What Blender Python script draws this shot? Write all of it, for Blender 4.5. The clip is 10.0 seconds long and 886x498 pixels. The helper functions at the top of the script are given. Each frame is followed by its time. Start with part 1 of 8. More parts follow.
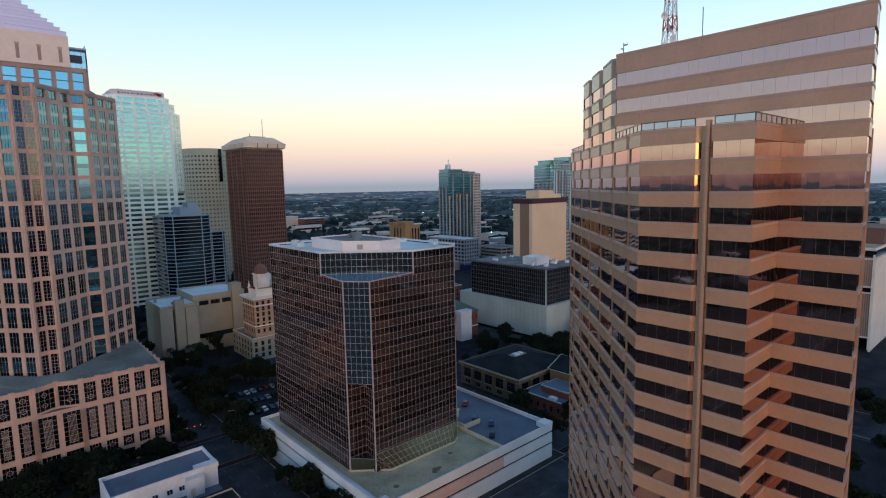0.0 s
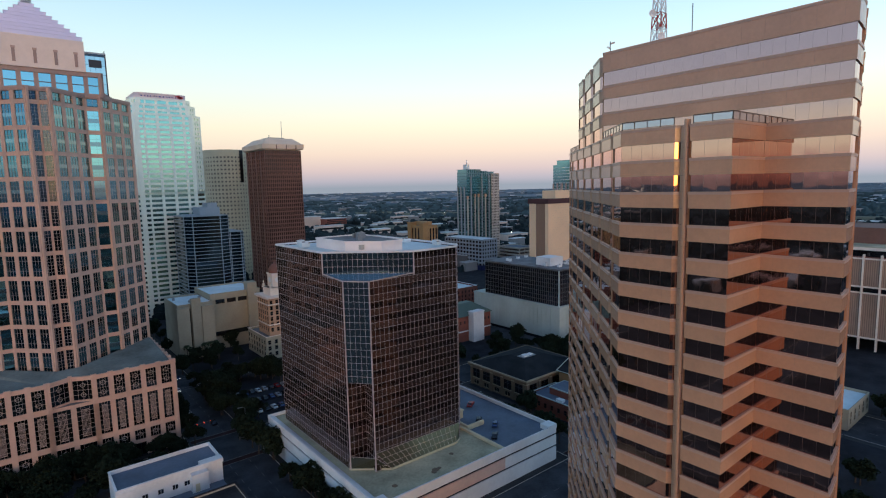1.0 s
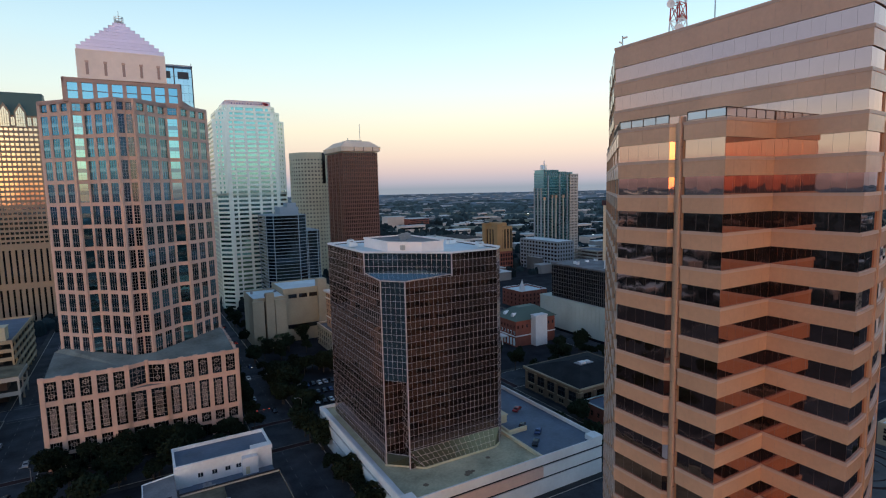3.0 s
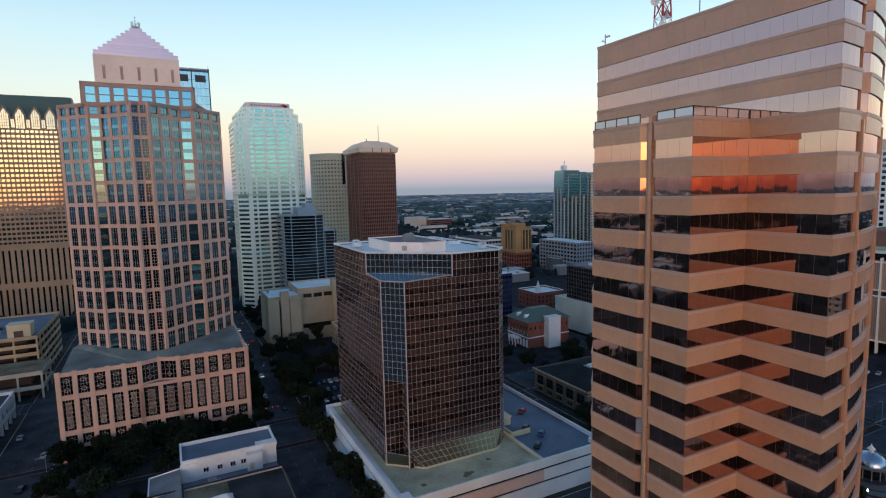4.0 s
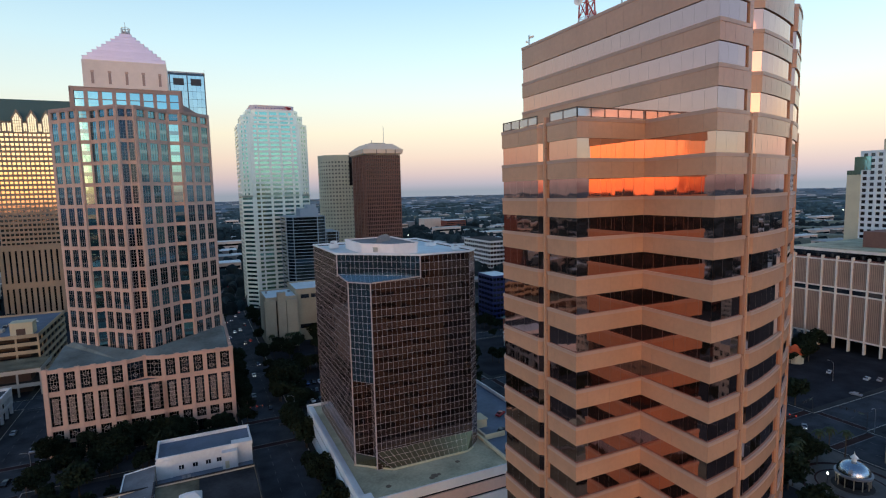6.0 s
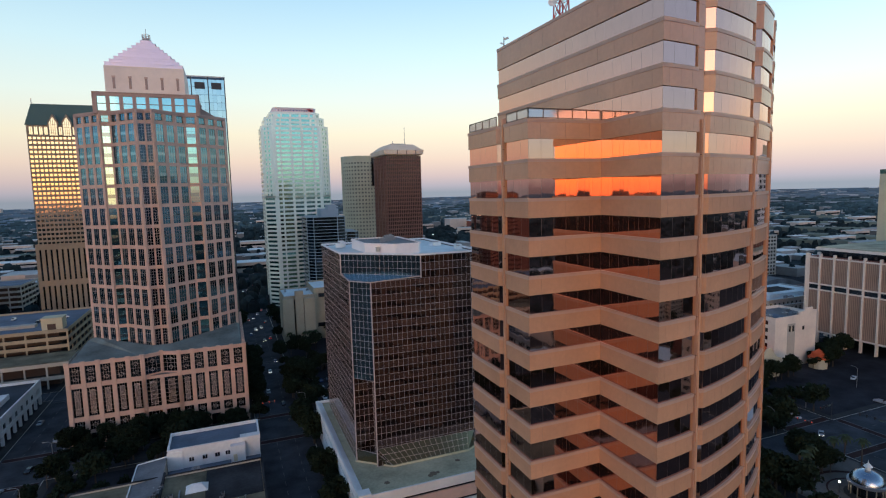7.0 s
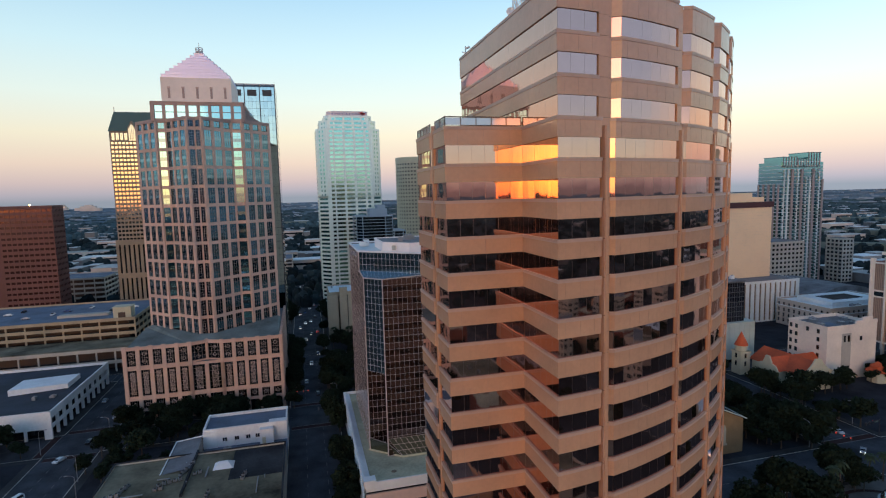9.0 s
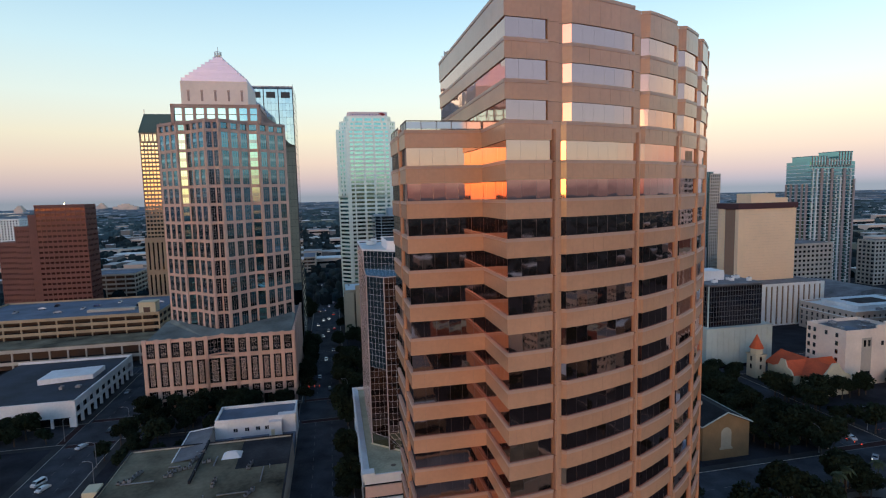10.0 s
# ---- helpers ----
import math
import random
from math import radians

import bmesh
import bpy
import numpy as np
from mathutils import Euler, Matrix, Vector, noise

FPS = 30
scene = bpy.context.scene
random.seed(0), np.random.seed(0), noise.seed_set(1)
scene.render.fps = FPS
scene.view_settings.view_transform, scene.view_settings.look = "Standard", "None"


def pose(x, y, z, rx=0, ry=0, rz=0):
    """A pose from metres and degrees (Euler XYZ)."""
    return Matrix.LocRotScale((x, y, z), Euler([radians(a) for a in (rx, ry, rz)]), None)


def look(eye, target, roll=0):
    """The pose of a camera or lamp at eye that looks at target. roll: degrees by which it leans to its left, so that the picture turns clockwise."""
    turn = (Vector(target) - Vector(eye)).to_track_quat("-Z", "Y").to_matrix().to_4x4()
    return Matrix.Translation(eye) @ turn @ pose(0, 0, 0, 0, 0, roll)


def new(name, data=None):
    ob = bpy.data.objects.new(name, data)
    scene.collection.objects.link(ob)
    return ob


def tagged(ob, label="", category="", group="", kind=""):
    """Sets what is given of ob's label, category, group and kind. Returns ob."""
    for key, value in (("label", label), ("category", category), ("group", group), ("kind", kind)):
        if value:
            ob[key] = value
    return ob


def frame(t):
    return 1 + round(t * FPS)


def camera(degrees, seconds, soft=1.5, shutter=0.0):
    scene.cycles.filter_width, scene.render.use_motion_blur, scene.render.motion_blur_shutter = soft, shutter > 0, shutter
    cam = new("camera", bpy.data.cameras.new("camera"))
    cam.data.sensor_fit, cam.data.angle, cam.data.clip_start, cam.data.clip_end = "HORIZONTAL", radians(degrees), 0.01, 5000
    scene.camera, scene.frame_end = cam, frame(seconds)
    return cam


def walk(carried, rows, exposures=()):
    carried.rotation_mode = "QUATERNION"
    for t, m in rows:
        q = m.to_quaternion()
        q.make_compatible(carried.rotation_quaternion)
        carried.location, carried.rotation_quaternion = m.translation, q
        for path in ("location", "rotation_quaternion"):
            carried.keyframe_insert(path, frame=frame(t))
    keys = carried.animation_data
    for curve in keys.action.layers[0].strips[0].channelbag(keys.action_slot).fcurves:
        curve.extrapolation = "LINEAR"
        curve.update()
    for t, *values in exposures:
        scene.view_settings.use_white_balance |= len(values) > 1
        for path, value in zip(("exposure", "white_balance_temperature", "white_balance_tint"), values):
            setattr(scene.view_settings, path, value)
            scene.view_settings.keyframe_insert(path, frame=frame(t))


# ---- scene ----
cam = camera(78.7, 10.0, soft=1.15)
METRES, EYE, TILT, LEAN, TURN = 78.0, 92.0, 0.0, 0.0, -41.4
ROWS = [
    (0.0, 0.0, 0.0, 0.0, -0.14, -6.72, 1.16),
    (0.5, 0.0423, 0.0012, -0.0, 0.36, -6.71, 1.22),
    (1.0, 0.0865, 0.0024, -0.0, 2.39, -6.67, 1.28),
    (1.5, 0.1315, 0.0063, 0.0002, 5.13, -6.61, 1.29),
    (2.0, 0.1768, 0.0116, -0.0005, 7.95, -6.51, 1.27),
    (2.5, 0.2218, 0.0184, -0.0005, 9.95, -6.45, 1.27),
    (4.0, 0.3555, 0.0455, -0.0023, 14.31, -6.28, 1.28),
    (4.5, 0.4014, 0.0576, -0.0028, 15.07, -6.24, 1.28),
    (5.0, 0.447, 0.0713, -0.0033, 15.54, -6.21, 1.29),
    (5.5, 0.4938, 0.0858, -0.0041, 15.91, -6.16, 1.34),
    (6.0, 0.5436, 0.0988, -0.0044, 16.49, -6.13, 1.38),
    (7.5, 0.7071, 0.1229, -0.0078, 21.39, -5.96, 1.52),
    (8.0, 0.763, 0.1289, -0.0079, 22.99, -5.91, 1.54),
    (8.5, 0.8187, 0.1362, -0.0082, 24.71, -5.87, 1.51),
    (9.0, 0.8742, 0.1428, -0.0081, 26.65, -5.85, 1.46),
    (9.5, 0.9291, 0.151, -0.0084, 28.7, -5.85, 1.43),
    (10.0, 0.9842, 0.1606, -0.0086, 29.59, -5.83, 1.38),
]
walk(cam, [(t, pose(0, 0, EYE, TILT, LEAN, TURN) @ pose(METRES * x, METRES * y, METRES * z, 90 + pitch, roll, yaw)) for t, x, y, z, yaw, pitch, roll in ROWS])

# ---------------------------------------------------------------- world and light
SUN_AZ = (-0.47, -0.88)          # where the sun has just gone down


def world():
    w = bpy.data.worlds.new("dusk")
    scene.world = w
    w.use_nodes = True
    nt = w.node_tree
    nt.nodes.clear()
    out = nt.nodes.new("ShaderNodeOutputWorld")
    sky = nt.nodes.new("ShaderNodeTexSky")
    sky.sky_type = "NISHITA"
    sky.sun_disc = False
    sky.sun_elevation = radians(1.0)
    sky.sun_rotation = math.atan2(SUN_AZ[0], SUN_AZ[1])
    bg = nt.nodes.new("ShaderNodeBackground")
    bg.inputs["Strength"].default_value = 0.05
    nt.links.new(sky.outputs[0], bg.inputs["Color"])
    tc = nt.nodes.new("ShaderNodeTexCoord")
    sep = nt.nodes.new("ShaderNodeSeparateXYZ")
    nt.links.new(tc.outputs["Generated"], sep.inputs[0])

    def ramp(stops):
        r = nt.nodes.new("ShaderNodeValToRGB")
        el = r.color_ramp.elements
        el[0].position, el[0].color = stops[0][0], (*stops[0][1], 1)
        el[1].position, el[1].color = stops[-1][0], (*stops[-1][1], 1)
        for p, c in stops[1:-1]:
            e = el.new(p)
            e.color = (*c, 1)
        nt.links.new(sep.outputs["Z"], r.inputs["Fac"])
        return r
    far = ramp(SKY_FAR)
    flank = ramp(SKY_SIDE)
    near = ramp(SKY_NEAR)
    dot = nt.nodes.new("ShaderNodeVectorMath")
    dot.operation = "DOT_PRODUCT"
    nt.links.new(tc.outputs["Generated"], dot.inputs[0])
    dot.inputs[1].default_value = (*SUN_AZ, 0)
    mixes = []
    for lo, hi in ((-0.55, -0.10), (0.88, 1.0)):               # from the dusk side to the flanks, from the flanks to the sunset
        side = nt.nodes.new("ShaderNodeMapRange")
        side.inputs["From Min"].default_value = lo
        side.inputs["From Max"].default_value = hi
        nt.links.new(dot.outputs["Value"], side.inputs["Value"])
        m = nt.nodes.new("ShaderNodeMix")
        m.data_type = "RGBA"
        nt.links.new(side.outputs[0], m.inputs[0])
        mixes.append(m)
    first, mix = mixes
    east = nt.nodes.new("ShaderNodeMath")                      # the eastern sky is a little brighter
    east.operation = "MULTIPLY_ADD"
    east.inputs[1].default_value, east.inputs[2].default_value = 0.15, 1.0
    nt.links.new(sep.outputs["X"], east.inputs[0])
    lift = nt.nodes.new("ShaderNodeVectorMath")
    lift.operation = "SCALE"
    nt.links.new(far.outputs[0], lift.inputs[0])
    nt.links.new(east.outputs[0], lift.inputs["Scale"])
    nt.links.new(lift.outputs[0], first.inputs[6])
    nt.links.new(flank.outputs[0], first.inputs[7])
    nt.links.new(first.outputs[2], mix.inputs[6])
    nt.links.new(near.outputs[0], mix.inputs[7])
    # the glow over the place where the sun went down
    gd = nt.nodes.new("ShaderNodeVectorMath")
    gd.operation = "DOT_PRODUCT"
    nt.links.new(tc.outputs["Generated"], gd.inputs[0])
    gd.inputs[1].default_value = Vector((*SUN_AZ, 0.035)).normalized()
    gm = nt.nodes.new("ShaderNodeMapRange")
    gm.inputs["From Min"].default_value = 0.990
    gm.inputs["From Max"].default_value = 1.0
    nt.links.new(gd.outputs["Value"], gm.inputs["Value"])
    gp = nt.nodes.new("ShaderNodeMath")
    gp.operation = "POWER"
    gp.inputs[1].default_value = 3.0
    nt.links.new(gm.outputs[0], gp.inputs[0])
    glow = nt.nodes.new("ShaderNodeBackground")
    glow.inputs["Color"].default_value = (1.0, 0.60, 0.09, 1)
    gs = nt.nodes.new("ShaderNodeMath")
    gs.operation = "MULTIPLY"
    gs.inputs[1].default_value = GLOW
    nt.links.new(gp.outputs[0], gs.inputs[0])
    nt.links.new(gs.outputs[0], glow.inputs["Strength"])
    bg2 = nt.nodes.new("ShaderNodeBackground")
    nt.links.new(mix.outputs[2], bg2.inputs["Color"])
    bg2.inputs["Strength"].default_value = 1.0
    # the broad orange band low over the sunset
    wm = nt.nodes.new("ShaderNodeMapRange")
    wm.inputs["From Min"].default_value = 0.80
    wm.inputs["From Max"].default_value = 1.0
    nt.links.new(dot.outputs["Value"], wm.inputs["Value"])
    wp = nt.nodes.new("ShaderNodeMath")
    wp.operation = "POWER"
    wp.inputs[1].default_value = 1.2
    nt.links.new(wm.outputs[0], wp.inputs[0])
    ws = nt.nodes.new("ShaderNodeMath")
    ws.operation = "MULTIPLY"
    ws.inputs[1].default_value = BAND
    nt.links.new(wp.outputs[0], ws.inputs[0])
    low = ramp([(0.0, (0.8, 0.17, 0.03)), (0.02, (1.0, 0.26, 0.04)), (0.06, (0.9, 0.36, 0.10)), (0.12, (0.4, 0.22, 0.08)), (0.20, (0.0, 0.0, 0.0))])
    wide = nt.nodes.new("ShaderNodeBackground")
    nt.links.new(low.outputs[0], wide.inputs["Color"])
    nt.links.new(ws.outputs[0], wide.inputs["Strength"])
    a3 = nt.nodes.new("ShaderNodeAddShader")
    a1 = nt.nodes.new("ShaderNodeAddShader")
    a2 = nt.nodes.new("ShaderNodeAddShader")
    nt.links.new(bg.outputs[0], a1.inputs[0])
    nt.links.new(bg2.outputs[0], a1.inputs[1])
    nt.links.new(a1.outputs[0], a2.inputs[0])
    nt.links.new(glow.outputs[0], a2.inputs[1])
    nt.links.new(a2.outputs[0], a3.inputs[0])
    nt.links.new(wide.outputs[0], a3.inputs[1])
    nt.links.new(a3.outputs[0], out.inputs["Surface"])


# positions are the sine of the height over the horizon
SKY_FAR = [(0.0, (0.30, 0.35, 0.42)), (0.012, (0.45, 0.44, 0.51)), (0.030, (0.63, 0.53, 0.54)), (0.060, (0.82, 0.67, 0.58)),
           (0.105, (0.90, 0.84, 0.67)), (0.165, (0.80, 0.92, 0.87)), (0.24, (0.63, 0.87, 0.96)), (0.33, (0.43, 0.70, 0.91)), (0.40, (0.24, 0.45, 0.68)),
           (0.60, (0.12, 0.25, 0.46)), (1.0, (0.06, 0.13, 0.28))]
SKY_SIDE = [(0.0, (0.20, 0.20, 0.25)), (0.008, (0.30, 0.29, 0.36)), (0.025, (0.52, 0.54, 0.57)), (0.05, (0.78, 1.02, 0.95)), (0.08, (0.72, 1.02, 1.05)),
            (0.12, (0.54, 0.86, 1.14)), (0.20, (0.45, 0.76, 1.18)), (0.33, (0.41, 0.72, 1.16)), (0.40, (0.34, 0.60, 0.96)), (0.46, (0.26, 0.46, 0.74)),
            (0.60, (0.12, 0.25, 0.46)), (1.0, (0.06, 0.13, 0.28))]
SKY_NEAR = [(0.0, (0.48, 0.28, 0.20)), (0.012, (1.18, 0.60, 0.16)), (0.035, (1.25, 0.85, 0.24)), (0.07, (1.45, 1.28, 0.66)), (0.11, (1.55, 1.58, 1.40)),
            (0.18, (1.38, 1.55, 1.66)), (0.30, (1.10, 1.38, 1.68)), (0.38, (0.82, 1.06, 1.40)), (0.46, (0.36, 0.58, 0.84)),
            (0.60, (0.12, 0.25, 0.46)), (0.8, (0.08, 0.17, 0.34)), (1.0, (0.06, 0.13, 0.28))]
GLOW = 7.5
BAND = 1.3
world()
sun = new("sun", bpy.data.lights.new("sun", "SUN"))
sun.data.energy = 0.72
sun.data.angle = radians(40)
sun.data.color = (1.0, 0.50, 0.24)
sun.matrix_basis = look((0, 0, 0), (-SUN_AZ[0], -SUN_AZ[1], -0.07))

# ---------------------------------------------------------------- materials


def mat(name, base, rough=0.7, metal=0.0, var=0.18, scale=1.0, bump=0.0, stain=0.0, spec=0.5, wave=0.0, rnd=0.0, island=0.0):
    """A surface with grain, larger blotches, stains and a fine relief; scale: the size of the grain in metres."""
    m = bpy.data.materials.new(name)
    m.use_nodes = True
    nt = m.node_tree
    b = nt.nodes["Principled BSDF"]
    b.inputs["Roughness"].default_value = rough
    b.inputs["Metallic"].default_value = metal
    b.inputs["Specular IOR Level"].default_value = spec
    geo = nt.nodes.new("ShaderNodeNewGeometry")
    pos = geo.outputs["Position"]
    fine = nt.nodes.new("ShaderNodeTexNoise")
    fine.inputs["Scale"].default_value = 1.0 / scale
    fine.inputs["Detail"].default_value = 5
    nt.links.new(pos, fine.inputs["Vector"])
    big = nt.nodes.new("ShaderNodeTexNoise")
    big.inputs["Scale"].default_value = 0.09 / scale
    big.inputs["Detail"].default_value = 4
    nt.links.new(pos, big.inputs["Vector"])

    def math_node(op, a, c):
        n = nt.nodes.new("ShaderNodeMath")
        n.operation = op
        for i, v in enumerate((a, c)):
            if isinstance(v, (int, float)):
                n.inputs[i].default_value = v
            else:
                nt.links.new(v, n.inputs[i])
        return n.outputs[0]
    v = math_node("ADD", math_node("MULTIPLY", math_node("SUBTRACT", fine.outputs["Fac"], 0.5), var * 2),
                  math_node("MULTIPLY", math_node("SUBTRACT", big.outputs["Fac"], 0.5), var * 2 + stain * 3))
    if rnd:
        oi = nt.nodes.new("ShaderNodeObjectInfo")
        v = math_node("ADD", v, math_node("MULTIPLY", math_node("SUBTRACT", oi.outputs["Random"], 0.5), rnd))
    if island:
        v = math_node("ADD", v, math_node("MULTIPLY", math_node("SUBTRACT", geo.outputs["Random Per Island"], 0.5), island))
    v = math_node("ADD", v, 1.0)
    mul = nt.nodes.new("ShaderNodeVectorMath")
    mul.operation = "SCALE"
    mul.inputs[0].default_value = base
    nt.links.new(v, mul.inputs["Scale"])
    nt.links.new(mul.outputs[0], b.inputs["Base Color"])
    if bump or wave:
        bn = nt.nodes.new("ShaderNodeBump")
        bn.inputs["Strength"].default_value = 1.0
        if wave:
            wn = nt.nodes.new("ShaderNodeTexNoise")
            wn.inputs["Scale"].default_value = 0.45
            wn.inputs["Detail"].default_value = 1
            nt.links.new(pos, wn.inputs["Vector"])
            nt.links.new(wn.outputs["Fac"], bn.inputs["Height"])
            bn.inputs["Distance"].default_value = wave
        else:
            nt.links.new(fine.outputs["Fac"], bn.inputs["Height"])
            bn.inputs["Distance"].default_value = bump
        nt.links.new(bn.outputs[0], b.inputs["Normal"])
    return m


def lamp_mat(name, colour, strength):
    m = bpy.data.materials.new(name)
    m.use_nodes = True
    b = m.node_tree.nodes["Principled BSDF"]
    b.inputs["Base Color"].default_value = (*colour, 1)
    b.inputs["Emission Color"].default_value = (*colour, 1)
    b.inputs["Emission Strength"].default_value = strength
    return m


GRANITE = mat("peach_granite", (0.62, 0.325, 0.19), 0.22, 0, 0.10, 0.5, 0.0, 0.06, 0.5, rnd=0.07)
GRANITE_TRIM = mat("peach_granite_trim", (0.56, 0.33, 0.23), 0.4, 0, 0.08, 0.5, stain=0.05)
JOINT = mat("dark_joint", (0.10, 0.06, 0.045), 0.8)
SEAM = mat("granite_seam", (0.46, 0.245, 0.15), 0.5)
GLASS_A = mat("bronze_mirror_glass", (0.60, 0.335, 0.265), 0.03, 0.985, 0.06, 1.5, wave=0.007, rnd=0.06)
MULL_A = mat("bronze_mullion", (0.10, 0.065, 0.05), 0.35, 0.6)
MULL_PANE = mat("slim_pane_joint", (0.34, 0.21, 0.17), 0.3, 0.9)
STEEL = mat("grey_steel", (0.32, 0.33, 0.35), 0.45, 0.7)
RAILGLASS = mat("pale_rail_panel", (0.55, 0.50, 0.50), 0.12, 0.6, 0.05)
ROOF_GREY = mat("grey_roof_gravel", (0.17, 0.17, 0.18), 0.95, 0, 0.35, 0.6, 0.01, 0.25)
ROOF_WHITE = mat("white_roof_membrane", (0.68, 0.75, 0.77), 0.8, 0, 0.12, 1.5, 0.0, 0.15)
ROOF_DARK = mat("dark_roof_felt", (0.040, 0.040, 0.044), 0.95, 0, 0.4, 0.8, 0.01, 0.45, 0.15)
ROOF_TAN = mat("tan_roof_gravel", (0.46, 0.42, 0.285), 0.95, 0, 0.3, 0.8, 0.01, 0.30)
ROOF_SHOP = mat("stained_tan_roof_felt", (0.18, 0.155, 0.105), 0.95, 0, 0.35, 1.2, 0.01, 0.75, 0.15)
WEATHERED = mat("weathered_brown_stone", (0.17, 0.125, 0.085), 0.9, 0, 0.2, 0.8, 0, 0.2)
PENTWALL = mat("chalk_white_stucco", (0.90, 0.82, 0.78), 0.8, 0, 0.06, 1.2, 0, 0.08)
PANELGREY = mat("weathered_white_panel", (0.46, 0.53, 0.495), 0.7, 0, 0.10, 1.5, 0, 0.15)
PODWHITE = mat("sunbleached_white_paint", (0.76, 0.77, 0.77), 0.75, 0, 0.08, 1.0, 0, 0.12)
DULL_TRIM = mat("dull_cream_trim", (0.34, 0.29, 0.21), 0.85, 0, 0.15, 0.8, 0, 0.15)
PEACHTILE = mat("peach_terracotta_cladding", (0.54, 0.33, 0.21), 0.8, 0, 0.12, 0.8, 0, 0.12)
OLDROOF = mat("rusty_red_dome_copper", (0.20, 0.085, 0.06), 0.6, 0, 0.2, 0.6)
DECK_DARK = mat("dark_blue_roof_felt", (0.028, 0.036, 0.052), 0.9, 0, 0.3, 1.0, 0, 0.4)
DECK_BLUE = mat("blue_grey_parking_deck", (0.12, 0.155, 0.21), 0.85, 0, 0.2, 1.0, 0, 0.25)
GLASS_B = mat("dark_bronze_glass", (0.13, 0.08, 0.07), 0.05, 0.93, 0.08, 2.0, wave=0.010, rnd=0.35, island=0.35)
GLASS_B2 = mat("blue_grey_glass", (0.13, 0.22, 0.28), 0.06, 0.85, 0.05, 2.0, wave=0.008, rnd=0.2)
GLASS_SLOPE = mat("dark_slate_glass", (0.12, 0.17, 0.21), 0.15, 0.6, 0.1, 2.0)
SPAN_B = mat("brown_glass_spandrel", (0.22, 0.14, 0.125), 0.12, 0.8, 0.1, 2.0, rnd=0.3, island=0.3)
MULL_B = mat("pinkish_bronze_mullion", (0.62, 0.52, 0.52), 0.4, 0.3, 0.1)
WHITE_PAINT = mat("white_painted_concrete", (0.78, 0.78, 0.78), 0.75, 0, 0.12, 1.0, 0, 0.12)
PINK_CONC = mat("salmon_painted_concrete", (0.66, 0.46, 0.39), 0.8, 0, 0.12, 1.0, 0, 0.10)
CREAM = mat("cream_stucco", (0.62, 0.55, 0.38), 0.85, 0, 0.1, 1.0, 0, 0.08)
PODROOF = mat("green_grey_lead_roof", (0.15, 0.175, 0.165), 0.9, 0, 0.3, 1.0, 0.01, 0.4)
PINKSTONE = mat("pink_precast_stone", (0.62, 0.41, 0.322), 0.7, 0, 0.12, 0.8, 0, 0.10, rnd=0.06)
PINKDARK = mat("rose_granite", (0.42, 0.28, 0.235), 0.55, 0, 0.15, 0.8, 0, 0.1)
PYRAMID = mat("pink_metal_roof", (0.72, 0.65, 0.80), 0.35, 0.35, 0.06, 2.0, rnd=0.06)
GLASS_S = mat("dark_office_glass", (0.095, 0.225, 0.285), 0.05, 1.0, 0.1, 2.0, wave=0.01, rnd=0.5)
GLASS_SKY = mat("blue_mirror_glass", (0.28, 0.57, 0.61), 0.04, 1.0, 0.05, 2.0, wave=0.008, rnd=0.15)
# window glass darkened by hand for the dim reflections inside the corner notch
GLASS_NOTCH = mat("notch_glass_darkened", (0.030, 0.055, 0.085), 0.08, 0.9, 0.15, 2.0, rnd=0.4)
GLASS_POD = mat("black_podium_glass", (0.03, 0.045, 0.055), 0.06, 0.9, 0.1, 2.0, rnd=0.4)
GLASS_CROWN = mat("pale_blue_crown_glass", (0.24, 0.50, 0.58), 0.06, 1.0, 0.05, 2.0, rnd=0.12)
GLASS_MIRROR = mat("pale_grey_blue_mirror_glass", (0.49, 0.63, 0.61), 0.04, 1.0, 0.04, 2.0, wave=0.004, rnd=0.10)
ROUNDGLASS = mat("olive_grey_glass", (0.22, 0.22, 0.19), 0.3, 0.4, 0.15, 2.0)
ROUNDSTONE = mat("olive_beige_concrete", (0.60, 0.55, 0.39), 0.8, 0, 0.1, 1.5, 0, 0.08)
# far woods, made bluer and paler: distance haze mixed into their colour
HAZEWOODS = mat("far_woods_haze_tint", (0.052, 0.088, 0.100), 1.0, 0, 0.4, 20.0, 0, 0.3, 0.1, island=0.7)
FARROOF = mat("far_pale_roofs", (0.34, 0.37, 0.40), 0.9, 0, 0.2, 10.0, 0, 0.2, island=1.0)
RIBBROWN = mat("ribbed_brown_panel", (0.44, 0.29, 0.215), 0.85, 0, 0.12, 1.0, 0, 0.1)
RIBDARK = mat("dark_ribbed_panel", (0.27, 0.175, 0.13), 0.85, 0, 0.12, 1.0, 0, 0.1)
BANDGREY = mat("blue_grey_band", (0.30, 0.37, 0.42), 0.6, 0, 0.1)
PEACHWALL = mat("peach_lit_stucco", (0.62, 0.50, 0.42), 0.85, 0, 0.15, 3.0, 0, 0.15, island=0.4)
GRIDGREY = mat("grey_curtain_wall_bar", (0.10, 0.10, 0.105), 0.6, 0, 0.1)
GLASS_BLACK = mat("black_blue_glass", (0.045, 0.05, 0.07), 0.12, 0.9, 0.25, 2.0, rnd=0.4)
GLASS_NAVY = mat("blue_black_glass", (0.07, 0.11, 0.15), 0.10, 0.95, 0.2, 2.0, rnd=0.3)
SIGNWALL = mat("pale_pink_sign_wall", (0.72, 0.62, 0.64), 0.6, 0, 0.06, 1.5)
SPAN_S = mat("grey_glass_spandrel", (0.13, 0.15, 0.165), 0.25, 0.5, 0.08)
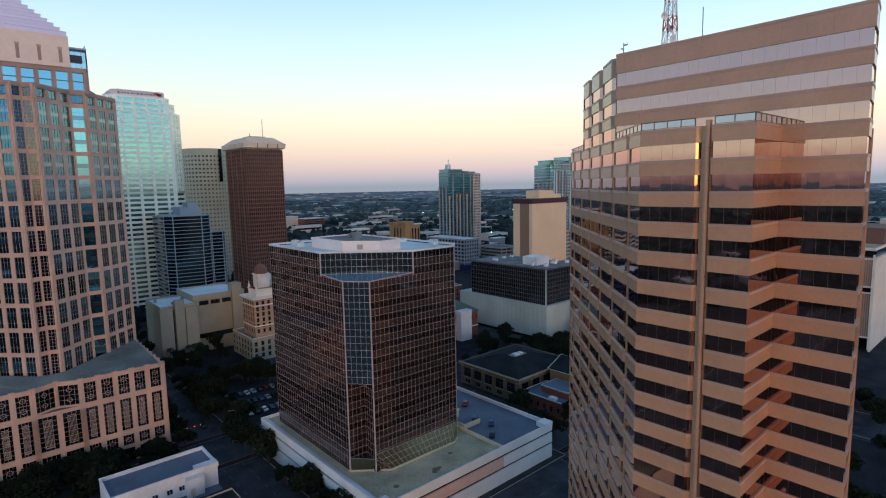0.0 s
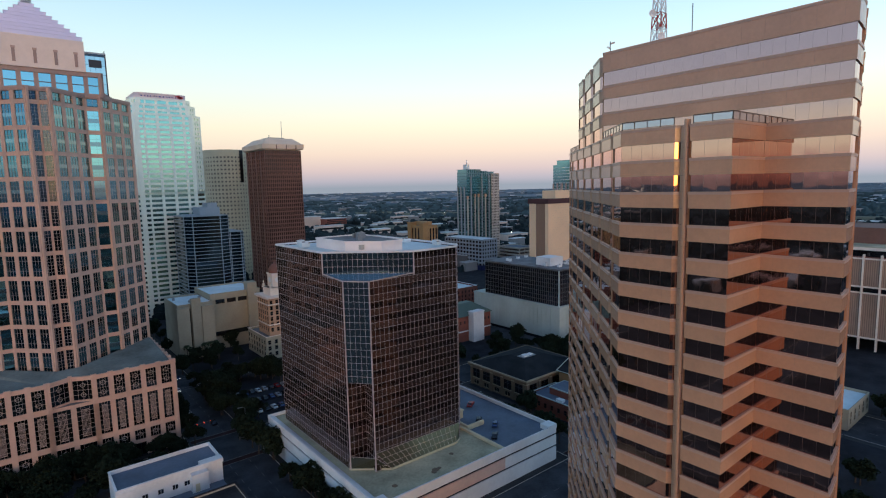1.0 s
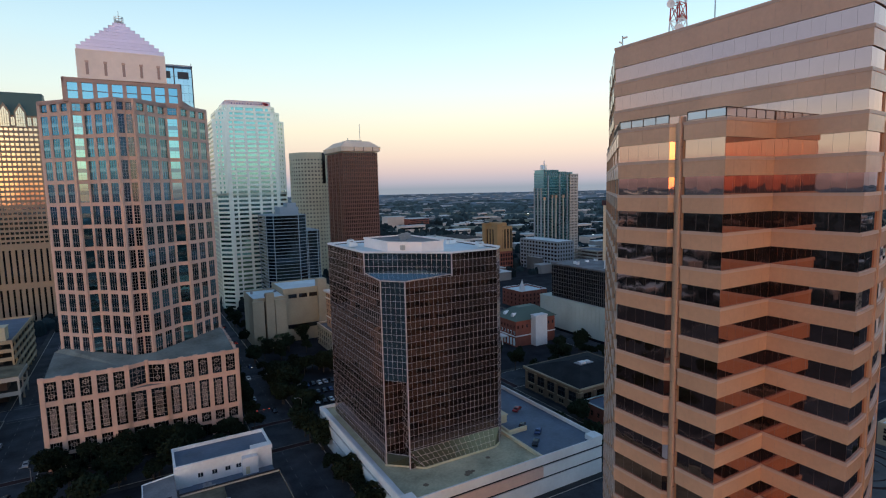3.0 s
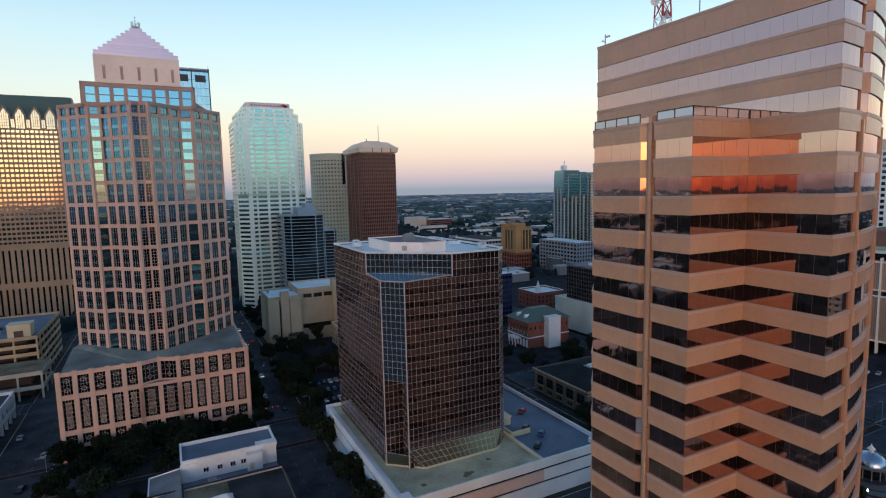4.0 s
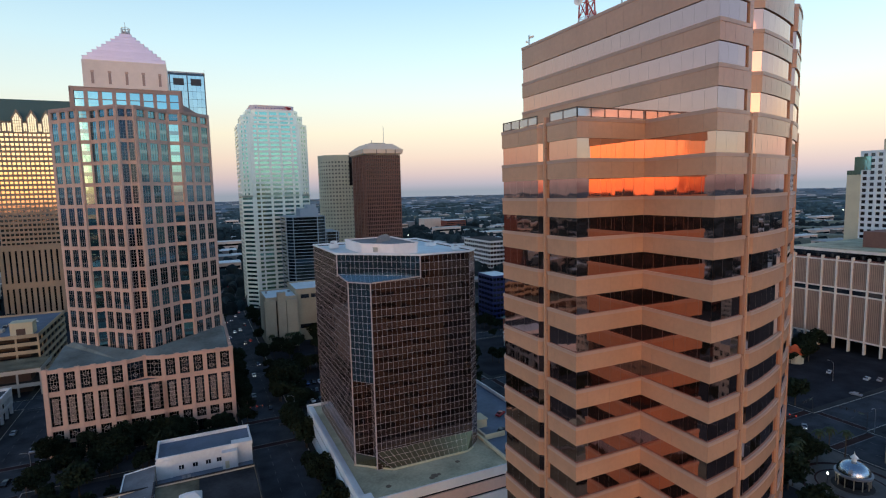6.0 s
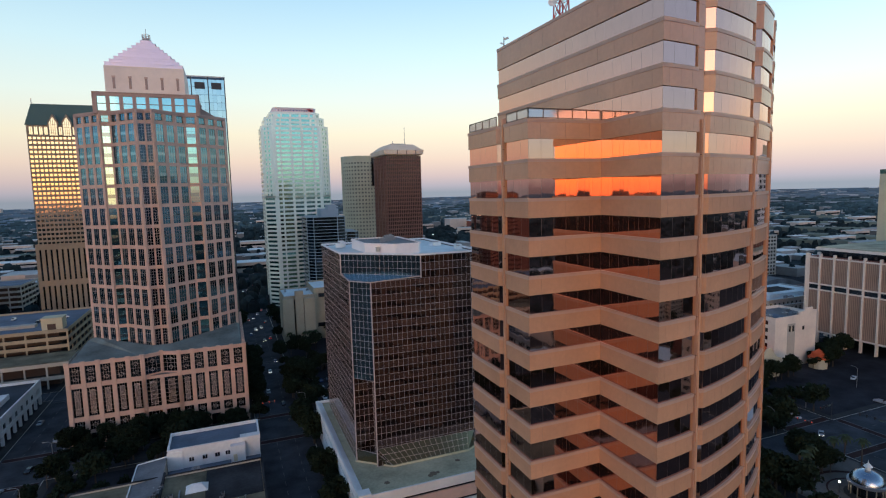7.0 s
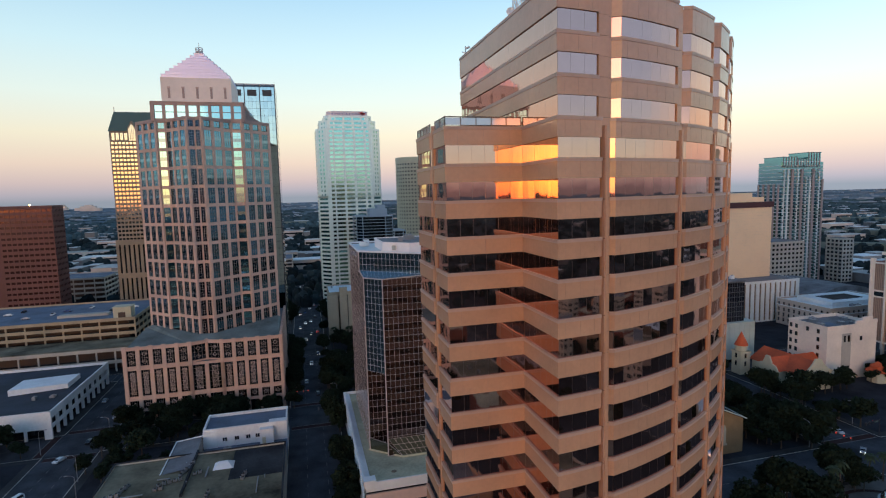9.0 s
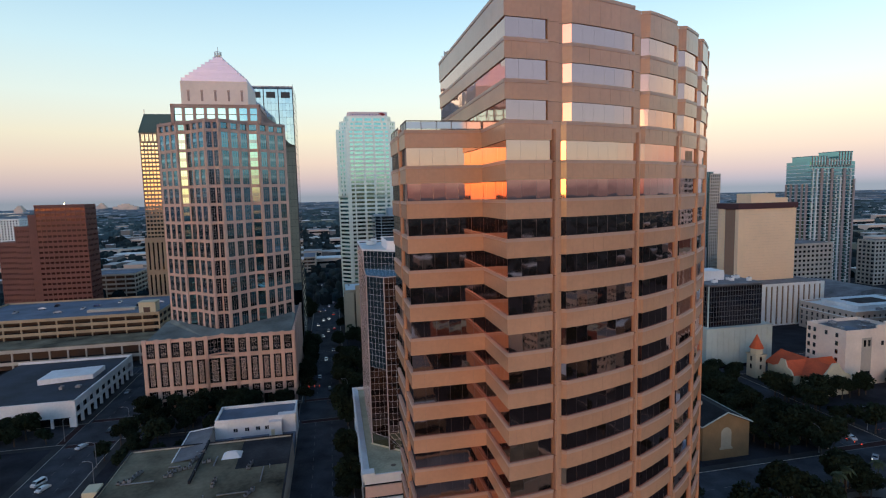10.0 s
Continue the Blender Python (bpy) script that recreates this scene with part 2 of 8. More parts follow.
SPAN_SKY = mat("grey_mirror_spandrel", (0.20, 0.30, 0.34), 0.14, 1.0, 0.08)
REDBAR = mat("dark_red_window_bar", (0.30, 0.11, 0.09), 0.5, 0.2)
DARKBAR = mat("dark_window_bar", (0.05, 0.05, 0.055), 0.5, 0.3)
WINBAR = mat("greyed_window_bar", (0.44, 0.345, 0.32), 0.5, 0.2)
PALEBAR = mat("pale_window_bar", (0.56, 0.44, 0.40), 0.5, 0.2)
GABLEWALL = mat("brown_buff_stone", (0.33, 0.25, 0.175), 0.8, 0, 0.1, 1.2, 0, 0.1)
GLASS_GOLD = mat("pale_mirror_glass", (0.50, 0.46, 0.38), 0.06, 1.0, 0.06, 2.0, wave=0.01, rnd=0.1)
DRUM = mat("pale_pink_stucco", (0.90, 0.74, 0.64), 0.75, 0, 0.08, 1.2, 0, 0.06)
GLOSS_STONE = mat("polished_white_panel", (0.84, 0.90, 0.80), 0.24, 0.22, 0.05, 2.0, 0, 0.05)
FINSTONE = mat("warm_white_precast", (0.84, 0.74, 0.64), 0.7, 0, 0.08, 1.5, 0, 0.08)
WHITE_STONE = mat("pale_stone_panel", (0.74, 0.78, 0.78), 0.55, 0, 0.06, 1.5, 0, 0.06)
GLASS_BANK = mat("green_mirror_glass", (0.29, 0.53, 0.45), 0.08, 1.0, 0.08, 3.0, wave=0.006, rnd=0.2)
BROWN = mat("dark_brown_precast", (0.19, 0.092, 0.07), 0.7, 0, 0.15, 1.5, 0, 0.1)
GLASS_BROWN = mat("brown_glass", (0.085, 0.055, 0.045), 0.12, 0.8, 0.2, 2.0)
BEIGE = mat("beige_concrete", (0.46, 0.42, 0.36), 0.85, 0, 0.12, 1.2, 0, 0.10)
GLASS_DK = mat("dark_glass", (0.07, 0.08, 0.095), 0.08, 0.9, 0.2, 2.0, rnd=0.3)
TAN = mat("tan_concrete", (0.40, 0.36, 0.27), 0.9, 0, 0.12, 1.0, 0, 0.12)
CAPSTONE = mat("cream_roof_stone", (0.86, 0.68, 0.52), 0.8, 0, 0.08, 1.5, 0, 0.08)
CREAMWHITE = mat("warm_white_stucco", (0.84, 0.73, 0.63), 0.85, 0, 0.1, 1.2, 0, 0.12)
REDGLASS = mat("dark_red_glass", (0.13, 0.05, 0.045), 0.12, 0.6, 0.25, 3.0, rnd=0.3)
CREAMPANEL = mat("cream_metal_panel", (0.86, 0.63, 0.41), 0.6, 0, 0.06, 2.0, 0, 0.05)
SHAFTBROWN = mat("warm_brown_panel", (0.30, 0.18, 0.12), 0.7, 0, 0.1, 2.0, 0, 0.05)
MAROON = mat("maroon_metal_cornice", (0.07, 0.02, 0.022), 0.6)
BRICK = mat("red_brick", (0.24, 0.075, 0.05), 0.85, 0, 0.2, 0.5, 0, 0.12)
REDSTONE = mat("red_granite", (0.155, 0.055, 0.046), 0.6, 0, 0.15, 1.2, 0, 0.10)
OCHRE = mat("ochre_stucco", (0.38, 0.23, 0.10), 0.85, 0, 0.12, 1.0, 0, 0.1)
BLUEPANEL = mat("dark_blue_panel", (0.011, 0.020, 0.10), 0.4, 0, 0.1)
TERRACOTTA = mat("terracotta_roof_tile", (0.55, 0.095, 0.03), 0.8, 0, 0.25, 0.5, 0.02, 0.1)
PALEYELLOW = mat("pale_yellow_stucco", (0.55, 0.50, 0.36), 0.85, 0, 0.1, 0.8, 0, 0.1)
GLASS_GABLE = mat("dull_green_grey_glass", (0.34, 0.40, 0.37), 0.12, 1.0, 0.06, 2.0, rnd=0.15)
GREENROOF = mat("grey_green_metal_roof", (0.10, 0.145, 0.115), 0.6, 0.1, 0.1)
TEAL = mat("teal_glass", (0.14, 0.27, 0.30), 0.08, 0.9, 0.1, 2.0)
TEALGLASS = mat("teal_mirror_glass", (0.20, 0.39, 0.42), 0.08, 1.0, 0.1, 2.0, wave=0.01)
CONDOSTONE = mat("warm_grey_stucco", (0.52, 0.47, 0.41), 0.85, 0, 0.1, 1.2, 0, 0.1)
TEALWALL = mat("pale_teal_wall", (0.20, 0.31, 0.31), 0.7, 0, 0.1)
MAUVE = mat("mauve_stucco", (0.36, 0.29, 0.28), 0.8, 0, 0.1, 1.0)
SLATE = mat("dark_slate_roof", (0.022, 0.026, 0.030), 0.95, 0, 0.3, 0.6, 0.01, 0.3, 0.12)
CHROME = mat("polished_metal_dome", (0.46, 0.50, 0.56), 0.25, 1.0, 0.05)
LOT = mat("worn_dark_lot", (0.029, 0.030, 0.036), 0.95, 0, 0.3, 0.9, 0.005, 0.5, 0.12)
HALLWALL = mat("dull_ochre_brick", (0.22, 0.14, 0.068), 0.9, 0, 0.15, 0.6, 0, 0.15)
ASPHALT = mat("asphalt", (0.056, 0.060, 0.069), 0.95, 0, 0.3, 0.7, 0.005, 0.45, 0.12)
BRICKPAVE = mat("dark_red_paving", (0.050, 0.026, 0.023), 0.95, 0, 0.25, 0.5, 0.005, 0.35, 0.12)
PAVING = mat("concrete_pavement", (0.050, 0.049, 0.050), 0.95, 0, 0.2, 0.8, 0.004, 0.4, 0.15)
# the bluish cast of the land stands for haze too
LAND = mat("dark_wooded_land", (0.028, 0.042, 0.048), 1.0, 0, 0.6, 12.0, 0, 0.5, 0.1)
PLAZA = mat("pale_plaza_paving", (0.13, 0.125, 0.12), 0.9, 0, 0.2, 0.7, 0.004, 0.35, 0.15)
GLASS_SKIRT = mat("pale_skirt_glass", (0.12, 0.125, 0.09), 0.2, 0.7, 0.1, 2.0)
LINE = mat("white_road_paint", (0.13, 0.13, 0.13), 0.8, 0, 0.3, 0.4, 0, 0.3)
# nearer woods, with a slight blue haze in the base colour
WOODS = mat("dark_woods_haze_tint", (0.021, 0.034, 0.038), 0.95, 0, 0.5, 6.0, 0, 0.3, 0.1, island=0.9)
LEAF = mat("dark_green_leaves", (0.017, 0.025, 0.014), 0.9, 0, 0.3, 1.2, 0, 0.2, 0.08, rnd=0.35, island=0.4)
PALMLEAF = mat("palm_fronds", (0.040, 0.055, 0.025), 0.7, 0, 0.3, 1.0, 0, 0, 0.2, island=0.5)
BARK = mat("grey_brown_bark", (0.08, 0.06, 0.045), 0.95, 0, 0.3, 0.2, 0.01)
TYRE = mat("black_rubber", (0.015, 0.015, 0.016), 0.85)
CARGLASS = mat("car_glass", (0.02, 0.025, 0.03), 0.08, 0, 0.02, spec=0.9)
CARS = [mat("car_paint_%s" % n, c, 0.25, 0.2, 0.03) for n, c in
        (("white", (0.70, 0.71, 0.72)), ("silver", (0.38, 0.39, 0.41)), ("black", (0.02, 0.02, 0.024)), ("red", (0.28, 0.03, 0.03)),
         ("blue", (0.04, 0.07, 0.17)), ("yellow", (0.60, 0.50, 0.06)))]
HEADLAMP = lamp_mat("lit_headlamp", (1.0, 0.92, 0.78), 3.0)
TAILLAMP = lamp_mat("lit_tail_lamp", (1.0, 0.06, 0.03), 2.0)
BULB = lamp_mat("lit_lamp_glass", (1.0, 0.85, 0.6), 20.0)
ORANGE_BULB = lamp_mat("lit_orange_lamp", (1.0, 0.6, 0.2), 12.0)
REDMAST = mat("red_mast_paint", (0.45, 0.06, 0.05), 0.6)
SIGNRED = mat("red_sign_face", (0.50, 0.05, 0.06), 0.5)
SIGNBLUE = mat("dark_blue_sign_face", (0.09, 0.10, 0.32), 0.5)
FARFIELD = mat("pale_green_field", (0.17, 0.20, 0.17), 1.0, 0, 0.3, 12.0, 0, 0.3, 0.1)
GARAGE = mat("warm_tan_concrete", (0.42, 0.33, 0.22), 0.9, 0, 0.15, 1.0, 0, 0.15)
GREYBLUE = mat("grey_blue_stucco", (0.30, 0.33, 0.36), 0.8, 0, 0.1, 1.2, 0, 0.1)
# aerial haze put into the base colour of the far plain
HAZELAND = mat("far_land_haze_tint", (0.135, 0.19, 0.235), 1.0, 0, 0.5, 40.0, 0, 0.4, 0.1)
WATER = mat("bay_water", (0.20, 0.26, 0.34), 0.12, 0.2, 0.1, 30.0)
PALE_ROOF = mat("pale_flat_roofs", (0.52, 0.55, 0.56), 0.85, 0, 0.2, 6.0, 0, 0.2, island=0.9)
LOW_WALL = mat("low_building_wall", (0.21, 0.205, 0.20), 0.85, 0, 0.2, 4.0, 0, 0.2, island=0.8)

# ---------------------------------------------------------------- mesh helpers


class Mesh:
    """Collects faces with their materials."""

    def __init__(self):
        self.v, self.f, self.m, self.mats = [], [], [], []

    def idx(self, material):
        if material not in self.mats:
            self.mats.append(material)
        return self.mats.index(material)

    def face(self, pts, material):
        n = len(self.v)
        self.v.extend([tuple(p) for p in pts])
        self.f.append(tuple(range(n, n + len(pts))))
        self.m.append(self.idx(material))
        return self

    def solid(self, verts, faces, material):
        n = len(self.v)
        self.v.extend([tuple(p) for p in verts])
        i = self.idx(material)
        for q in faces:
            self.f.append(tuple(n + k for k in q))
            self.m.append(i)
        return self

    def box(self, x0, y0, z0, x1, y1, z1, material):
        x0, x1 = sorted((x0, x1))
        y0, y1 = sorted((y0, y1))
        vs = [(x0, y0, z0), (x1, y0, z0), (x1, y1, z0), (x0, y1, z0), (x0, y0, z1), (x1, y0, z1), (x1, y1, z1), (x0, y1, z1)]
        fs = [(3, 2, 1, 0), (4, 5, 6, 7), (0, 1, 5, 4), (1, 2, 6, 5), (2, 3, 7, 6), (3, 0, 4, 7)]
        return self.solid(vs, fs, material)

    def prism(self, poly, z0, z1, material, top=None):
        """An upright prism over a polygon given counter-clockwise."""
        n = len(poly)
        vs = [(p[0], p[1], z0) for p in poly] + [(p[0], p[1], z1) for p in poly]
        fs = [(i, (i + 1) % n, n + (i + 1) % n, n + i) for i in range(n)]
        self.solid(vs, fs, material)
        self.face([(p[0], p[1], z1) for p in poly], top or material)
        return self.face([(p[0], p[1], z0) for p in reversed(poly)], material)

    def beam(self, a, b, w, material, up=(0, 0, 1)):
        """A square bar from a to b."""
        a, b = Vector(a), Vector(b)
        d = (b - a).normalized()
        u = Vector(up)
        if abs(d.dot(u)) > 0.95:
            u = Vector((1, 0, 0))
        s = d.cross(u).normalized() * w / 2
        t = d.cross(s).normalized() * w / 2
        vs = [a - s - t, a + s - t, a + s + t, a - s + t, b - s - t, b + s - t, b + s + t, b - s + t]
        fs = [(3, 2, 1, 0), (4, 5, 6, 7), (0, 1, 5, 4), (1, 2, 6, 5), (2, 3, 7, 6), (3, 0, 4, 7)]
        return self.solid(vs, fs, material)

    def lathe(self, profile, cx, cy, n, material):
        """Turns (radius, z) pairs round an upright axis."""
        k = len(profile)
        vs = [(cx + r * math.cos(2 * math.pi * i / n), cy + r * math.sin(2 * math.pi * i / n), z) for i in range(n) for r, z in profile]
        fs = [(i * k + j, ((i + 1) % n) * k + j, ((i + 1) % n) * k + j + 1, i * k + j + 1) for i in range(n) for j in range(k - 1)]
        return self.solid(vs, fs, material)

    def mesh(self, name):
        me = bpy.data.meshes.new(name)
        me.from_pydata(self.v, [], self.f)
        for m in self.mats:
            me.materials.append(m)
        me.polygons.foreach_set("material_index", self.m)
        me.update()
        return me


def thing(name, label, category, group="", kind="", at=(0, 0, 0)):
    ob = new(name)
    ob.location = at
    return tagged(ob, label, category, group, kind)


def part(name, mb, parent, label="", smooth=False, m=None):
    me = mb.mesh(name) if isinstance(mb, Mesh) else mb
    if smooth:
        me.polygons.foreach_set("use_smooth", [True] * len(me.polygons))
    ob = new(name, me)
    ob.parent = parent
    if m is not None:
        ob.matrix_basis = m
    if label:
        ob["label"] = label
    return ob


def single(name, mb, label, category, group="", kind="", smooth=False):
    me = mb.mesh(name)
    if smooth:
        me.polygons.foreach_set("use_smooth", [True] * len(me.polygons))
    return tagged(new(name, me), label, category, group, kind)


def inset(poly, d):
    """The closed polygon, moved inwards by d with mitred corners (counter-clockwise)."""
    n = len(poly)
    out = []
    for i in range(n):
        a, b, c = Vector(poly[i - 1][:2]), Vector(poly[i][:2]), Vector(poly[(i + 1) % n][:2])
        e, f = (b - a).normalized(), (c - b).normalized()
        p, q = Vector((-e.y, e.x)), Vector((-f.y, f.x))
        m = p + q
        k = m.dot(p)
        out.append(b + m * (d / k) if abs(k) > 0.25 else b + (p + q) * d * 0.5)
    return [(v.x, v.y) for v in out]


def flat_block(parent, x0, y0, x1, y1, z0, z1, wall, roof, name="wall", parapet=0.9, cop=None):
    """A block with a parapet and a sunken roof."""
    mb = Mesh()
    t = 0.35
    for a in ((x0, y0, x1, y0 + t), (x0, y1 - t, x1, y1), (x0, y0 + t, x0 + t, y1 - t), (x1 - t, y0 + t, x1, y1 - t)):
        mb.box(a[0], a[1], z0, a[2], a[3], z1, wall)
    part(name, mb, parent)
    part("roof", Mesh().box(x0 + t, y0 + t, z1 - parapet - 0.3, x1 - t, y1 - t, z1 - parapet, roof), parent)
    if cop:
        mb = Mesh()
        o = 0.12
        for a in ((x0 - o, y0 - o, x1 + o, y0 + t + o), (x0 - o, y1 - t - o, x1 + o, y1 + o), (x0 - o, y0 + t + o, x0 + t + o, y1 - t - o), (x1 - t - o, y0 + t + o, x1 + o, y1 - t - o)):
            mb.box(a[0], a[1], z1, a[2], a[3], z1 + 0.25, cop)
        part("coping", mb, parent)


def grid_block(parent, x0, y0, x1, y1, z0, z1, nx, ny, nz, wall, glass, pier=0.9, band=1.4, proud=0.3, pier_out=0.0, roof=None, pname="pier", bname="floor_band", piers=True, glass_name="glazing"):
    """A block of glass in a grid of floor bands and piers that stand proud of it."""
    part(glass_name, Mesh().box(x0, y0, z0, x1, y1, z1 - 0.4, glass), parent)
    h = (z1 - z0) / nz
    me = Mesh().box(x0 - proud, y0 - proud, -band / 2, x1 + proud, y1 + proud, band / 2, wall).mesh(bname)
    for k in range(nz + 1):
        part(bname, me, parent, m=pose(0, 0, z0 + k * h))
    if piers:
        o = proud + pier_out + 0.02
        me = Mesh().box(-pier / 2, -o, 0, pier / 2, o * 0.5, z1 - z0 + band / 2, wall).mesh(pname)
        for i in range(nx + 1):
            x = x0 + (x1 - x0) * i / nx
            part(pname, me, parent, m=pose(x, y0, z0))
        for i in range(1, ny + 1):
            y = y0 + (y1 - y0) * i / ny
            if x0 > 0:
                part(pname, me, parent, m=pose(x0, y, z0, 0, 0, -90))
            if x1 < 66:
                part(pname, me, parent, m=pose(x1, y, z0, 0, 0, 90))
    if roof:
        part("roof", Mesh().box(x0 + 0.2, y0 + 0.2, z1 - 0.2, x1 - 0.2, y1 - 0.2, z1 + band / 2 + 0.05, roof), parent)


def roof_units(parent, x0, y0, x1, y1, z, n, seed, material=STEEL):
    """Plant boxes with a fan ring each, standing on a roof."""
    r = random.Random(seed)
    for _ in range(n):
        a, b, h = r.uniform(1.2, 3.5), r.uniform(1.2, 2.8), r.uniform(0.8, 1.9)
        x, y = r.uniform(x0, x1), r.uniform(y0, y1)
        mb = Mesh().box(x - a / 2, y - b / 2, z, x + a / 2, y + b / 2, z + h, material)
        mb.box(x - a / 2 - 0.08, y - b / 2 - 0.08, z + h * 0.85, x + a / 2 + 0.08, y + b / 2 + 0.08, z + h * 0.92, material)
        mb.lathe([(0.001, z + h + 0.05), (0.45, z + h + 0.05), (0.45, z + h + 0.3), (0.55, z + h + 0.3), (0.55, z + h)], x, y, 10, STEEL)
        part("roof_unit", mb, parent, "grey rooftop air unit")

# ---------------------------------------------------------------- ground, streets
single("ground", Mesh().box(-4500, -4500, -1.0, 4500, 4500, -0.12, LAND), "flat dark wooded land reaching to the horizon", "ground", kind="structure")
STREETS_Y = [(-36, -18), (50, 69), (146, 162), (232, 256)]        # streets that run along y: from x to x
STREETS_X = [(86, 104), (181, 200), (266, 278)]                   # streets that run along x: from y to y
mb = Mesh()
mb.box(-420, -500, -0.13, 620, 900, -0.06, ASPHALT)
single("road", mb, "dark worn asphalt streets between the city blocks", "road", kind="structure")


def blocks():
    xs = [-400] + [v for s in STREETS_Y for v in s] + [600]
    ys = [-480] + [v for s in STREETS_X for v in s] + [880]
    for i in range(0, len(xs), 2):
        for j in range(0, len(ys), 2):
            x0, x1, y0, y1 = xs[i] + 0.2, xs[i + 1] - 0.2, ys[j] + 0.2, ys[j + 1] - 0.2
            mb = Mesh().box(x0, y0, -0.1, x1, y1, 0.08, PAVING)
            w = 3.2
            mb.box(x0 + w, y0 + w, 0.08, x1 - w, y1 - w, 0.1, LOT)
            for a in ((x0, y0, x1, y0 + 0.25), (x0, y1 - 0.25, x1, y1), (x0, y0, x0 + 0.25, y1), (x1 - 0.25, y0, x1, y1)):
                mb.box(a[0], a[1], 0.08, a[2], a[3], 0.10, BEIGE)
            single("pavement", mb, "raised concrete pavement with a pale kerb round a city block", "pavement", kind="structure")


blocks()


def lines():
    mb = Mesh()
    for a, b in STREETS_Y:
        for k in range(-40, 150):
            y = k * 6.0
            if any(c - 2 < y < d + 2 for c, d in STREETS_X):
                continue
            for f in (0.33, 0.67):
                x = a + (b - a) * f
                mb.box(x - 0.08, y, -0.055, x + 0.08, y + 2.6, -0.05, LINE)
        for c, d in STREETS_X:
            for y in (c - 4.0, c - 1.0, d + 0.8, d + 3.8):
                mb.box(a + 0.6, y, -0.055, b - 0.6, y + 0.35, -0.05, LINE)
    for c, d in STREETS_X:
        for k in range(-60, 95):
            x = k * 6.0
            if any(a - 2 < x < b + 2 for a, b in STREETS_Y):
                continue
            y = (c + d) / 2
            mb.box(x, y - 0.08, -0.055, x + 2.6, y + 0.08, -0.05, LINE)
        for a, b in STREETS_Y:
            for x in (a - 4.0, a - 1.0, b + 0.8, b + 3.8):
                mb.box(x, c + 0.6, -0.055, x + 0.35, d - 0.6, -0.05, LINE)
    single("road_marking", mb, "worn white painted lane and crossing lines", "road marking", kind="structure")


lines()


def crossings():
    """Dark red brick bands where people cross the streets."""
    for a, b in STREETS_Y[:4]:
        for c, d in STREETS_X[:2]:
            for x0, y0, x1, y1 in ((a + 0.6, c - 3.65, b - 0.6, c - 1.0), (a + 0.6, d + 1.15, b - 0.6, d + 3.8), (a - 3.65, c + 0.6, a - 1.0, d - 0.6), (b + 1.15, c + 0.6, b + 3.8, d - 0.6)):
                single("crossing", Mesh().box(x0, y0, -0.06, x1, y1, -0.052, BRICKPAVE), "dark red brick street crossing", "crossing", kind="structure")


crossings()

# ---------------------------------------------------------------- the banded granite tower with its stepped corner
CX, CY, RAD = 79.45, 77.5, 61.8
FLOOR, WIN = 4.375, 2.18
SILL0 = 64.25
PIERS = [-78.8, -66.4, -57.0, -49.0, -41.0]


def arc_pt(deg, r=RAD):
    return (CX + r * math.cos(radians(deg)), CY + r * math.sin(radians(deg)))


def tower_outline(upper):
    """Corner points and, for the side that leaves each, its kind: bay, recess, splay or back."""
    pts = []
    half = (1.25 if upper else 0.75)
    deep, splay = (0.8, 0.8) if upper else (0.4, 0.5)
    dd = math.degrees(1.0 / RAD)
    pts.append((85.0, 25.5, "bay") if not upper else (85.0, 51.0, "bay"))
    a = -84.9
    first = True
    for p in PIERS:
        end = p - half * dd
        n = max(2, int((end - a) / 1.4))
        for i in range(n):
            pts.append((*arc_pt(a + (end - a) * i / n), "bay"))
        pts.append((*arc_pt(end), "recess"))
        pts.append((*arc_pt(end + 0.03, RAD - deep), "recess"))
        pts.append((*arc_pt(p + half * dd, RAD - deep), "splay"))
        a = p + (half + splay) * dd
    end = -24.0
    for i in range(10):
        pts.append((*arc_pt(a + (end - a) * i / 10), "bay"))
    pts.append((*arc_pt(end), "back"))
    d = math.sqrt(0.5)
    stops = [6.0, 15.6, 25.2, 35.0, 44.6, 53.8]
    lo, hi = (0.0, 58.0) if not upper else (13.9, 42.4)
    qx, qy = 75.2, 41.1
    seq = []
    s = hi
    for p in reversed([q for q in stops if lo + 1.2 < q < hi - 1.2]):
        seq += [(s, 0, "bay"), (p + half + splay, 0, "splay"), (p + half, deep, "recess"), (p - half, deep, "recess")]
        s = p - half
    seq.append((s, 0, "bay"))
    for s, dep, kind in seq:
        pts.append((qx + s * d + dep * d, qy + s * d - dep * d, kind))
    if not upper:
        for x, y, kind in ((75.2, 41.1, "bay"), (75.2, 32.95, "splay"), (75.75, 32.4, "recess"), (75.75, 30.9, "recess"), (75.2, 30.9, "bay"), (75.2, 25.5, "bay")):
            pts.append((x, y, kind))
    return pts


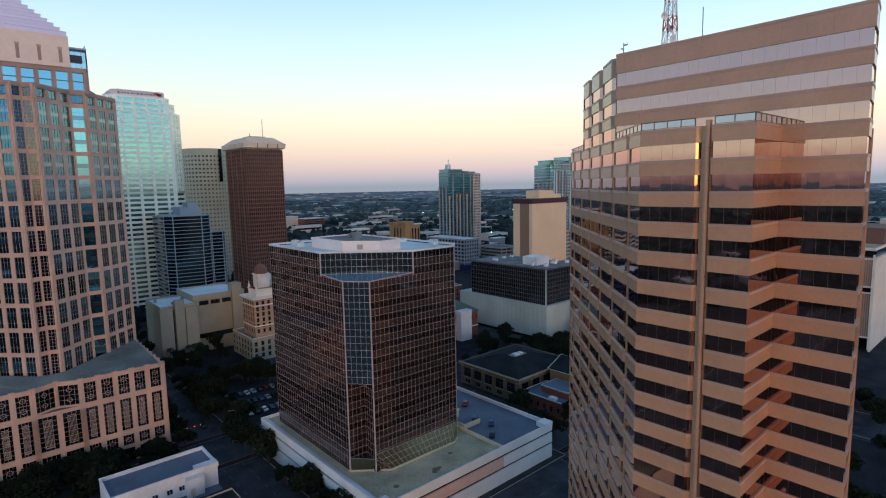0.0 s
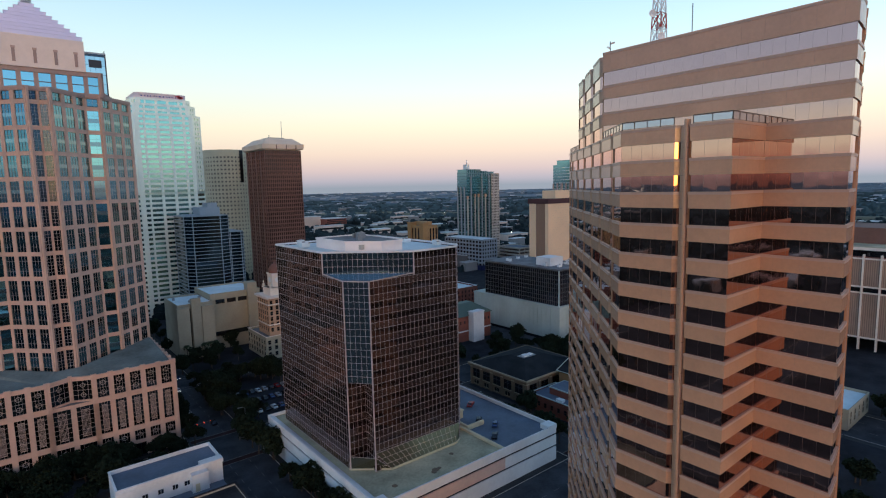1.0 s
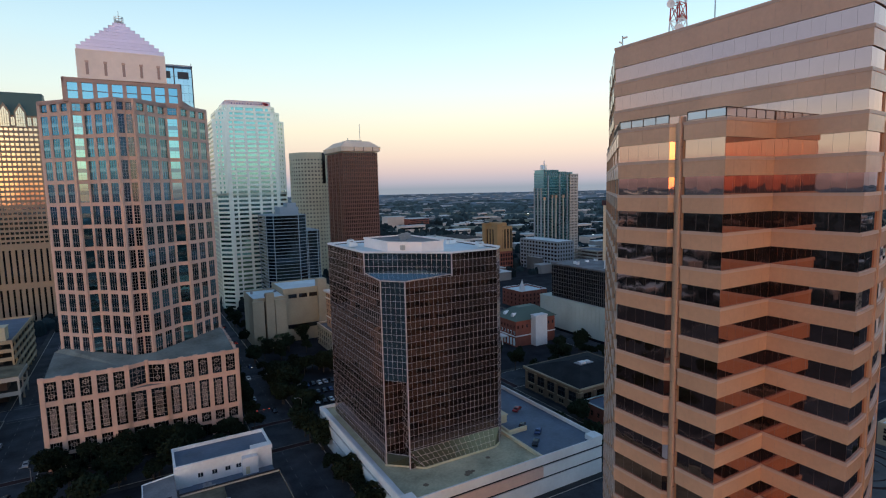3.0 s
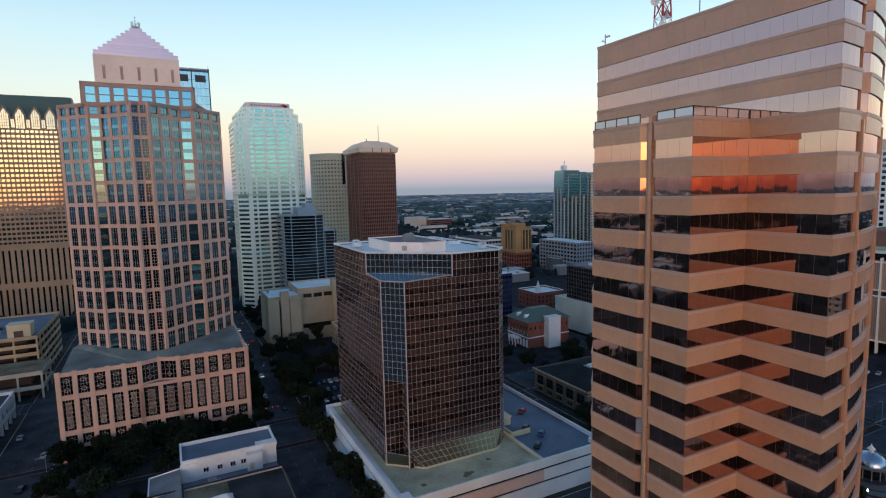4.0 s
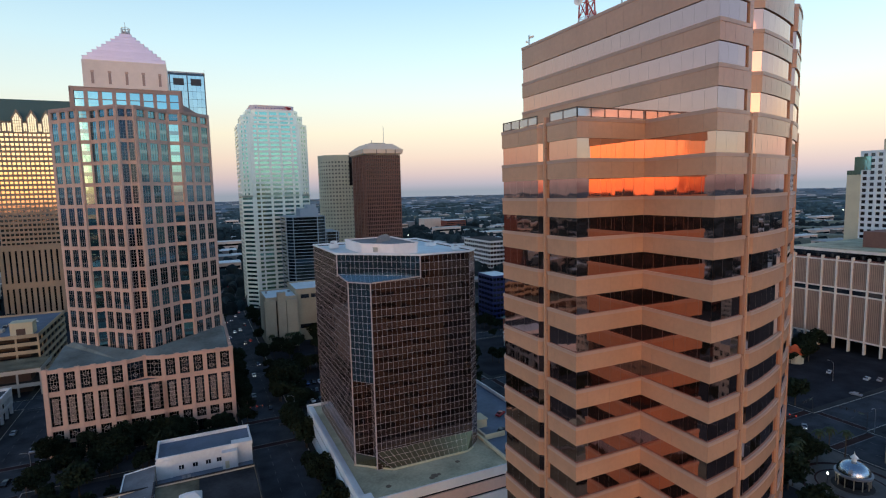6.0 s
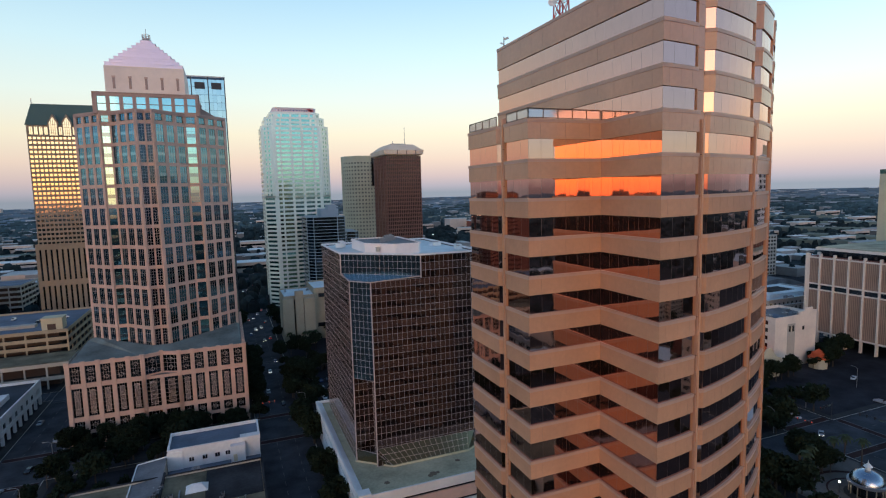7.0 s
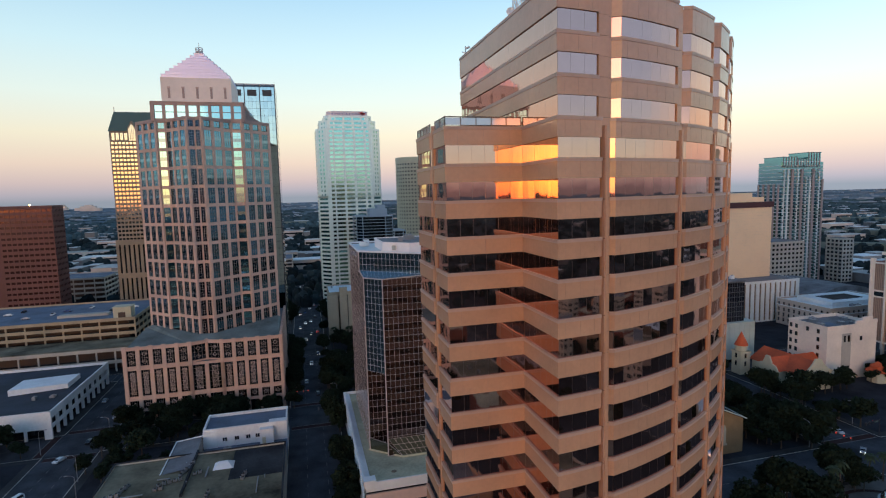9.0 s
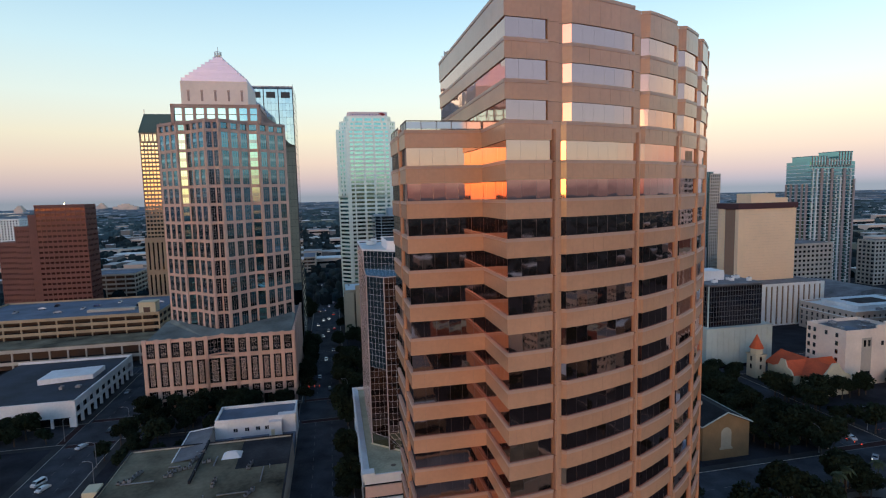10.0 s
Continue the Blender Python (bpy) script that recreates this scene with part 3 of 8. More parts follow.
def tower_wall(parent, pts, bands, z_low):
    """Floor by floor: granite spandrels and strips of mirror glass on every side of the outline."""
    n = len(pts)
    rng = random.Random(len(bands))
    poly = [(p[0], p[1]) for p in pts]
    q1, q2, q3 = inset(poly, 0.16), inset(poly, 0.55), inset(poly, -0.07)
    runs, i = [], 0
    while i < n:                                            # sides of one kind that run on straight or on the arc
        j = i + 1
        while j < n and pts[j][2] == pts[i][2] == "bay":
            a, b, c = Vector(poly[j - 1]), Vector(poly[j]), Vector(poly[(j + 1) % n])
            if (b - a).angle(c - b) > 0.12:
                break
            j += 1
        runs.append((i, j, pts[i][2]))
        i = j
    for i, j, kind in runs:
        idx = [k % n for k in range(i, j + 1)]
        if kind in ("recess", "back"):
            mb = Mesh()
            levels = sorted({z for z0, z1, glass in bands for z in (z0, z1 - 0.03, z1)})
            mb.v = [(*poly[a], z) for a in idx for z in levels]
            m = len(levels)
            for k in range(len(idx) - 1):
                for j in range(m - 1):
                    mb.f.append((k * m + j, (k + 1) * m + j, (k + 1) * m + j + 1, k * m + j + 1))
                    mb.m.append(mb.idx(JOINT if levels[j + 1] - levels[j] < 0.04 else GRANITE))
            part("recessed_pier" if kind == "recess" else "rear_wall", mb, parent)
            continue
        def course(step, half_w, dep, ring):
            """Points along the run with a slim groove (or a slim rib) at every joint; True where a groove starts."""
            pts2, marks = [], []
            for a, b in zip(idx, idx[1:]):
                p, q = Vector(ring[a]), Vector(ring[b])
                L = (q - p).length
                m = max(1, round(L / step))
                e = (q - p).normalized()
                o = Vector((e.y, -e.x)) * dep
                pts2.append(p)
                marks.append(False)
                for k in range(1, m + 1):
                    c = p + e * (L * (k - 0.5) / m)
                    pts2 += [c - e * half_w, c - e * half_w + o, c + e * half_w + o, c + e * half_w]
                    marks += [True, True, True, False]
            pts2.append(Vector(ring[idx[-1]]))
            return pts2, marks
        panes = []                                          # each pane of the strip: its two lower corners and the way out
        for a, b in zip(idx, idx[1:]):
            p, q = Vector(q1[a]), Vector(q1[b])
            m = max(1, round((q - p).length / 1.52))
            e = (q - p).normalized()
            panes += [(p + (q - p) * k / m, p + (q - p) * (k + 1) / m, e, Vector((e.y, -e.x))) for k in range(m)]
        wall_pts, wall_marks = course(3.04, 0.010, -0.02, poly)
        lip_pts = []
        for a, b in zip(idx, idx[1:]):
            n2 = max(1, round((Vector(poly[b]) - Vector(poly[a])).length / 3.04)) * 4 + 1
            lip_pts += [Vector(q3[a]).lerp(Vector(q3[b]), k / n2) for k in range(n2)]
        lip_pts.append(Vector(q3[idx[-1]]))
        in_pts = []
        for a, b in zip(idx, idx[1:]):
            n2 = max(1, round((Vector(poly[b]) - Vector(poly[a])).length / 3.04)) * 4 + 1
            in_pts += [Vector(q2[a]).lerp(Vector(q2[b]), k / n2) for k in range(n2)]
        in_pts.append(Vector(q2[idx[-1]]))
        for z0, z1, glass in bands:
            mb = Mesh()
            if glass:
                tilt = 0.0
                for p, q, e, o in panes:                                # no pane sits quite true
                    for c, s in ((p, 0.014), (q, -0.014)):
                        g, c = rng.gauss(0, 0.0022), c + e * s
                        mb.v += [(c.x + o.x * g, c.y + o.y * g, z0), (c.x + o.x * (g + tilt), c.y + o.y * (g + tilt), z1)]
                    tilt = rng.gauss(0, 0.003)
                for k in range(len(mb.v) // 2 - 1):
                    mb.f.append((2 * k, 2 * k + 2, 2 * k + 3, 2 * k + 1))
                    mb.m.append(mb.idx(MULL_PANE if k % 2 else GLASS_A))
                part("window_band", mb, parent)
            else:
                lip = 0.38
                vs = []
                for p, l, r in zip(wall_pts, lip_pts, in_pts):
                    vs += [(r.x, r.y, z0), (p.x, p.y, z0), (p.x, p.y, z1 - lip), (l.x, l.y, z1 - lip), (l.x, l.y, z1), (r.x, r.y, z1)]
                mb.solid(vs, [], GRANITE)
                for k in range(len(wall_pts) - 1):
                    for j in range(5):
                        a0, b0 = 6 * k + j, 6 * (k + 1) + j
                        mb.f.append((a0, b0, b0 + 1, a0 + 1))
                        mb.m.append(mb.idx(SEAM if wall_marks[k] and j == 1 else GRANITE if j < 2 else GRANITE_TRIM))
                part("spandrel", mb, parent)


def railing(parent, pts, z, step=2.0, closed=False):
    """Steel posts and a top rail with pale panels between, along a line of corners."""
    for a, b in zip(pts, pts[1:]):
        a, b = Vector(a), Vector(b)
        n = max(1, round((b - a).length / step))
        mb = Mesh()
        for k in range(n + 1):
            p = a + (b - a) * k / n
            mb.box(p.x - 0.05, p.y - 0.05, z, p.x + 0.05, p.y + 0.05, z + 1.1, MULL_A)
        mb.beam((a.x, a.y, z + 1.1), (b.x, b.y, z + 1.1), 0.12, MULL_A)
        mb.beam((a.x, a.y, z + 0.12), (b.x, b.y, z + 0.12), 0.06, MULL_A)
        mb.face([(a.x, a.y, z + 0.18), (b.x, b.y, z + 0.18), (b.x, b.y, z + 1.0), (a.x, a.y, z + 1.0)], RAILGLASS)
        part("roof_railing", mb, parent, "dark metal roof railing with pale panels")


def banded_tower():
    t = thing("office_tower", "peach granite office tower with mirror glass bands and a stepped corner", "office tower")
    low, up = tower_outline(False), tower_outline(True)
    bands = []
    z = SILL0 - 14 * FLOOR
    bands.append((0.1, z, False))
    for k in range(-14, 8):
        s = SILL0 + k * FLOOR
        bands += [(s, s + WIN, True), (s + WIN, s + FLOOR, False)]
    tower_wall(t, low, bands, 0)
    top = SILL0 + 8 * FLOOR                                   # roof of the lower part
    part("lower_roof", Mesh().prism(inset([(p[0], p[1]) for p in low], 0.5), top - 1.4, top - 0.25, ROOF_GREY), t)
    bands = []
    for k in range(8, 11):
        s = SILL0 + k * FLOOR
        bands += [(s, s + WIN, True), (s + WIN, s + FLOOR if k < 10 else 113.4, False)]
    tower_wall(t, up, bands, top)
    part("upper_roof", Mesh().prism(inset([(p[0], p[1]) for p in up], 0.5), 111.4, 112.4, ROOF_GREY), t)
    d = math.sqrt(0.5)
    railing(t, [(85.0, 25.7), (75.4, 25.7), (75.4, 30.6)], top)
    railing(t, [(75.4, 33.2), (75.4, 41.0), (75.2 + 13.4 * d, 41.1 + 13.4 * d)], top)
    railing(t, [(75.3 + 43 * d, 40.9 + 43 * d), (75.3 + 57.8 * d, 40.9 + 57.8 * d)], top)
    # round-edged shafts in the recesses
    mb = Mesh().box(-0.26, -0.42, 0, 0.26, 0.35, top - 1.0, GRANITE_TRIM).box(-0.16, -0.52, 0, 0.16, -0.42, top - 1.0, GRANITE)
    for k in range(-14, 8):
        mb.box(-0.27, -0.43, SILL0 + k * FLOOR - 0.3, 0.27, 0.3, SILL0 + k * FLOOR - 0.24, JOINT)
    col = mb.mesh("shaft")
    for p in PIERS:
        x, y = arc_pt(p - 0.15, RAD - 0.35)
        part("shaft", col, t, m=pose(x, y, 0.1, 0, 0, p + 90))
    part("shaft", col, t, m=pose(75.65, 31.45, 0.1, 0, 0, -90) @ pose(0, 0, 1.6))
    for s in (6.0, 15.6, 25.2, 35.0, 44.6, 53.8):
        part("shaft", col, t, m=pose(75.2 + s * d + 0.68 * d, 41.1 + s * d - 0.68 * d, 0.1, 0, 0, -135))
    panel = Mesh().box(-1.2, -0.1, 0, 0.6, 0.3, 2.15, GRANITE).mesh("pier_panel")
    # broad panels over the recesses of the top floors
    for p in PIERS[:5]:
        x, y = arc_pt(p, RAD - 0.6)
        for k in range(6):
            part("pier_panel", panel, t, m=pose(x, y, SILL0 + 8 * FLOOR + k * 2.19, 0, 0, p + 90))
    mb = Mesh()                                               # small camera mast at the corner of the roof
    mb.beam((85.8, 50.2, 113.4), (85.8, 50.2, 115.2), 0.12, STEEL)
    mb.beam((85.8, 50.2, 114.8), (86.4, 49.8, 115.0), 0.25, STEEL)
    mb.beam((85.8, 50.2, 114.1), (85.4, 50.5, 114.3), 0.2, WHITE_PAINT)
    part("roof_camera", mb, t)
    part("roof_rod", Mesh().beam((96.5, 41.8, 112), (96.5, 41.8, 121), 0.12, STEEL), t)
    roof_units(t, 95, 38, 115, 55, 112.4, 5, 4)
    return t


banded_tower()


def lattice_mast(x, y, z, h, w):
    t = thing("radio_mast", "red and white steel lattice radio mast on the tower roof", "radio mast")
    n = 8
    corner = [(-1, -1), (1, -1), (1, 1), (-1, 1)]

    def at(i, f):
        r = w * (1 - 0.7 * f)
        return (x + r * corner[i % 4][0], y + r * corner[i % 4][1], z + h * f)
    for k in range(n):
        a, b = k / n, (k + 1) / n
        m = REDMAST if k % 2 == 0 else WHITE_PAINT
        for i in range(4):
            part("leg", Mesh().beam(at(i, a), at(i, b), 0.16, m), t)
            part("brace", Mesh().beam(at(i, a), at(i + 1, b), 0.09, m), t)
            part("brace", Mesh().beam(at(i + 1, a), at(i, b), 0.09, m), t)
            part("cross_bar", Mesh().beam(at(i, b), at(i + 1, b), 0.09, m), t)
    for dx, dy, dz in ((-1.9, 0.3, 1.6), (1.7, -0.5, 2.6), (-1.2, -1.0, 3.4), (1.6, 0.6, 6.0), (-1.2, 0.6, 7.4)):
        mb = Mesh()
        mb.lathe([(0.001, 0.0), (0.25, 0.03), (0.5, 0.12), (0.65, 0.25), (0.6, 0.25), (0.001, 0.06)], 0, 0, 12, WHITE_PAINT)
        mb.beam((0, 0, -0.5), (0, 0, 0), 0.1, STEEL)
        part("dish", mb, t, "white microwave dish", m=pose(x + dx, y + dy, z + dz, 90, 0, 40 + 60 * dx))
    return t


lattice_mast(93.5, 46.0, 112.4, 20.0, 1.05)

# ---------------------------------------------------------------- the dark gridded tower on its podium
COL, ROW = 1.5, 2.0


def gridded_tower():
    t = thing("office_tower", "dark bronze glass office tower with a fine pinkish mullion grid", "office tower")
    z0, z1, zn = 11.2, 73.2, 66.4
    P = dict(nw=(76.0, 174.6), w=(76.0, 128.2), s=(80.9, 122.4), e=(112.3, 122.4), se=(116.0, 126.2), ne=(116.0, 174.6))
    n1, n2 = (76.0, 140.2), (96.2, 122.4)
    poly_low = [P["w"], P["s"], P["e"], P["se"], P["ne"], P["nw"]]
    poly_top = [n1, n2, P["e"], P["se"], P["ne"], P["nw"]]
    part("core", Mesh().prism(inset([P["w"], (81.6, 128.0), P["s"], P["e"], P["se"], P["ne"], P["nw"]], 0.35), z0, 37.2, GLASS_DK), t)
    part("core", Mesh().prism(inset(poly_low, 0.35), 37.2, zn - 0.5, GLASS_DK), t)
    part("core", Mesh().prism(inset(poly_top, 0.35), zn - 0.5, z1 - 0.4, GLASS_DK, ROOF_WHITE), t)
    pane = {}
    for mt in (GLASS_B, GLASS_B2, SPAN_B):
        mbx = Mesh().box(-0.71, 0.0, -0.96, 0.71, 0.05, 0.96, mt)
        pane[mt] = mbx.mesh("pane")
    vbar_cache, count = {}, [0]
    joined = Mesh()
    rng = random.Random(7)

    def wall(a, b, lo, hi, glass, single_panes, rows_from=None):
        a, b = Vector((*a, 0)), Vector((*b, 0))
        L = (b - a).length
        nc = max(1, round(L / COL))
        nr = max(1, round((hi - lo) / ROW))
        e = (b - a).normalized()
        o = Vector((e.y, -e.x, 0))
        rz = math.degrees(math.atan2(e.y, e.x))
        sx, sz = (L / nc) / COL, ((hi - lo) / nr) / ROW
        for i in range(nc):
            for k in range(nr):
                c = a + e * (L * (i + 0.5) / nc) + Vector((0, 0, lo + (hi - lo) * (k + 0.5) / nr))
                gl = SPAN_B if glass is GLASS_B and k % 2 else glass
                tilt = (rng.gauss(0, 0.16), rng.gauss(0, 0.16))
                m = pose(c.x, c.y, c.z, tilt[0], 0, rz + tilt[1]) @ Matrix.Diagonal((sx, 1, sz, 1))
                if single_panes(i, k, nc, nr) and count[0] < 300:
                    count[0] += 1
                    part("pane", pane[gl], t, m=m)
                else:
                    joined.solid([m @ Vector(v) for v in ((-0.71, 0, -0.96), (0.71, 0, -0.96), (0.71, 0, 0.96), (-0.71, 0, 0.96))], [(0, 1, 2, 3)], gl)
        key = round(hi - lo, 2)
        if key not in vbar_cache:
            vbar_cache[key] = Mesh().box(-0.033, -0.02, 0, 0.033, 0.06, hi - lo, MULL_B).mesh("mullion")
        for i in range(nc + 1):
            p = a + e * (L * i / nc)
            part("mullion", vbar_cache[key], t, m=pose(p.x, p.y, lo, 0, 0, rz))
        hb = Mesh().box(0, -0.03, -0.038, L, 0.06, 0.038, MULL_B).mesh("transom")
        for k in range(nr + 1):
            part("transom", hb, t, m=pose(a.x, a.y, lo + (hi - lo) * k / nr, 0, 0, rz))
    near = lambda i, k, nc, nr: k > nr - 12
    none = lambda i, k, nc, nr: False
    wall(P["w"], P["s"], 37.2, zn, GLASS_B2, lambda i, k, nc, nr: True)
    wall(P["s"], P["e"], z0, zn, GLASS_B, near)
    wall(n2, P["e"], zn, z1, GLASS_B, none)
    wall(n1, n2, zn + 0.6, z1, GLASS_B2, lambda i, k, nc, nr: True)
    wall(P["e"], P["se"], z0, z1, GLASS_B, none)
    wall(P["se"], P["ne"], z0, z1, GLASS_B, none)
    wall(P["ne"], P["nw"], z0, z1, GLASS_B, none)
    wall(P["nw"], P["w"], z0, zn, GLASS_B, none)
    wall(P["nw"], n1, zn, z1, GLASS_B, none)
    wall(P["w"], (81.6, 128.0), z0, 37.2, GLASS_B, none)
    wall((81.6, 128.0), P["s"], z0, 37.2, GLASS_B, none)
    ob = part("window_wall", joined, t)
    ob["kind"] = "stuff"
    # glazed slope of the cut-off corner, and the pale edge bars round it
    mb = Mesh()
    mb.face([(*P["w"], zn - 0.2), (*P["s"], zn - 0.2), (*n2, zn + 0.6), (*n1, zn + 0.6)], GLASS_SLOPE)
    part("sloped_glazing", mb, t)
    for a, b, za, zb in ((n1, P["w"], zn + 0.6, zn - 0.1), (P["w"], P["s"], zn - 0.1, zn - 0.1), (P["s"], n2, zn - 0.1, zn + 0.6)):
        part("edge_bar", Mesh().beam((*a, za), (*b, zb), 0.28, PALEBAR), t)
    for p, a, b in ((n1, zn, z1), (n2, zn, z1), (P["w"], z0, zn), (P["s"], z0, zn)):
        part("edge_bar", Mesh().beam((*p, a), (*p, b), 0.30, MULL_B), t)
    # parapet, base kerb and the white penthouse
    for i in range(6):
        a, b = poly_top[i], poly_top[(i + 1) % 6]
        part("parapet", Mesh().beam((*a, z1 + 0.15), (*b, z1 + 0.15), 0.55, WHITE_PAINT), t)
    # the glazed skirt that leans out at the foot of the tower
    foot = [(75.7, 128.6, 11.3), (85.2, 120.6, 11.3), (109.5, 120.6, 11.3), (112.3, 122.3, 11.3)]
    head = [(75.9, 128.2, 15.2), (81.0, 122.25, 15.2), (109.8, 122.25, 16.6), (112.3, 122.3, 16.6)]
    for k in range(3):
        a, b, c, d = Vector(foot[k]), Vector(foot[k + 1]), Vector(head[k + 1]), Vector(head[k])
        if k == 1:
            d = Vector((81.0, 122.25, 16.6))
        part("skirt_glazing", Mesh().face([a, b, c, d], GLASS_SKIRT), t, "pale sloped skirt glazing")
        n = max(1, round((b - a).length / 1.5))
        for q in range(n + 1):
            part("skirt_bar", Mesh().beam(a.lerp(b, q / n), d.lerp(c, q / n), 0.07, MULL_B), t)
        for q in range(1, 4):
            part("skirt_bar", Mesh().beam(a.lerp(d, q / 3), b.lerp(c, q / 3), 0.08, MULL_B), t)
        part("base_kerb", Mesh().beam(a, b, 0.5, CREAM), t)
    pent = [(84.0, 140.5), (91.5, 132.0), (99.0, 132.0), (100.5, 134.5), (100.5, 160.0), (84.0, 160.0)]
    part("penthouse", Mesh().prism(pent, z1 - 0.4, 75.7, PENTWALL, ROOF_GREY), t, "white windowless rooftop penthouse")
    rim = Mesh()
    for i in range(6):
        rim.beam((*pent[i], 75.8), (*pent[(i + 1) % 6], 75.8), 0.5, PENTWALL)
    part("penthouse_rim", rim, t)
    part("hatch", Mesh().box(86.5, 135.4, 73.6, 87.6, 136.8, 75.0, BEIGE), t)
    roof_units(t, 90, 140, 98, 156, 75.6, 5, 11)
    roof_units(t, 79, 160, 83, 172, z1, 3, 12, ROOF_WHITE)
    roof_units(t, 109, 128, 113, 150, z1, 4, 13, ROOF_WHITE)
    return t


gridded_tower()


def podium():
    t = thing("parking_podium", "white two-storey parking podium with a tan gravel deck", "parking podium")
    x0, y0, x1, y1 = 71.6, 106.8, 141.5, 180.0
    part("body", Mesh().box(x0 + 0.4, y0 + 0.4, 0.1, x1 - 0.4, y1 - 0.4, 10.6, GLASS_DK), t)
    part("tan_deck", Mesh().box(x0 + 0.5, y0 + 0.5, 10.6, 117.4, y1 - 0.5, 11.0, ROOF_TAN), t, "stained tan gravel deck")
    part("parking_deck", Mesh().box(117.4, y0 + 0.5, 9.9, x1 - 0.4, y1 - 0.5, 10.66, DECK_BLUE), t, "blue-grey rooftop parking deck")
    for (a, b) in (((x0, y0), (x1, y0)), ((x1, y0), (x1, y1)), ((x1, y1), (x0, y1)), ((x0, y1), (x0, y0))):
        south = a[1] == b[1] == y0
        for z0, z1, th in ((0.1, 4.6, 0.5), (5.3, 8.6, 0.5), (9.3, 12.0, 0.5)):
            mb = Mesh()
            if south:
                for xa, xb, m in ((x0, 117.4, PINK_CONC if 5 < z0 < 9 else PODWHITE), (117.4, x1, PODWHITE)):
                    mb.box(xa, y0, z0, xb, y0 + th, z1, m)
            elif a[0] == b[0]:
                mb.box(a[0] if a[0] == x0 else a[0] - th, y0 + (0 if a[0] == x0 else th), z0, a[0] + th if a[0] == x0 else a[0], y1, z1, PODWHITE)
            else:
                mb.box(x0 + th, y1 - th, z0, x1 - th, y1, z1, PODWHITE)
            part("wall_band", mb, t)
    part("sloped_cap", Mesh().solid([(x0 - 0.1, y0, 12.0), (x0 + 2.2, y0, 11.2), (x0 + 2.2, y1, 11.2), (x0 - 0.1, y1, 12.0), (x0 - 0.1, y0, 10.9), (x0 - 0.1, y1, 10.9)],
                                    [(0, 1, 2, 3), (4, 0, 3, 5)], WHITE_PAINT), t)
    part("gutter", Mesh().box(x0 + 4, y0 + 0.6, 11.0, 117, y0 + 1.8, 11.12, DECK_BLUE), t, "blue-painted deck gutter")
    part("inner_kerb", Mesh().box(117.0, y0 + 0.6, 10.6, 117.8, 128, 11.9, CREAM).box(112, 128, 10.6, 117.8, 128.7, 11.9, CREAM), t)
    part("corner_block", Mesh().box(x1 - 4, y0 - 0.15, 11.0, x1 + 0.1, y0 + 3.5, 12.5, PODWHITE), t)
    part("corner_block", Mesh().box(x0 - 0.1, y0 - 0.15, 10.4, x0 + 3.4, y0 + 2.8, 12.6, PODWHITE), t)
    part("stair_hut", Mesh().box(118.5, 134, 10.6, 124, 139, 13.4, CREAM).box(118.2, 133.7, 13.4, 124.3, 139.3, 13.7, CREAM), t)
    part("ramp_wall", Mesh().box(118.5, 126, 10.6, 119.2, 134, 12.2, CREAM).box(118.5, 125.4, 10.6, 126, 126, 12.2, CREAM), t)
    for x, y, a in ((93.5, 111.6, 0.9), (94.6, 112.3, 1.2), (96.0, 112.4, 0.7), (104, 116.5, 0.8), (81, 113, 0.9)):
        mb = Mesh().lathe([(0.001, 11.16), (a * 0.6, 11.12), (a, 11.02)], x, y, 6, WEATHERED)
        part("gravel_stain", mb, t)
    return t


podium()

# ---------------------------------------------------------------- the pink tower with the pyramid roof
def bay_window(w, h, glass, bar, cols, rows, mid=0.0, fat=0.09):
    """A recessed window of one bay: glass, bars and a slim frame, in the x-z plane, looking to -y."""
    mb = Mesh()
    xs, xk, zs, zk = [-w / 2], [], [0.0], []
    for i in range(cols + 1):
        c, b = -w / 2 + w * i / cols, fat if 0 < i < cols else fat * 1.5
        lo, hi = max(-w / 2, c - b), min(w / 2, c + b)
        if lo > xs[-1] + 1e-4:
            xs.append(lo)
            xk.append(None)
        xs.append(hi)
        xk.append(bar)
    for k in range(1, rows):
        wide = mid / 2 if mid and k == rows // 2 else fat
        zs += [h * k / rows - wide, h * k / rows + wide]
        zk += [None, SPAN_SKY if wide > 0.1 else bar]
    zs.append(h)
    zk.append(None)
    cell = lambda i, k: (xk[i] or zk[k]) if 0 <= i < len(xk) and 0 <= k < len(zk) else None
    at, vs, fs, ms = {}, [], [], []

    def vert(p):
        if p not in at:
            at[p] = len(vs)
            vs.append(p)
        return at[p]
    for i in range(len(xk)):
        for k in range(len(zk)):
            m = cell(i, k)
            y = -0.1 if m else 0.0
            x0, x1, z0, z1 = xs[i], xs[i + 1], zs[k], zs[k + 1]
            fs.append([vert(p) for p in ((x0, y, z0), (x1, y, z0), (x1, y, z1), (x0, y, z1))])
            ms.append(m or glass)
            if i + 1 < len(xk) and bool(cell(i + 1, k)) != bool(m):
                fs.append([vert(p) for p in ((x1, 0.0, z0), (x1, -0.1, z0), (x1, -0.1, z1), (x1, 0.0, z1))])
                ms.append(m or cell(i + 1, k))
            if k + 1 < len(zk) and bool(cell(i, k + 1)) != bool(m):
                fs.append([vert(p) for p in ((x0, 0.0, z1), (x1, 0.0, z1), (x1, -0.1, z1), (x0, -0.1, z1))])
                ms.append(m or cell(i, k + 1))
    mb.v = vs
    mb.f = [tuple(f) for f in fs]
    mb.m = [mb.idx(m) for m in ms]
    return mb


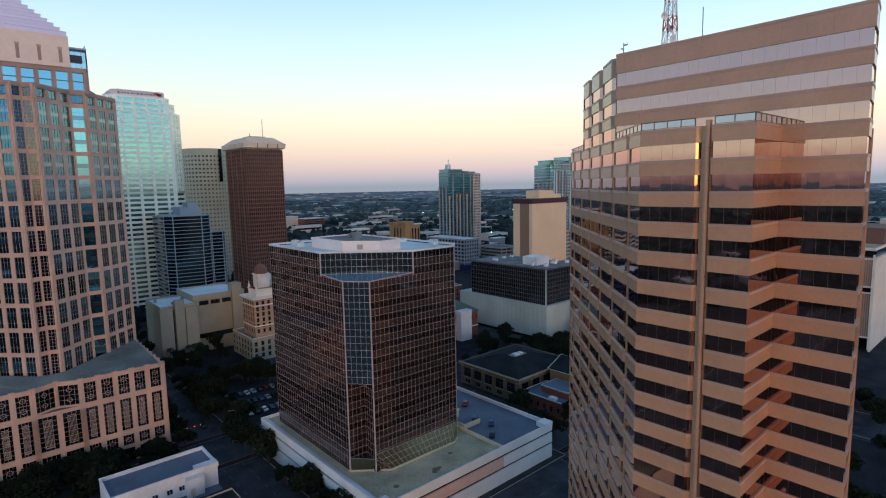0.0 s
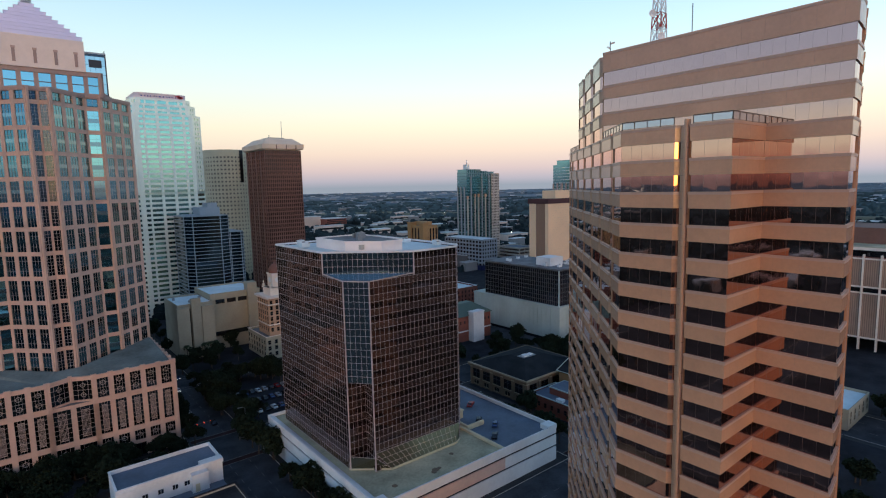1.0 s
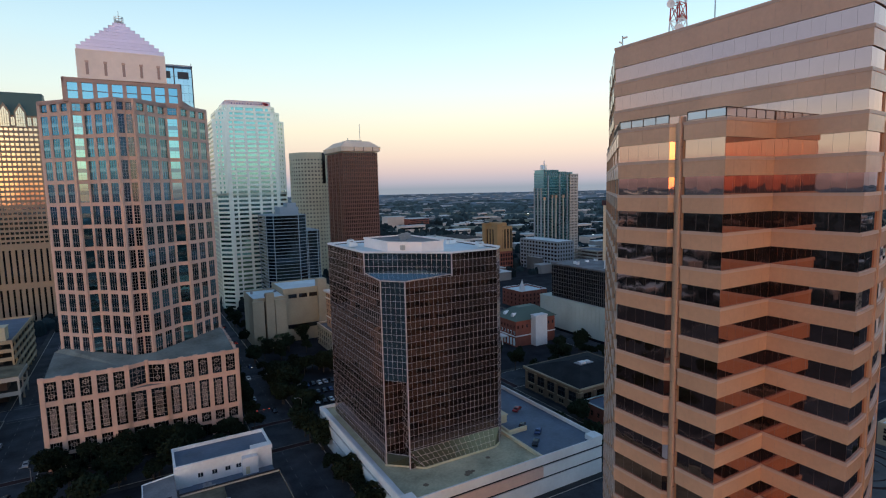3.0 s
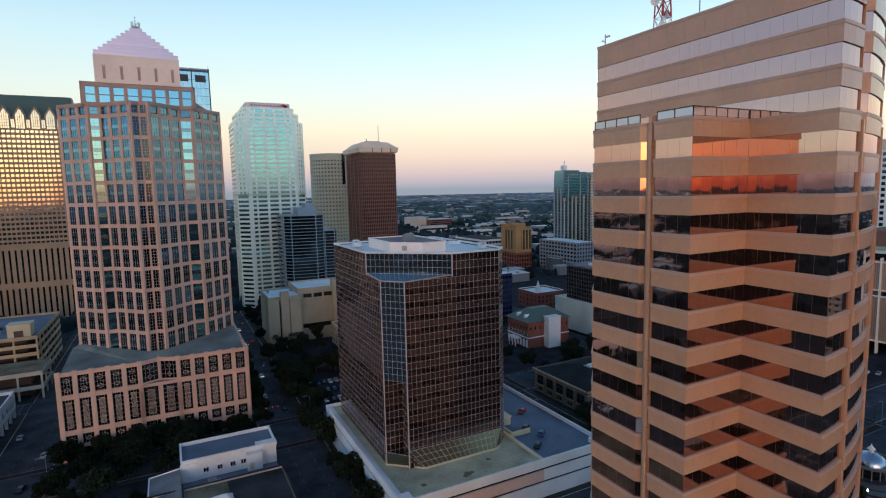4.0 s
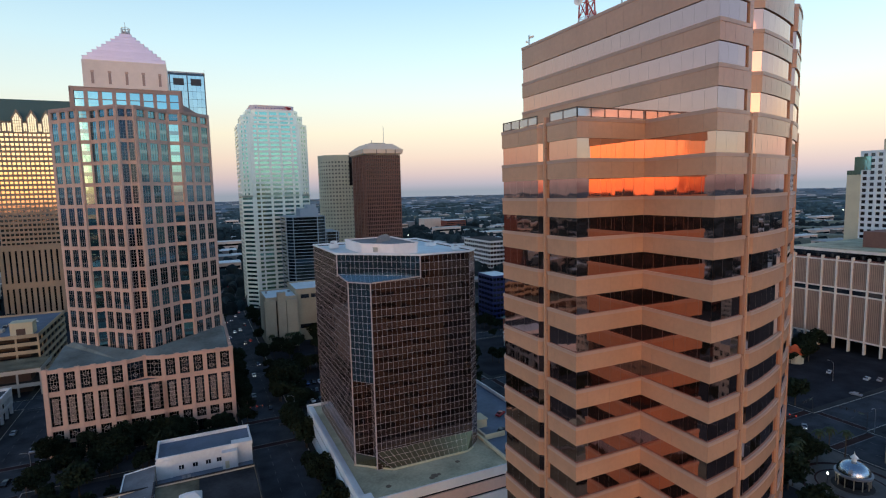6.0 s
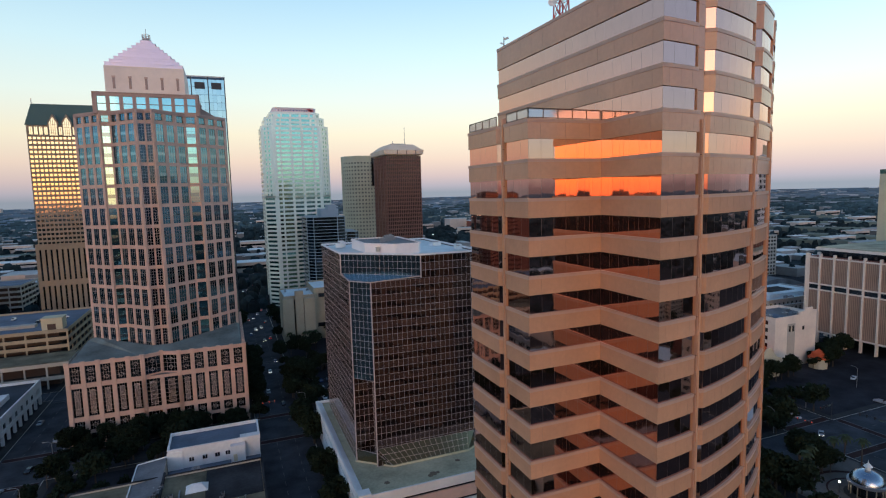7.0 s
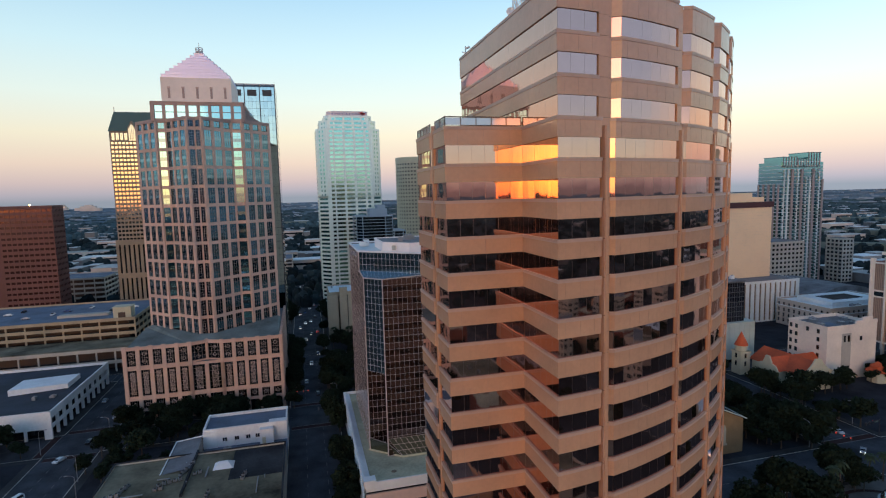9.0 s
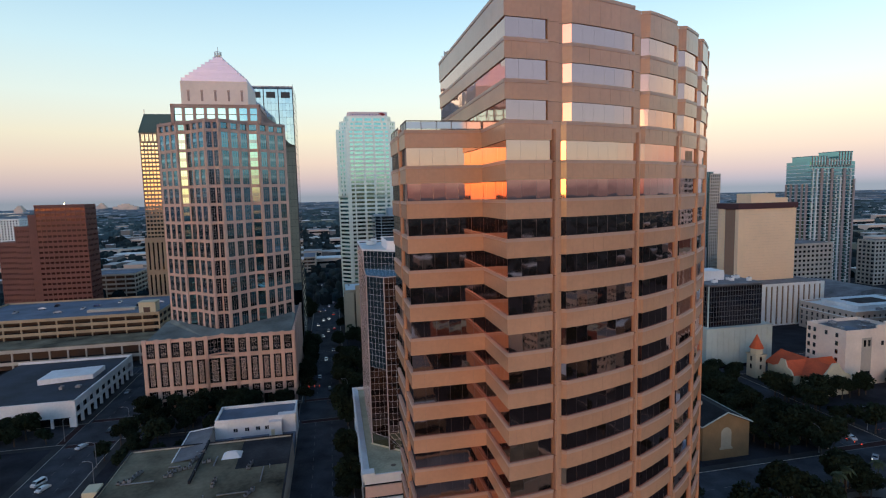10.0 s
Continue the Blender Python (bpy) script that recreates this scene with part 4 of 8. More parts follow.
class Face:
    """A facade from a to b in plan, with the outside on the right hand."""

    def __init__(self, parent, a, b):
        self.p, self.a, self.b = parent, Vector((*a, 0)), Vector((*b, 0))
        self.L = (self.b - self.a).length
        e = (self.b - self.a).normalized()
        self.m = pose(self.a.x, self.a.y, 0, 0, 0, math.degrees(math.atan2(e.y, e.x)))

    def add(self, name, me, x, z, label="", y=0.0):
        return part(name, me, self.p, label, m=self.m @ pose(x, y, z))


def pyramid_tower():
    t = thing("office_tower", "pink stone office tower with a stepped pink pyramid roof", "office tower")
    zp, zr, n = 32.0, 126.2, 11
    pitch = 8.15
    z_rows = [zp + pitch * k for k in range(n + 1)]
    left = [(-10.5, 235.0), (-0.6, 224.9), (3.4, 224.9), (13.4, 214.4), (16.6, 215.8)]
    right = [(16.6, 215.8), (19.8, 214.4), (30.3, 224.9), (35.0, 224.9), (45.5, 235.4)]
    front = left + right[1:]
    back = [(45.5, 239.5), (20.0, 265.0), (15.0, 265.0), (-10.5, 239.5)]
    poly = front + back
    part("core", Mesh().prism(inset(poly, 0.75), zp, zr - 0.6, GLASS_DK, ROOF_GREY), t)
    cache = {}

    def win(w, h, glass, cols, rows, mid, bar=DARKBAR):
        key = (round(w, 2), round(h, 2), glass.name, cols, rows, mid)
        if key not in cache:
            cache[key] = bay_window(w, h, glass, bar, cols, rows, mid, 0.028).mesh("window")
        return cache[key]
    sides = list(zip(poly, poly[1:] + poly[:1]))
    for si, (a, b) in enumerate(sides):
        f = Face(t, a, b)
        L = f.L
        slot = si in (1, 6)
        notch = si in (3, 4)
        nb = 1 if slot or (L < 6 and not notch) else (1 if notch else 3)
        if si > 7:
            nb = 0
        if not nb:
            part("rear_wall", Mesh().prism([a, b, (17.0, 240.0)], zp, zr, PINKSTONE), t)
            continue
        pw = 0.5 if slot else 0.7 if notch else 1.45
        bw = L / nb
        wall = PINKSTONE
        pier = Mesh().box(-pw / 2, -0.2, 0, pw / 2, 0.6, zr - zp, wall).mesh("pier")
        for i in range(nb + 1):
            if notch and si == 4 and i == 0:
                continue
            f.add("pier", pier, L * i / nb, zp)
        band = Mesh().box(0, -0.14, 0, L, 0.6, 1.4, wall).box(0, -0.2, 1.22, L, -0.14, 1.4, wall).box(0, -0.2, 0, L, -0.14, 0.12, wall).mesh("floor_band")
        for k in range(n + 1):
            f.add("floor_band", band, 0, z_rows[k] - 0.7)
        part_h = pitch - 1.4
        for k in range(n):
            for i in range(nb):
                sky = slot
                g = GLASS_SKY if sky else GLASS_S
                w = bw - pw
                if slot:
                    f.add("window", win(w, part_h, g, 2, 4, 1.5, SPAN_SKY), bw * (i + 0.5), z_rows[k] + 0.7, y=0.12)
                # the notch's shade is in its darker glass
                elif notch:
                    f.add("window", win(w, part_h, GLASS_NOTCH, 3, 6, 0.0, PALEBAR), bw * (i + 0.5), z_rows[k] + 0.7, y=0.04)
                else:
                    f.add("window", win(w, part_h, g, 3, 4, 1.2, WINBAR), bw * (i + 0.5), z_rows[k] + 0.7, y=0.04)
        for i in range(nb):                                   # attic row under the cornice
            f.add("attic_window", win(bw - pw, 2.4, GLASS_NOTCH if notch else GLASS_S, 2, 2, 0.0, PALEBAR), bw * (i + 0.5), z_rows[n] + 1.0, y=0.32)
        f.add("cornice", Mesh().box(-0.3, -0.45, 0, L + 0.3, 0.7, 0.9, PINKDARK).box(-0.2, -0.3, -0.5, L + 0.2, 0.7, 0, PINKDARK).mesh("cornice"), 0, zr - 0.6)
    part("shoulder_roof", Mesh().prism(inset(poly, 0.9), zr - 0.9, zr - 0.2, ROOF_GREY), t)
    # the crown: a square storey with sky-blue windows, sloped granite shoulders, a plain drum and the stepped pyramid
    cx, cy = 17.2, 238.0
    hw, z0, z1 = 18.6, zr - 0.5, 134.2
    part("crown", Mesh().box(cx - hw + 0.4, cy - 12.9, z0, cx + hw - 0.4, cy + 12.9, z1, PINKDARK, ), t)
    for rz, off in ((0, 13.3), (90, hw), (180, 13.3), (270, hw)):
        half = hw if rz % 180 == 0 else 13.3
        m = pose(cx, cy, 0, 0, 0, rz)
        f_m = m @ pose(0, -off, 0)
        k = 8
        for i in range(k + 1):
            x = -half + 2 * half * i / k
            part("crown_pier", Mesh().box(x - 0.65, -0.1, z0, x + 0.65, 0.9, z1, PINKDARK), t, m=f_m)
        part("crown_cornice", Mesh().box(-half - 0.4, -0.4, z1 - 1.6, half + 0.4, 0.9, z1, PINKDARK), t, m=f_m)
        part("crown_sill", Mesh().box(-half, -0.12, z0, half, 0.9, z0 + 1.2, PINKDARK), t, m=f_m)
        for i in range(k):
            x = -half + 2 * half * (i + 0.5) / k
            mb = Mesh()
            w, h = 2 * half / k - 1.3, z1 - z0 - 2.8
            mb.face([(-w / 2, 0, 0), (w / 2, 0, 0), (w / 2, 0, h), (-w / 2, 0, h)], GLASS_CROWN)
            mb.box(-w / 2, -0.06, h * 0.46, w / 2, 0.0, h * 0.52, SPAN_S)
            part("crown_window", mb, t, m=f_m @ pose(x, 0.25, z0 + 1.2))
    part("shoulder", Mesh().solid([(cx + 14, cy + 1, 134.2), (cx + 27, cy + 2, zr), (cx + 27, cy + 6, zr), (cx + 14, cy + 14, 134.2), (cx + 14, cy + 1, zr), (cx + 14, cy + 14, zr)],
                                  [(0, 1, 2, 3), (0, 4, 1), (3, 2, 5)], PINKDARK), t)
    hw = 14.2
    part("drum", Mesh().box(cx - hw, cy - hw, 134.0, cx + hw, cy + hw, 144.2, DRUM), t, "plain pink drum with slots")
    for i in range(5):
        x = cx - hw + 2 * hw * (i + 0.5) / 5 + 0.3
        part("slot", Mesh().box(x - 0.45, cy - hw - 0.25, 135.4, x + 0.45, cy - hw + 0.1, 139.6, PINKDARK).box(x - 0.6, cy - hw - 0.35, 139.6, x + 0.6, cy - hw + 0.1, 140.3, PINKSTONE), t)
    steps = 9
    for k in range(steps):
        r = hw * (1 - k / (steps + 0.6)) - 0.3
        z = 144.2 + 1.5 * k
        mb = Mesh().box(cx - r, cy - r, z, cx + r, cy + r, z + 1.5, PYRAMID).box(cx - r - 0.15, cy - r - 0.15, z + 1.3, cx + r + 0.15, cy + r + 0.15, z + 1.45, PYRAMID)
        part("roof_step", mb, t, "pink stepped pyramid course")
    z = 144.2 + 1.5 * steps
    lantern = part("lantern", Mesh().box(cx - 0.9, cy - 0.9, z, cx + 0.9, cy + 0.9, z + 1.3, STEEL), t, "grey steel lantern with a rod")
    for i in range(8):
        a = 2 * math.pi * i / 8
        part("post", Mesh().beam((cx + 1.5 * math.cos(a), cy + 1.5 * math.sin(a), z), (cx + 1.5 * math.cos(a), cy + 1.5 * math.sin(a), z + 2.6), 0.2, STEEL), lantern)
    for dz in (0.8, 1.6, 2.6):
        part("hoop", Mesh().lathe([(1.45, z + dz), (1.6, z + dz), (1.6, z + dz + 0.15), (1.45, z + dz + 0.15)], cx, cy, 12, WHITE_PAINT), lantern)
    part("rod", Mesh().beam((cx, cy, z + 1.3), (cx, cy, z + 5.0), 0.18, STEEL), lantern)
    # podium
    x0, x1, y0 = -14.2, 47.2, 204.6
    pp = [(x0, y0), (10.4, y0), (16.7, y0 + 3.0), (23.0, y0), (x1, y0), (x1, 268.0), (x0, 268.0)]
    part("podium_core", Mesh().prism(inset(pp, 0.7), 0.1, 31.4, GLASS_DK, ROOF_GREY), t)
    mb = Mesh()                                               # sloped lead roof between podium and tower
    mb.face([(x0 + 0.8, y0 + 0.9, 31.6), (10.0, y0 + 0.9, 31.6), (13.4, 213.0, 33.4), (-10.2, 234.0, 34.6), (x0 + 0.8, 236.0, 33.2)], PODROOF)
    mb.face([(23.4, y0 + 0.9, 31.6), (x1 - 0.8, y0 + 0.9, 31.6), (x1 - 0.8, 236.0, 33.2), (45.2, 234.0, 34.6), (20.0, 213.0, 33.4)], PODROOF)
    mb.face([(10.0, y0 + 0.9, 31.6), (14.0, y0 + 3.6, 31.6), (13.4, 213.0, 33.4)], PODROOF)
    mb.face([(19.4, y0 + 3.6, 31.6), (23.4, y0 + 0.9, 31.6), (20.0, 213.0, 33.4)], PODROOF)
    mb.face([(14.0, y0 + 3.6, 31.6), (19.4, y0 + 3.6, 31.6), (20.0, 213.0, 33.4), (13.4, 213.0, 33.4)], PODROOF)
    part("podium_roof", mb, t, "weathered grey podium roof")
    # lower storeys run straight on; only the top storey has the notch in the middle
    flush = [((x0, y0), (10.4, y0), 5), ((10.4, y0), (23.0, y0), 2), ((23.0, y0), (x1, y0), 5), ((x1, y0), (x1, 268.0), 12)]
    notched = [((x0, y0), (10.4, y0), 5), ((10.4, y0), (16.7, y0 + 3.0), 1), ((16.7, y0 + 3.0), (23.0, y0), 1), ((23.0, y0), (x1, y0), 5), ((x1, y0), (x1, 268.0), 12)]
    part("podium_ledge", Mesh().prism([(10.4, y0 + 0.3), (23.0, y0 + 0.3), (16.7, y0 + 3.3)], 22.0, 23.4, PINKSTONE, ROOF_GREY), t)
    part("podium_core", Mesh().box(10.4, y0 + 0.7, 0.1, 23.0, y0 + 3.5, 22.0, GLASS_DK), t)
    ring = Mesh().lathe([(0.66, -0.05), (0.78, -0.05), (0.78, 0.05), (0.66, 0.05), (0.66, -0.05)], 0, 0, 12, PALEBAR).mesh("ring_ornament")
    kinds = {"door": (0.1, 4.6, 2, 1), "small": (5.8, 9.4, 4, 2), "tall": (11.2, 22.2, 4, 7), "top": (24.0, 30.6, 4, 4)}
    for segs, names, z_lo, z_hi, beams in ((flush, ("door", "small", "tall"), 0.1, 22.2, ((4.6, 5.8), (9.4, 11.2))), (notched, ("top",), 22.2, 32.2, ((22.2, 24.0), (30.6, 32.0)))):
        for a, b, nb in segs:
            f = Face(t, a, b)
            bw, pw = f.L / nb, 1.5 if nb != 1 else 0.9
            pier = Mesh().box(-pw / 2, -0.4, z_lo, pw / 2, 0.6, z_hi, PINKSTONE)
            if z_hi > 30:
                pier.box(-pw / 2 - 0.08, -0.5, 30.7, pw / 2 + 0.08, 0.3, 32.4, PINKSTONE)
            pier = pier.mesh("podium_pier")
            for i in range(nb + 1):
                f.add("podium_pier", pier, f.L * i / nb, 0)
            for za, zb in beams:
                f.add("podium_band", Mesh().box(0, -0.12, za, f.L, 0.6, zb, PINKSTONE).box(0, -0.24, zb - 0.3, f.L, 0, zb, PINKSTONE).mesh("podium_band"), 0, 0)
            for kind in names:
                za, zb, cols, rows = kinds[kind]
                w, h = bw - pw, zb - za
                me = bay_window(w, h, GLASS_POD, PALEBAR if kind != "door" else DARKBAR, cols, rows, fat=0.03).mesh("podium_window")
                if kind == "tall":
                    grille = Mesh()
                    n = 7
                    for k in range(n):
                        x = -w * 0.21 + w * 0.42 * k / (n - 1)
                        grille.box(x - 0.045, -0.08, 0.9, x + 0.045, 0.0, h - 1.0, PALEBAR)
                    grille.box(-w * 0.23, -0.06, 0.8, w * 0.23, -0.02, 0.95, PALEBAR).box(-w * 0.23, -0.06, h - 1.1, w * 0.23, -0.02, h - 0.95, PALEBAR)
                    grille = grille.mesh("grille")
                for i in range(nb):
                    wo = f.add("podium_window", me, bw * (i + 0.5), za, y=0.25)
                    if kind == "tall":
                        part("grille", grille, wo, "pinkish upright bar grille", m=pose(0, -0.12, 0))
                    elif kind in ("small", "top"):
                        for s in range(2 if kind == "top" else 1):
                            part("ring_ornament", ring, wo, "pale ring ornament", m=pose(0, -0.12, h * (s + 0.5) / (2 if kind == "top" else 1), 90))
    return t


pyramid_tower()

# ---------------------------------------------------------------- towers behind


def mirror_tower():
    t = thing("office_tower", "pale blue mirror-glass tower with dark vents near its top", "office tower")
    x0, x1, y0, y1, zt = 14.6, 47.3, 293.4, 330.0, 155.2
    part("core", Mesh().box(x0, y0, 0.1, x1, y1, zt, GLASS_DK, ), t)
    me = Mesh().box(-0.99, -0.12, -1.94, 0.99, 0.02, 1.94, GLASS_MIRROR).mesh("pane")
    nx, nz = 16, 38
    joined, rng = Mesh(), random.Random(3)
    for i in range(nx):
        for k in range(nz):
            x, z = x0 + (x1 - x0) * (i + 0.5) / nx, 2 + (zt - 3) * (k + 0.5) / nz
            m = pose(x, y0, z, rng.gauss(0, 0.15), 0, rng.gauss(0, 0.15))
            if k > nz - 10:
                part("pane", me, t, m=m)
            else:
                joined.solid([m @ Vector(v) for v in ((-1.0, -0.12, -1.95), (1.0, -0.12, -1.95), (1.0, -0.12, 1.95), (-1.0, -0.12, 1.95))], [(0, 1, 2, 3)], GLASS_MIRROR)
    ob = part("window_wall", joined, t)
    ob["kind"] = "stuff"
    for i in range(5):
        x = x0 + (x1 - x0) * i / 4
        if i < 4:
            part("vent", Mesh().box(x + 1.6, y0 - 0.3, zt - 6.0, x + 6.6, y0, zt - 2.6, DARKBAR), t, "dark louvred vent")
        part("dark_fin", Mesh().box(x - 0.25, y0 - 0.35, 2, x + 0.25, y0, zt + 0.2, DARKBAR), t)
    for k in range(0, 39):
        part("side_band", Mesh().box(x1, y0 + 0.4, 2 + 4 * k, x1 + 0.08, y1, 5.4 + 4 * k, GLASS_DK), t)
    part("roof_rim", Mesh().box(x0 - 0.1, y0 - 0.3, zt, x1 + 0.3, y0 + 0.5, zt + 0.7, STEEL), t)
    return t


mirror_tower()


def gabled_tower():
    t = thing("office_tower", "pale office tower with gold-lit square windows and a green gabled roof", "office tower")
    x0, x1, y0, y1, ze = -92.0, -36.0, 475.0, 515.0, 150.0
    grid_block(t, x0, y0, x1, y1, 58.0, ze - 8, 20, 13, 24, GABLEWALL, GLASS_GOLD, pier=0.75, band=1.7, proud=0.3)
    grid_block(t, x0 - 1, y0 - 1, x1 + 1, y1 + 1, 0.1, 57.0, 16, 11, 2, GABLEWALL, GLASS_DK, pier=2.3, band=4.4, proud=0.5)
    part("attic", Mesh().box(x0 - 0.4, y0 - 0.4, ze - 8, x1 + 0.4, y1 + 0.4, ze, GABLEWALL), t)
    gables = (-75.0, -66.0, -57.0, -48.0)
    for x in (-89.5, -86.3, -83.1, -79.9, -70.5, -61.5, -52.5, -43.1, -39.9):   # tall windows of the attic storey
        part("attic_window", Mesh().box(x - 1.05, y0 - 0.5, ze - 7.2, x + 1.05, y0 - 0.3, ze - 1.4, GLASS_GABLE).box(x - 0.08, y0 - 0.58, ze - 7.2, x + 0.08, y0 - 0.5, ze - 1.4, GABLEWALL), t)
    for x in gables:                                          # pointed dormers with glazed arches
        w, top, tip = 3.4, ze + 2.2, ze + 8.6
        mb = Mesh().solid([(x - w, y0 - 1, ze - 8.6), (x + w, y0 - 1, ze - 8.6), (x + w, y0 - 1, top), (x, y0 - 1, tip), (x - w, y0 - 1, top),
                           (x - w, y0 + 10, ze - 8.6), (x + w, y0 + 10, ze - 8.6), (x + w, y0 + 10, top), (x, y0 + 10, tip), (x - w, y0 + 10, top)],
                          [(0, 1, 2, 3, 4), (1, 6, 7, 2), (0, 4, 9, 5), (2, 7, 8, 3), (3, 8, 9, 4)], GABLEWALL)
        part("gable", mb, t)
        part("arched_window", Mesh().solid([(x - 2.5, y0 - 1.06, ze - 7.8), (x + 2.5, y0 - 1.06, ze - 7.8), (x + 2.5, y0 - 1.06, ze + 1.6), (x, y0 - 1.06, ze + 6.2), (x - 2.5, y0 - 1.06, ze + 1.6)], [(0, 1, 2, 3, 4)], GLASS_GABLE), t)
        bars = Mesh()
        for q, h in ((-1.25, 3.6), (0.0, 5.8), (1.25, 3.6)):
            bars.box(x + q - 0.12, y0 - 1.14, ze - 7.8, x + q + 0.12, y0 - 1.05, ze + h, GABLEWALL)
        for q in range(4):
            bars.box(x - 2.5, y0 - 1.13, ze - 6.0 + 2.1 * q, x + 2.5, y0 - 1.05, ze - 5.84 + 2.1 * q, GABLEWALL)
        part("window_frame", bars, t)
    mb = Mesh()
    mb.solid([(x0 - 1, y0 - 1, ze), (x1 + 1, y0 - 1, ze), (x1 + 1, y1 + 1, ze), (x0 - 1, y1 + 1, ze), (x0, y0 + 15, ze + 18), (x1, y0 + 15, ze + 18), (x1, y1 - 15, ze + 18), (x0, y1 - 15, ze + 18)],
             [(0, 1, 5, 4), (1, 2, 6, 5), (2, 3, 7, 6), (3, 0, 4, 7), (4, 5, 6, 7)], GREENROOF)
    mb.beam((x0 + 0.5, y0 + 15, ze + 18), (x0 + 0.5, y0 + 15, ze + 22), 0.5, STEEL)
    part("hipped_roof", mb, t, "grey-green metal hipped roof")
    return t


gabled_tower()


def chamfered(x0, y0, x1, y1, c):
    return [(x0 + c, y0), (x1 - c, y0), (x1, y0 + c), (x1, y1 - c), (x1 - c, y1), (x0 + c, y1), (x0, y1 - c), (x0, y0 + c)]


def banded_prism(t, poly, z0, z1, nz, wall, glass, band, proud, piers=0, pier_w=1.2, mull=0.0):
    """A many-sided glass shaft with a projecting ring at each floor and a few piers per side."""
    part("glazing", Mesh().prism(inset(poly, proud), z0, z1 - 0.3, glass), t)
    h = (z1 - z0) / nz
    ring = Mesh().prism(poly, -band / 2, band / 2, wall).mesh("floor_band")
    for k in range(nz + 1):
        part("floor_band", ring, t, m=pose(0, 0, z0 + h * k))
    n = len(poly)
    for i in range(n):
        a, b = Vector((*poly[i], 0)), Vector((*poly[(i + 1) % n], 0))
        L = (b - a).length
        f = Face(t, poly[i], poly[(i + 1) % n])
        k = max(1, round(L / piers)) if piers else 1
        me = Mesh().box(-pier_w / 2, -0.06, 0, pier_w / 2, proud + 0.2, z1 - z0 + band / 2, wall).mesh("pier")
        for j in range(k + 1):
            f.add("pier", me, min(max(L * j / k, pier_w / 2), L - pier_w / 2) if L > pier_w else L / 2, z0)


def bank_shaft(t, poly, z0, z1, nz, cuts):
    """A glass shaft behind stone: a ring at each floor, and between the rings upright stone piers at the given parts of each side."""
    part("glazing", Mesh().prism(inset(poly, 0.4), z0, z1 - 0.3, GLASS_BANK), t)
    h, band = (z1 - z0) / nz, 1.7
    ring = Mesh().prism(poly, -band / 2, band / 2, GLOSS_STONE).mesh("floor_band")
    for k in range(nz + 1):
        part("floor_band", ring, t, m=pose(0, 0, z0 + h * k))
    n = len(poly)
    for i in range(n):
        f = Face(t, poly[i], poly[(i + 1) % n])
        for a, b in cuts[0] if f.L > 14 else cuts[1]:
            f.add("pier", Mesh().box(f.L * a, 0.004, 0, f.L * b, 0.6, z1 - z0, GLOSS_STONE).mesh("pier"), 0, z0)


def bank_tower():
    t = thing("office_tower", "tall white and green mirror-glass tower with a roof sign", "office tower")
    wide = [(0, 0.075), (0.145, 0.178), (0.36, 0.41), (0.588, 0.64), (0.822, 0.868), (0.94, 1)]
    slim = [(0, 0.28), (0.42, 0.58), (0.74, 1)]
    bank_shaft(t, chamfered(74.0, 436.0, 128.5, 482.0, 8.0), 0.1, 91.0, 26, (wide, [(0, 0.06), (0.94, 1)]))
    bank_shaft(t, chamfered(74.0, 436.0, 128.5, 482.0, 8.0), 91.0, 148.0, 16, (wide, slim))
    bank_shaft(t, chamfered(77.0, 438.5, 125.5, 480.0, 6.5), 148.0, 155.0, 2, (wide, slim))
    bank_shaft(t, chamfered(81.0, 439.0, 121.5, 478.0, 4.0), 155.0, 159.0, 1, (wide, slim))
    part("sign_storey", Mesh().prism(chamfered(84.0, 440.0, 118.5, 476.0, 3.0), 159.0, 163.6, SIGNWALL, ROOF_GREY), t)
    x = 88.0
    for w, g in ((2.0, 0.4), (1.4, 0.4), (1.4, 0.4), (1.5, 1.0), (1.3, 0.3), (0.9, 1.0), (2.0, 0.4), (2.2, 0.4), (1.2, 0.4), (1.0, 0.4), (0.6, 0.4), (1.3, 0.4), (1.4, 0.0)):
        part("sign_bar", Mesh().box(x, 439.6, 160.9, x + w * 0.5, 440.0, 161.7, SIGNBLUE), t, "dark blue sign bar")
        x += w + g
    for k in range(3):
        stripe = Mesh().solid([(110.5 + k * 0.8, 439.6, 162.4 - k * 0.7), (113.0 + k, 439.6, 163.0 - k * 0.7), (116.5, 439.6, 161.9 - k * 0.5), (114.0, 439.6, 161.3 - k * 0.5)], [(0, 1, 2, 3)], SIGNRED)
        part("emblem_stripe", stripe, t, "red slanted stripe")
    for x in (90, 104, 112):
        part("roof_rod", Mesh().beam((x, 450, 163.5), (x, 450, 165.4), 0.3, STEEL), t)
    return t


bank_tower()


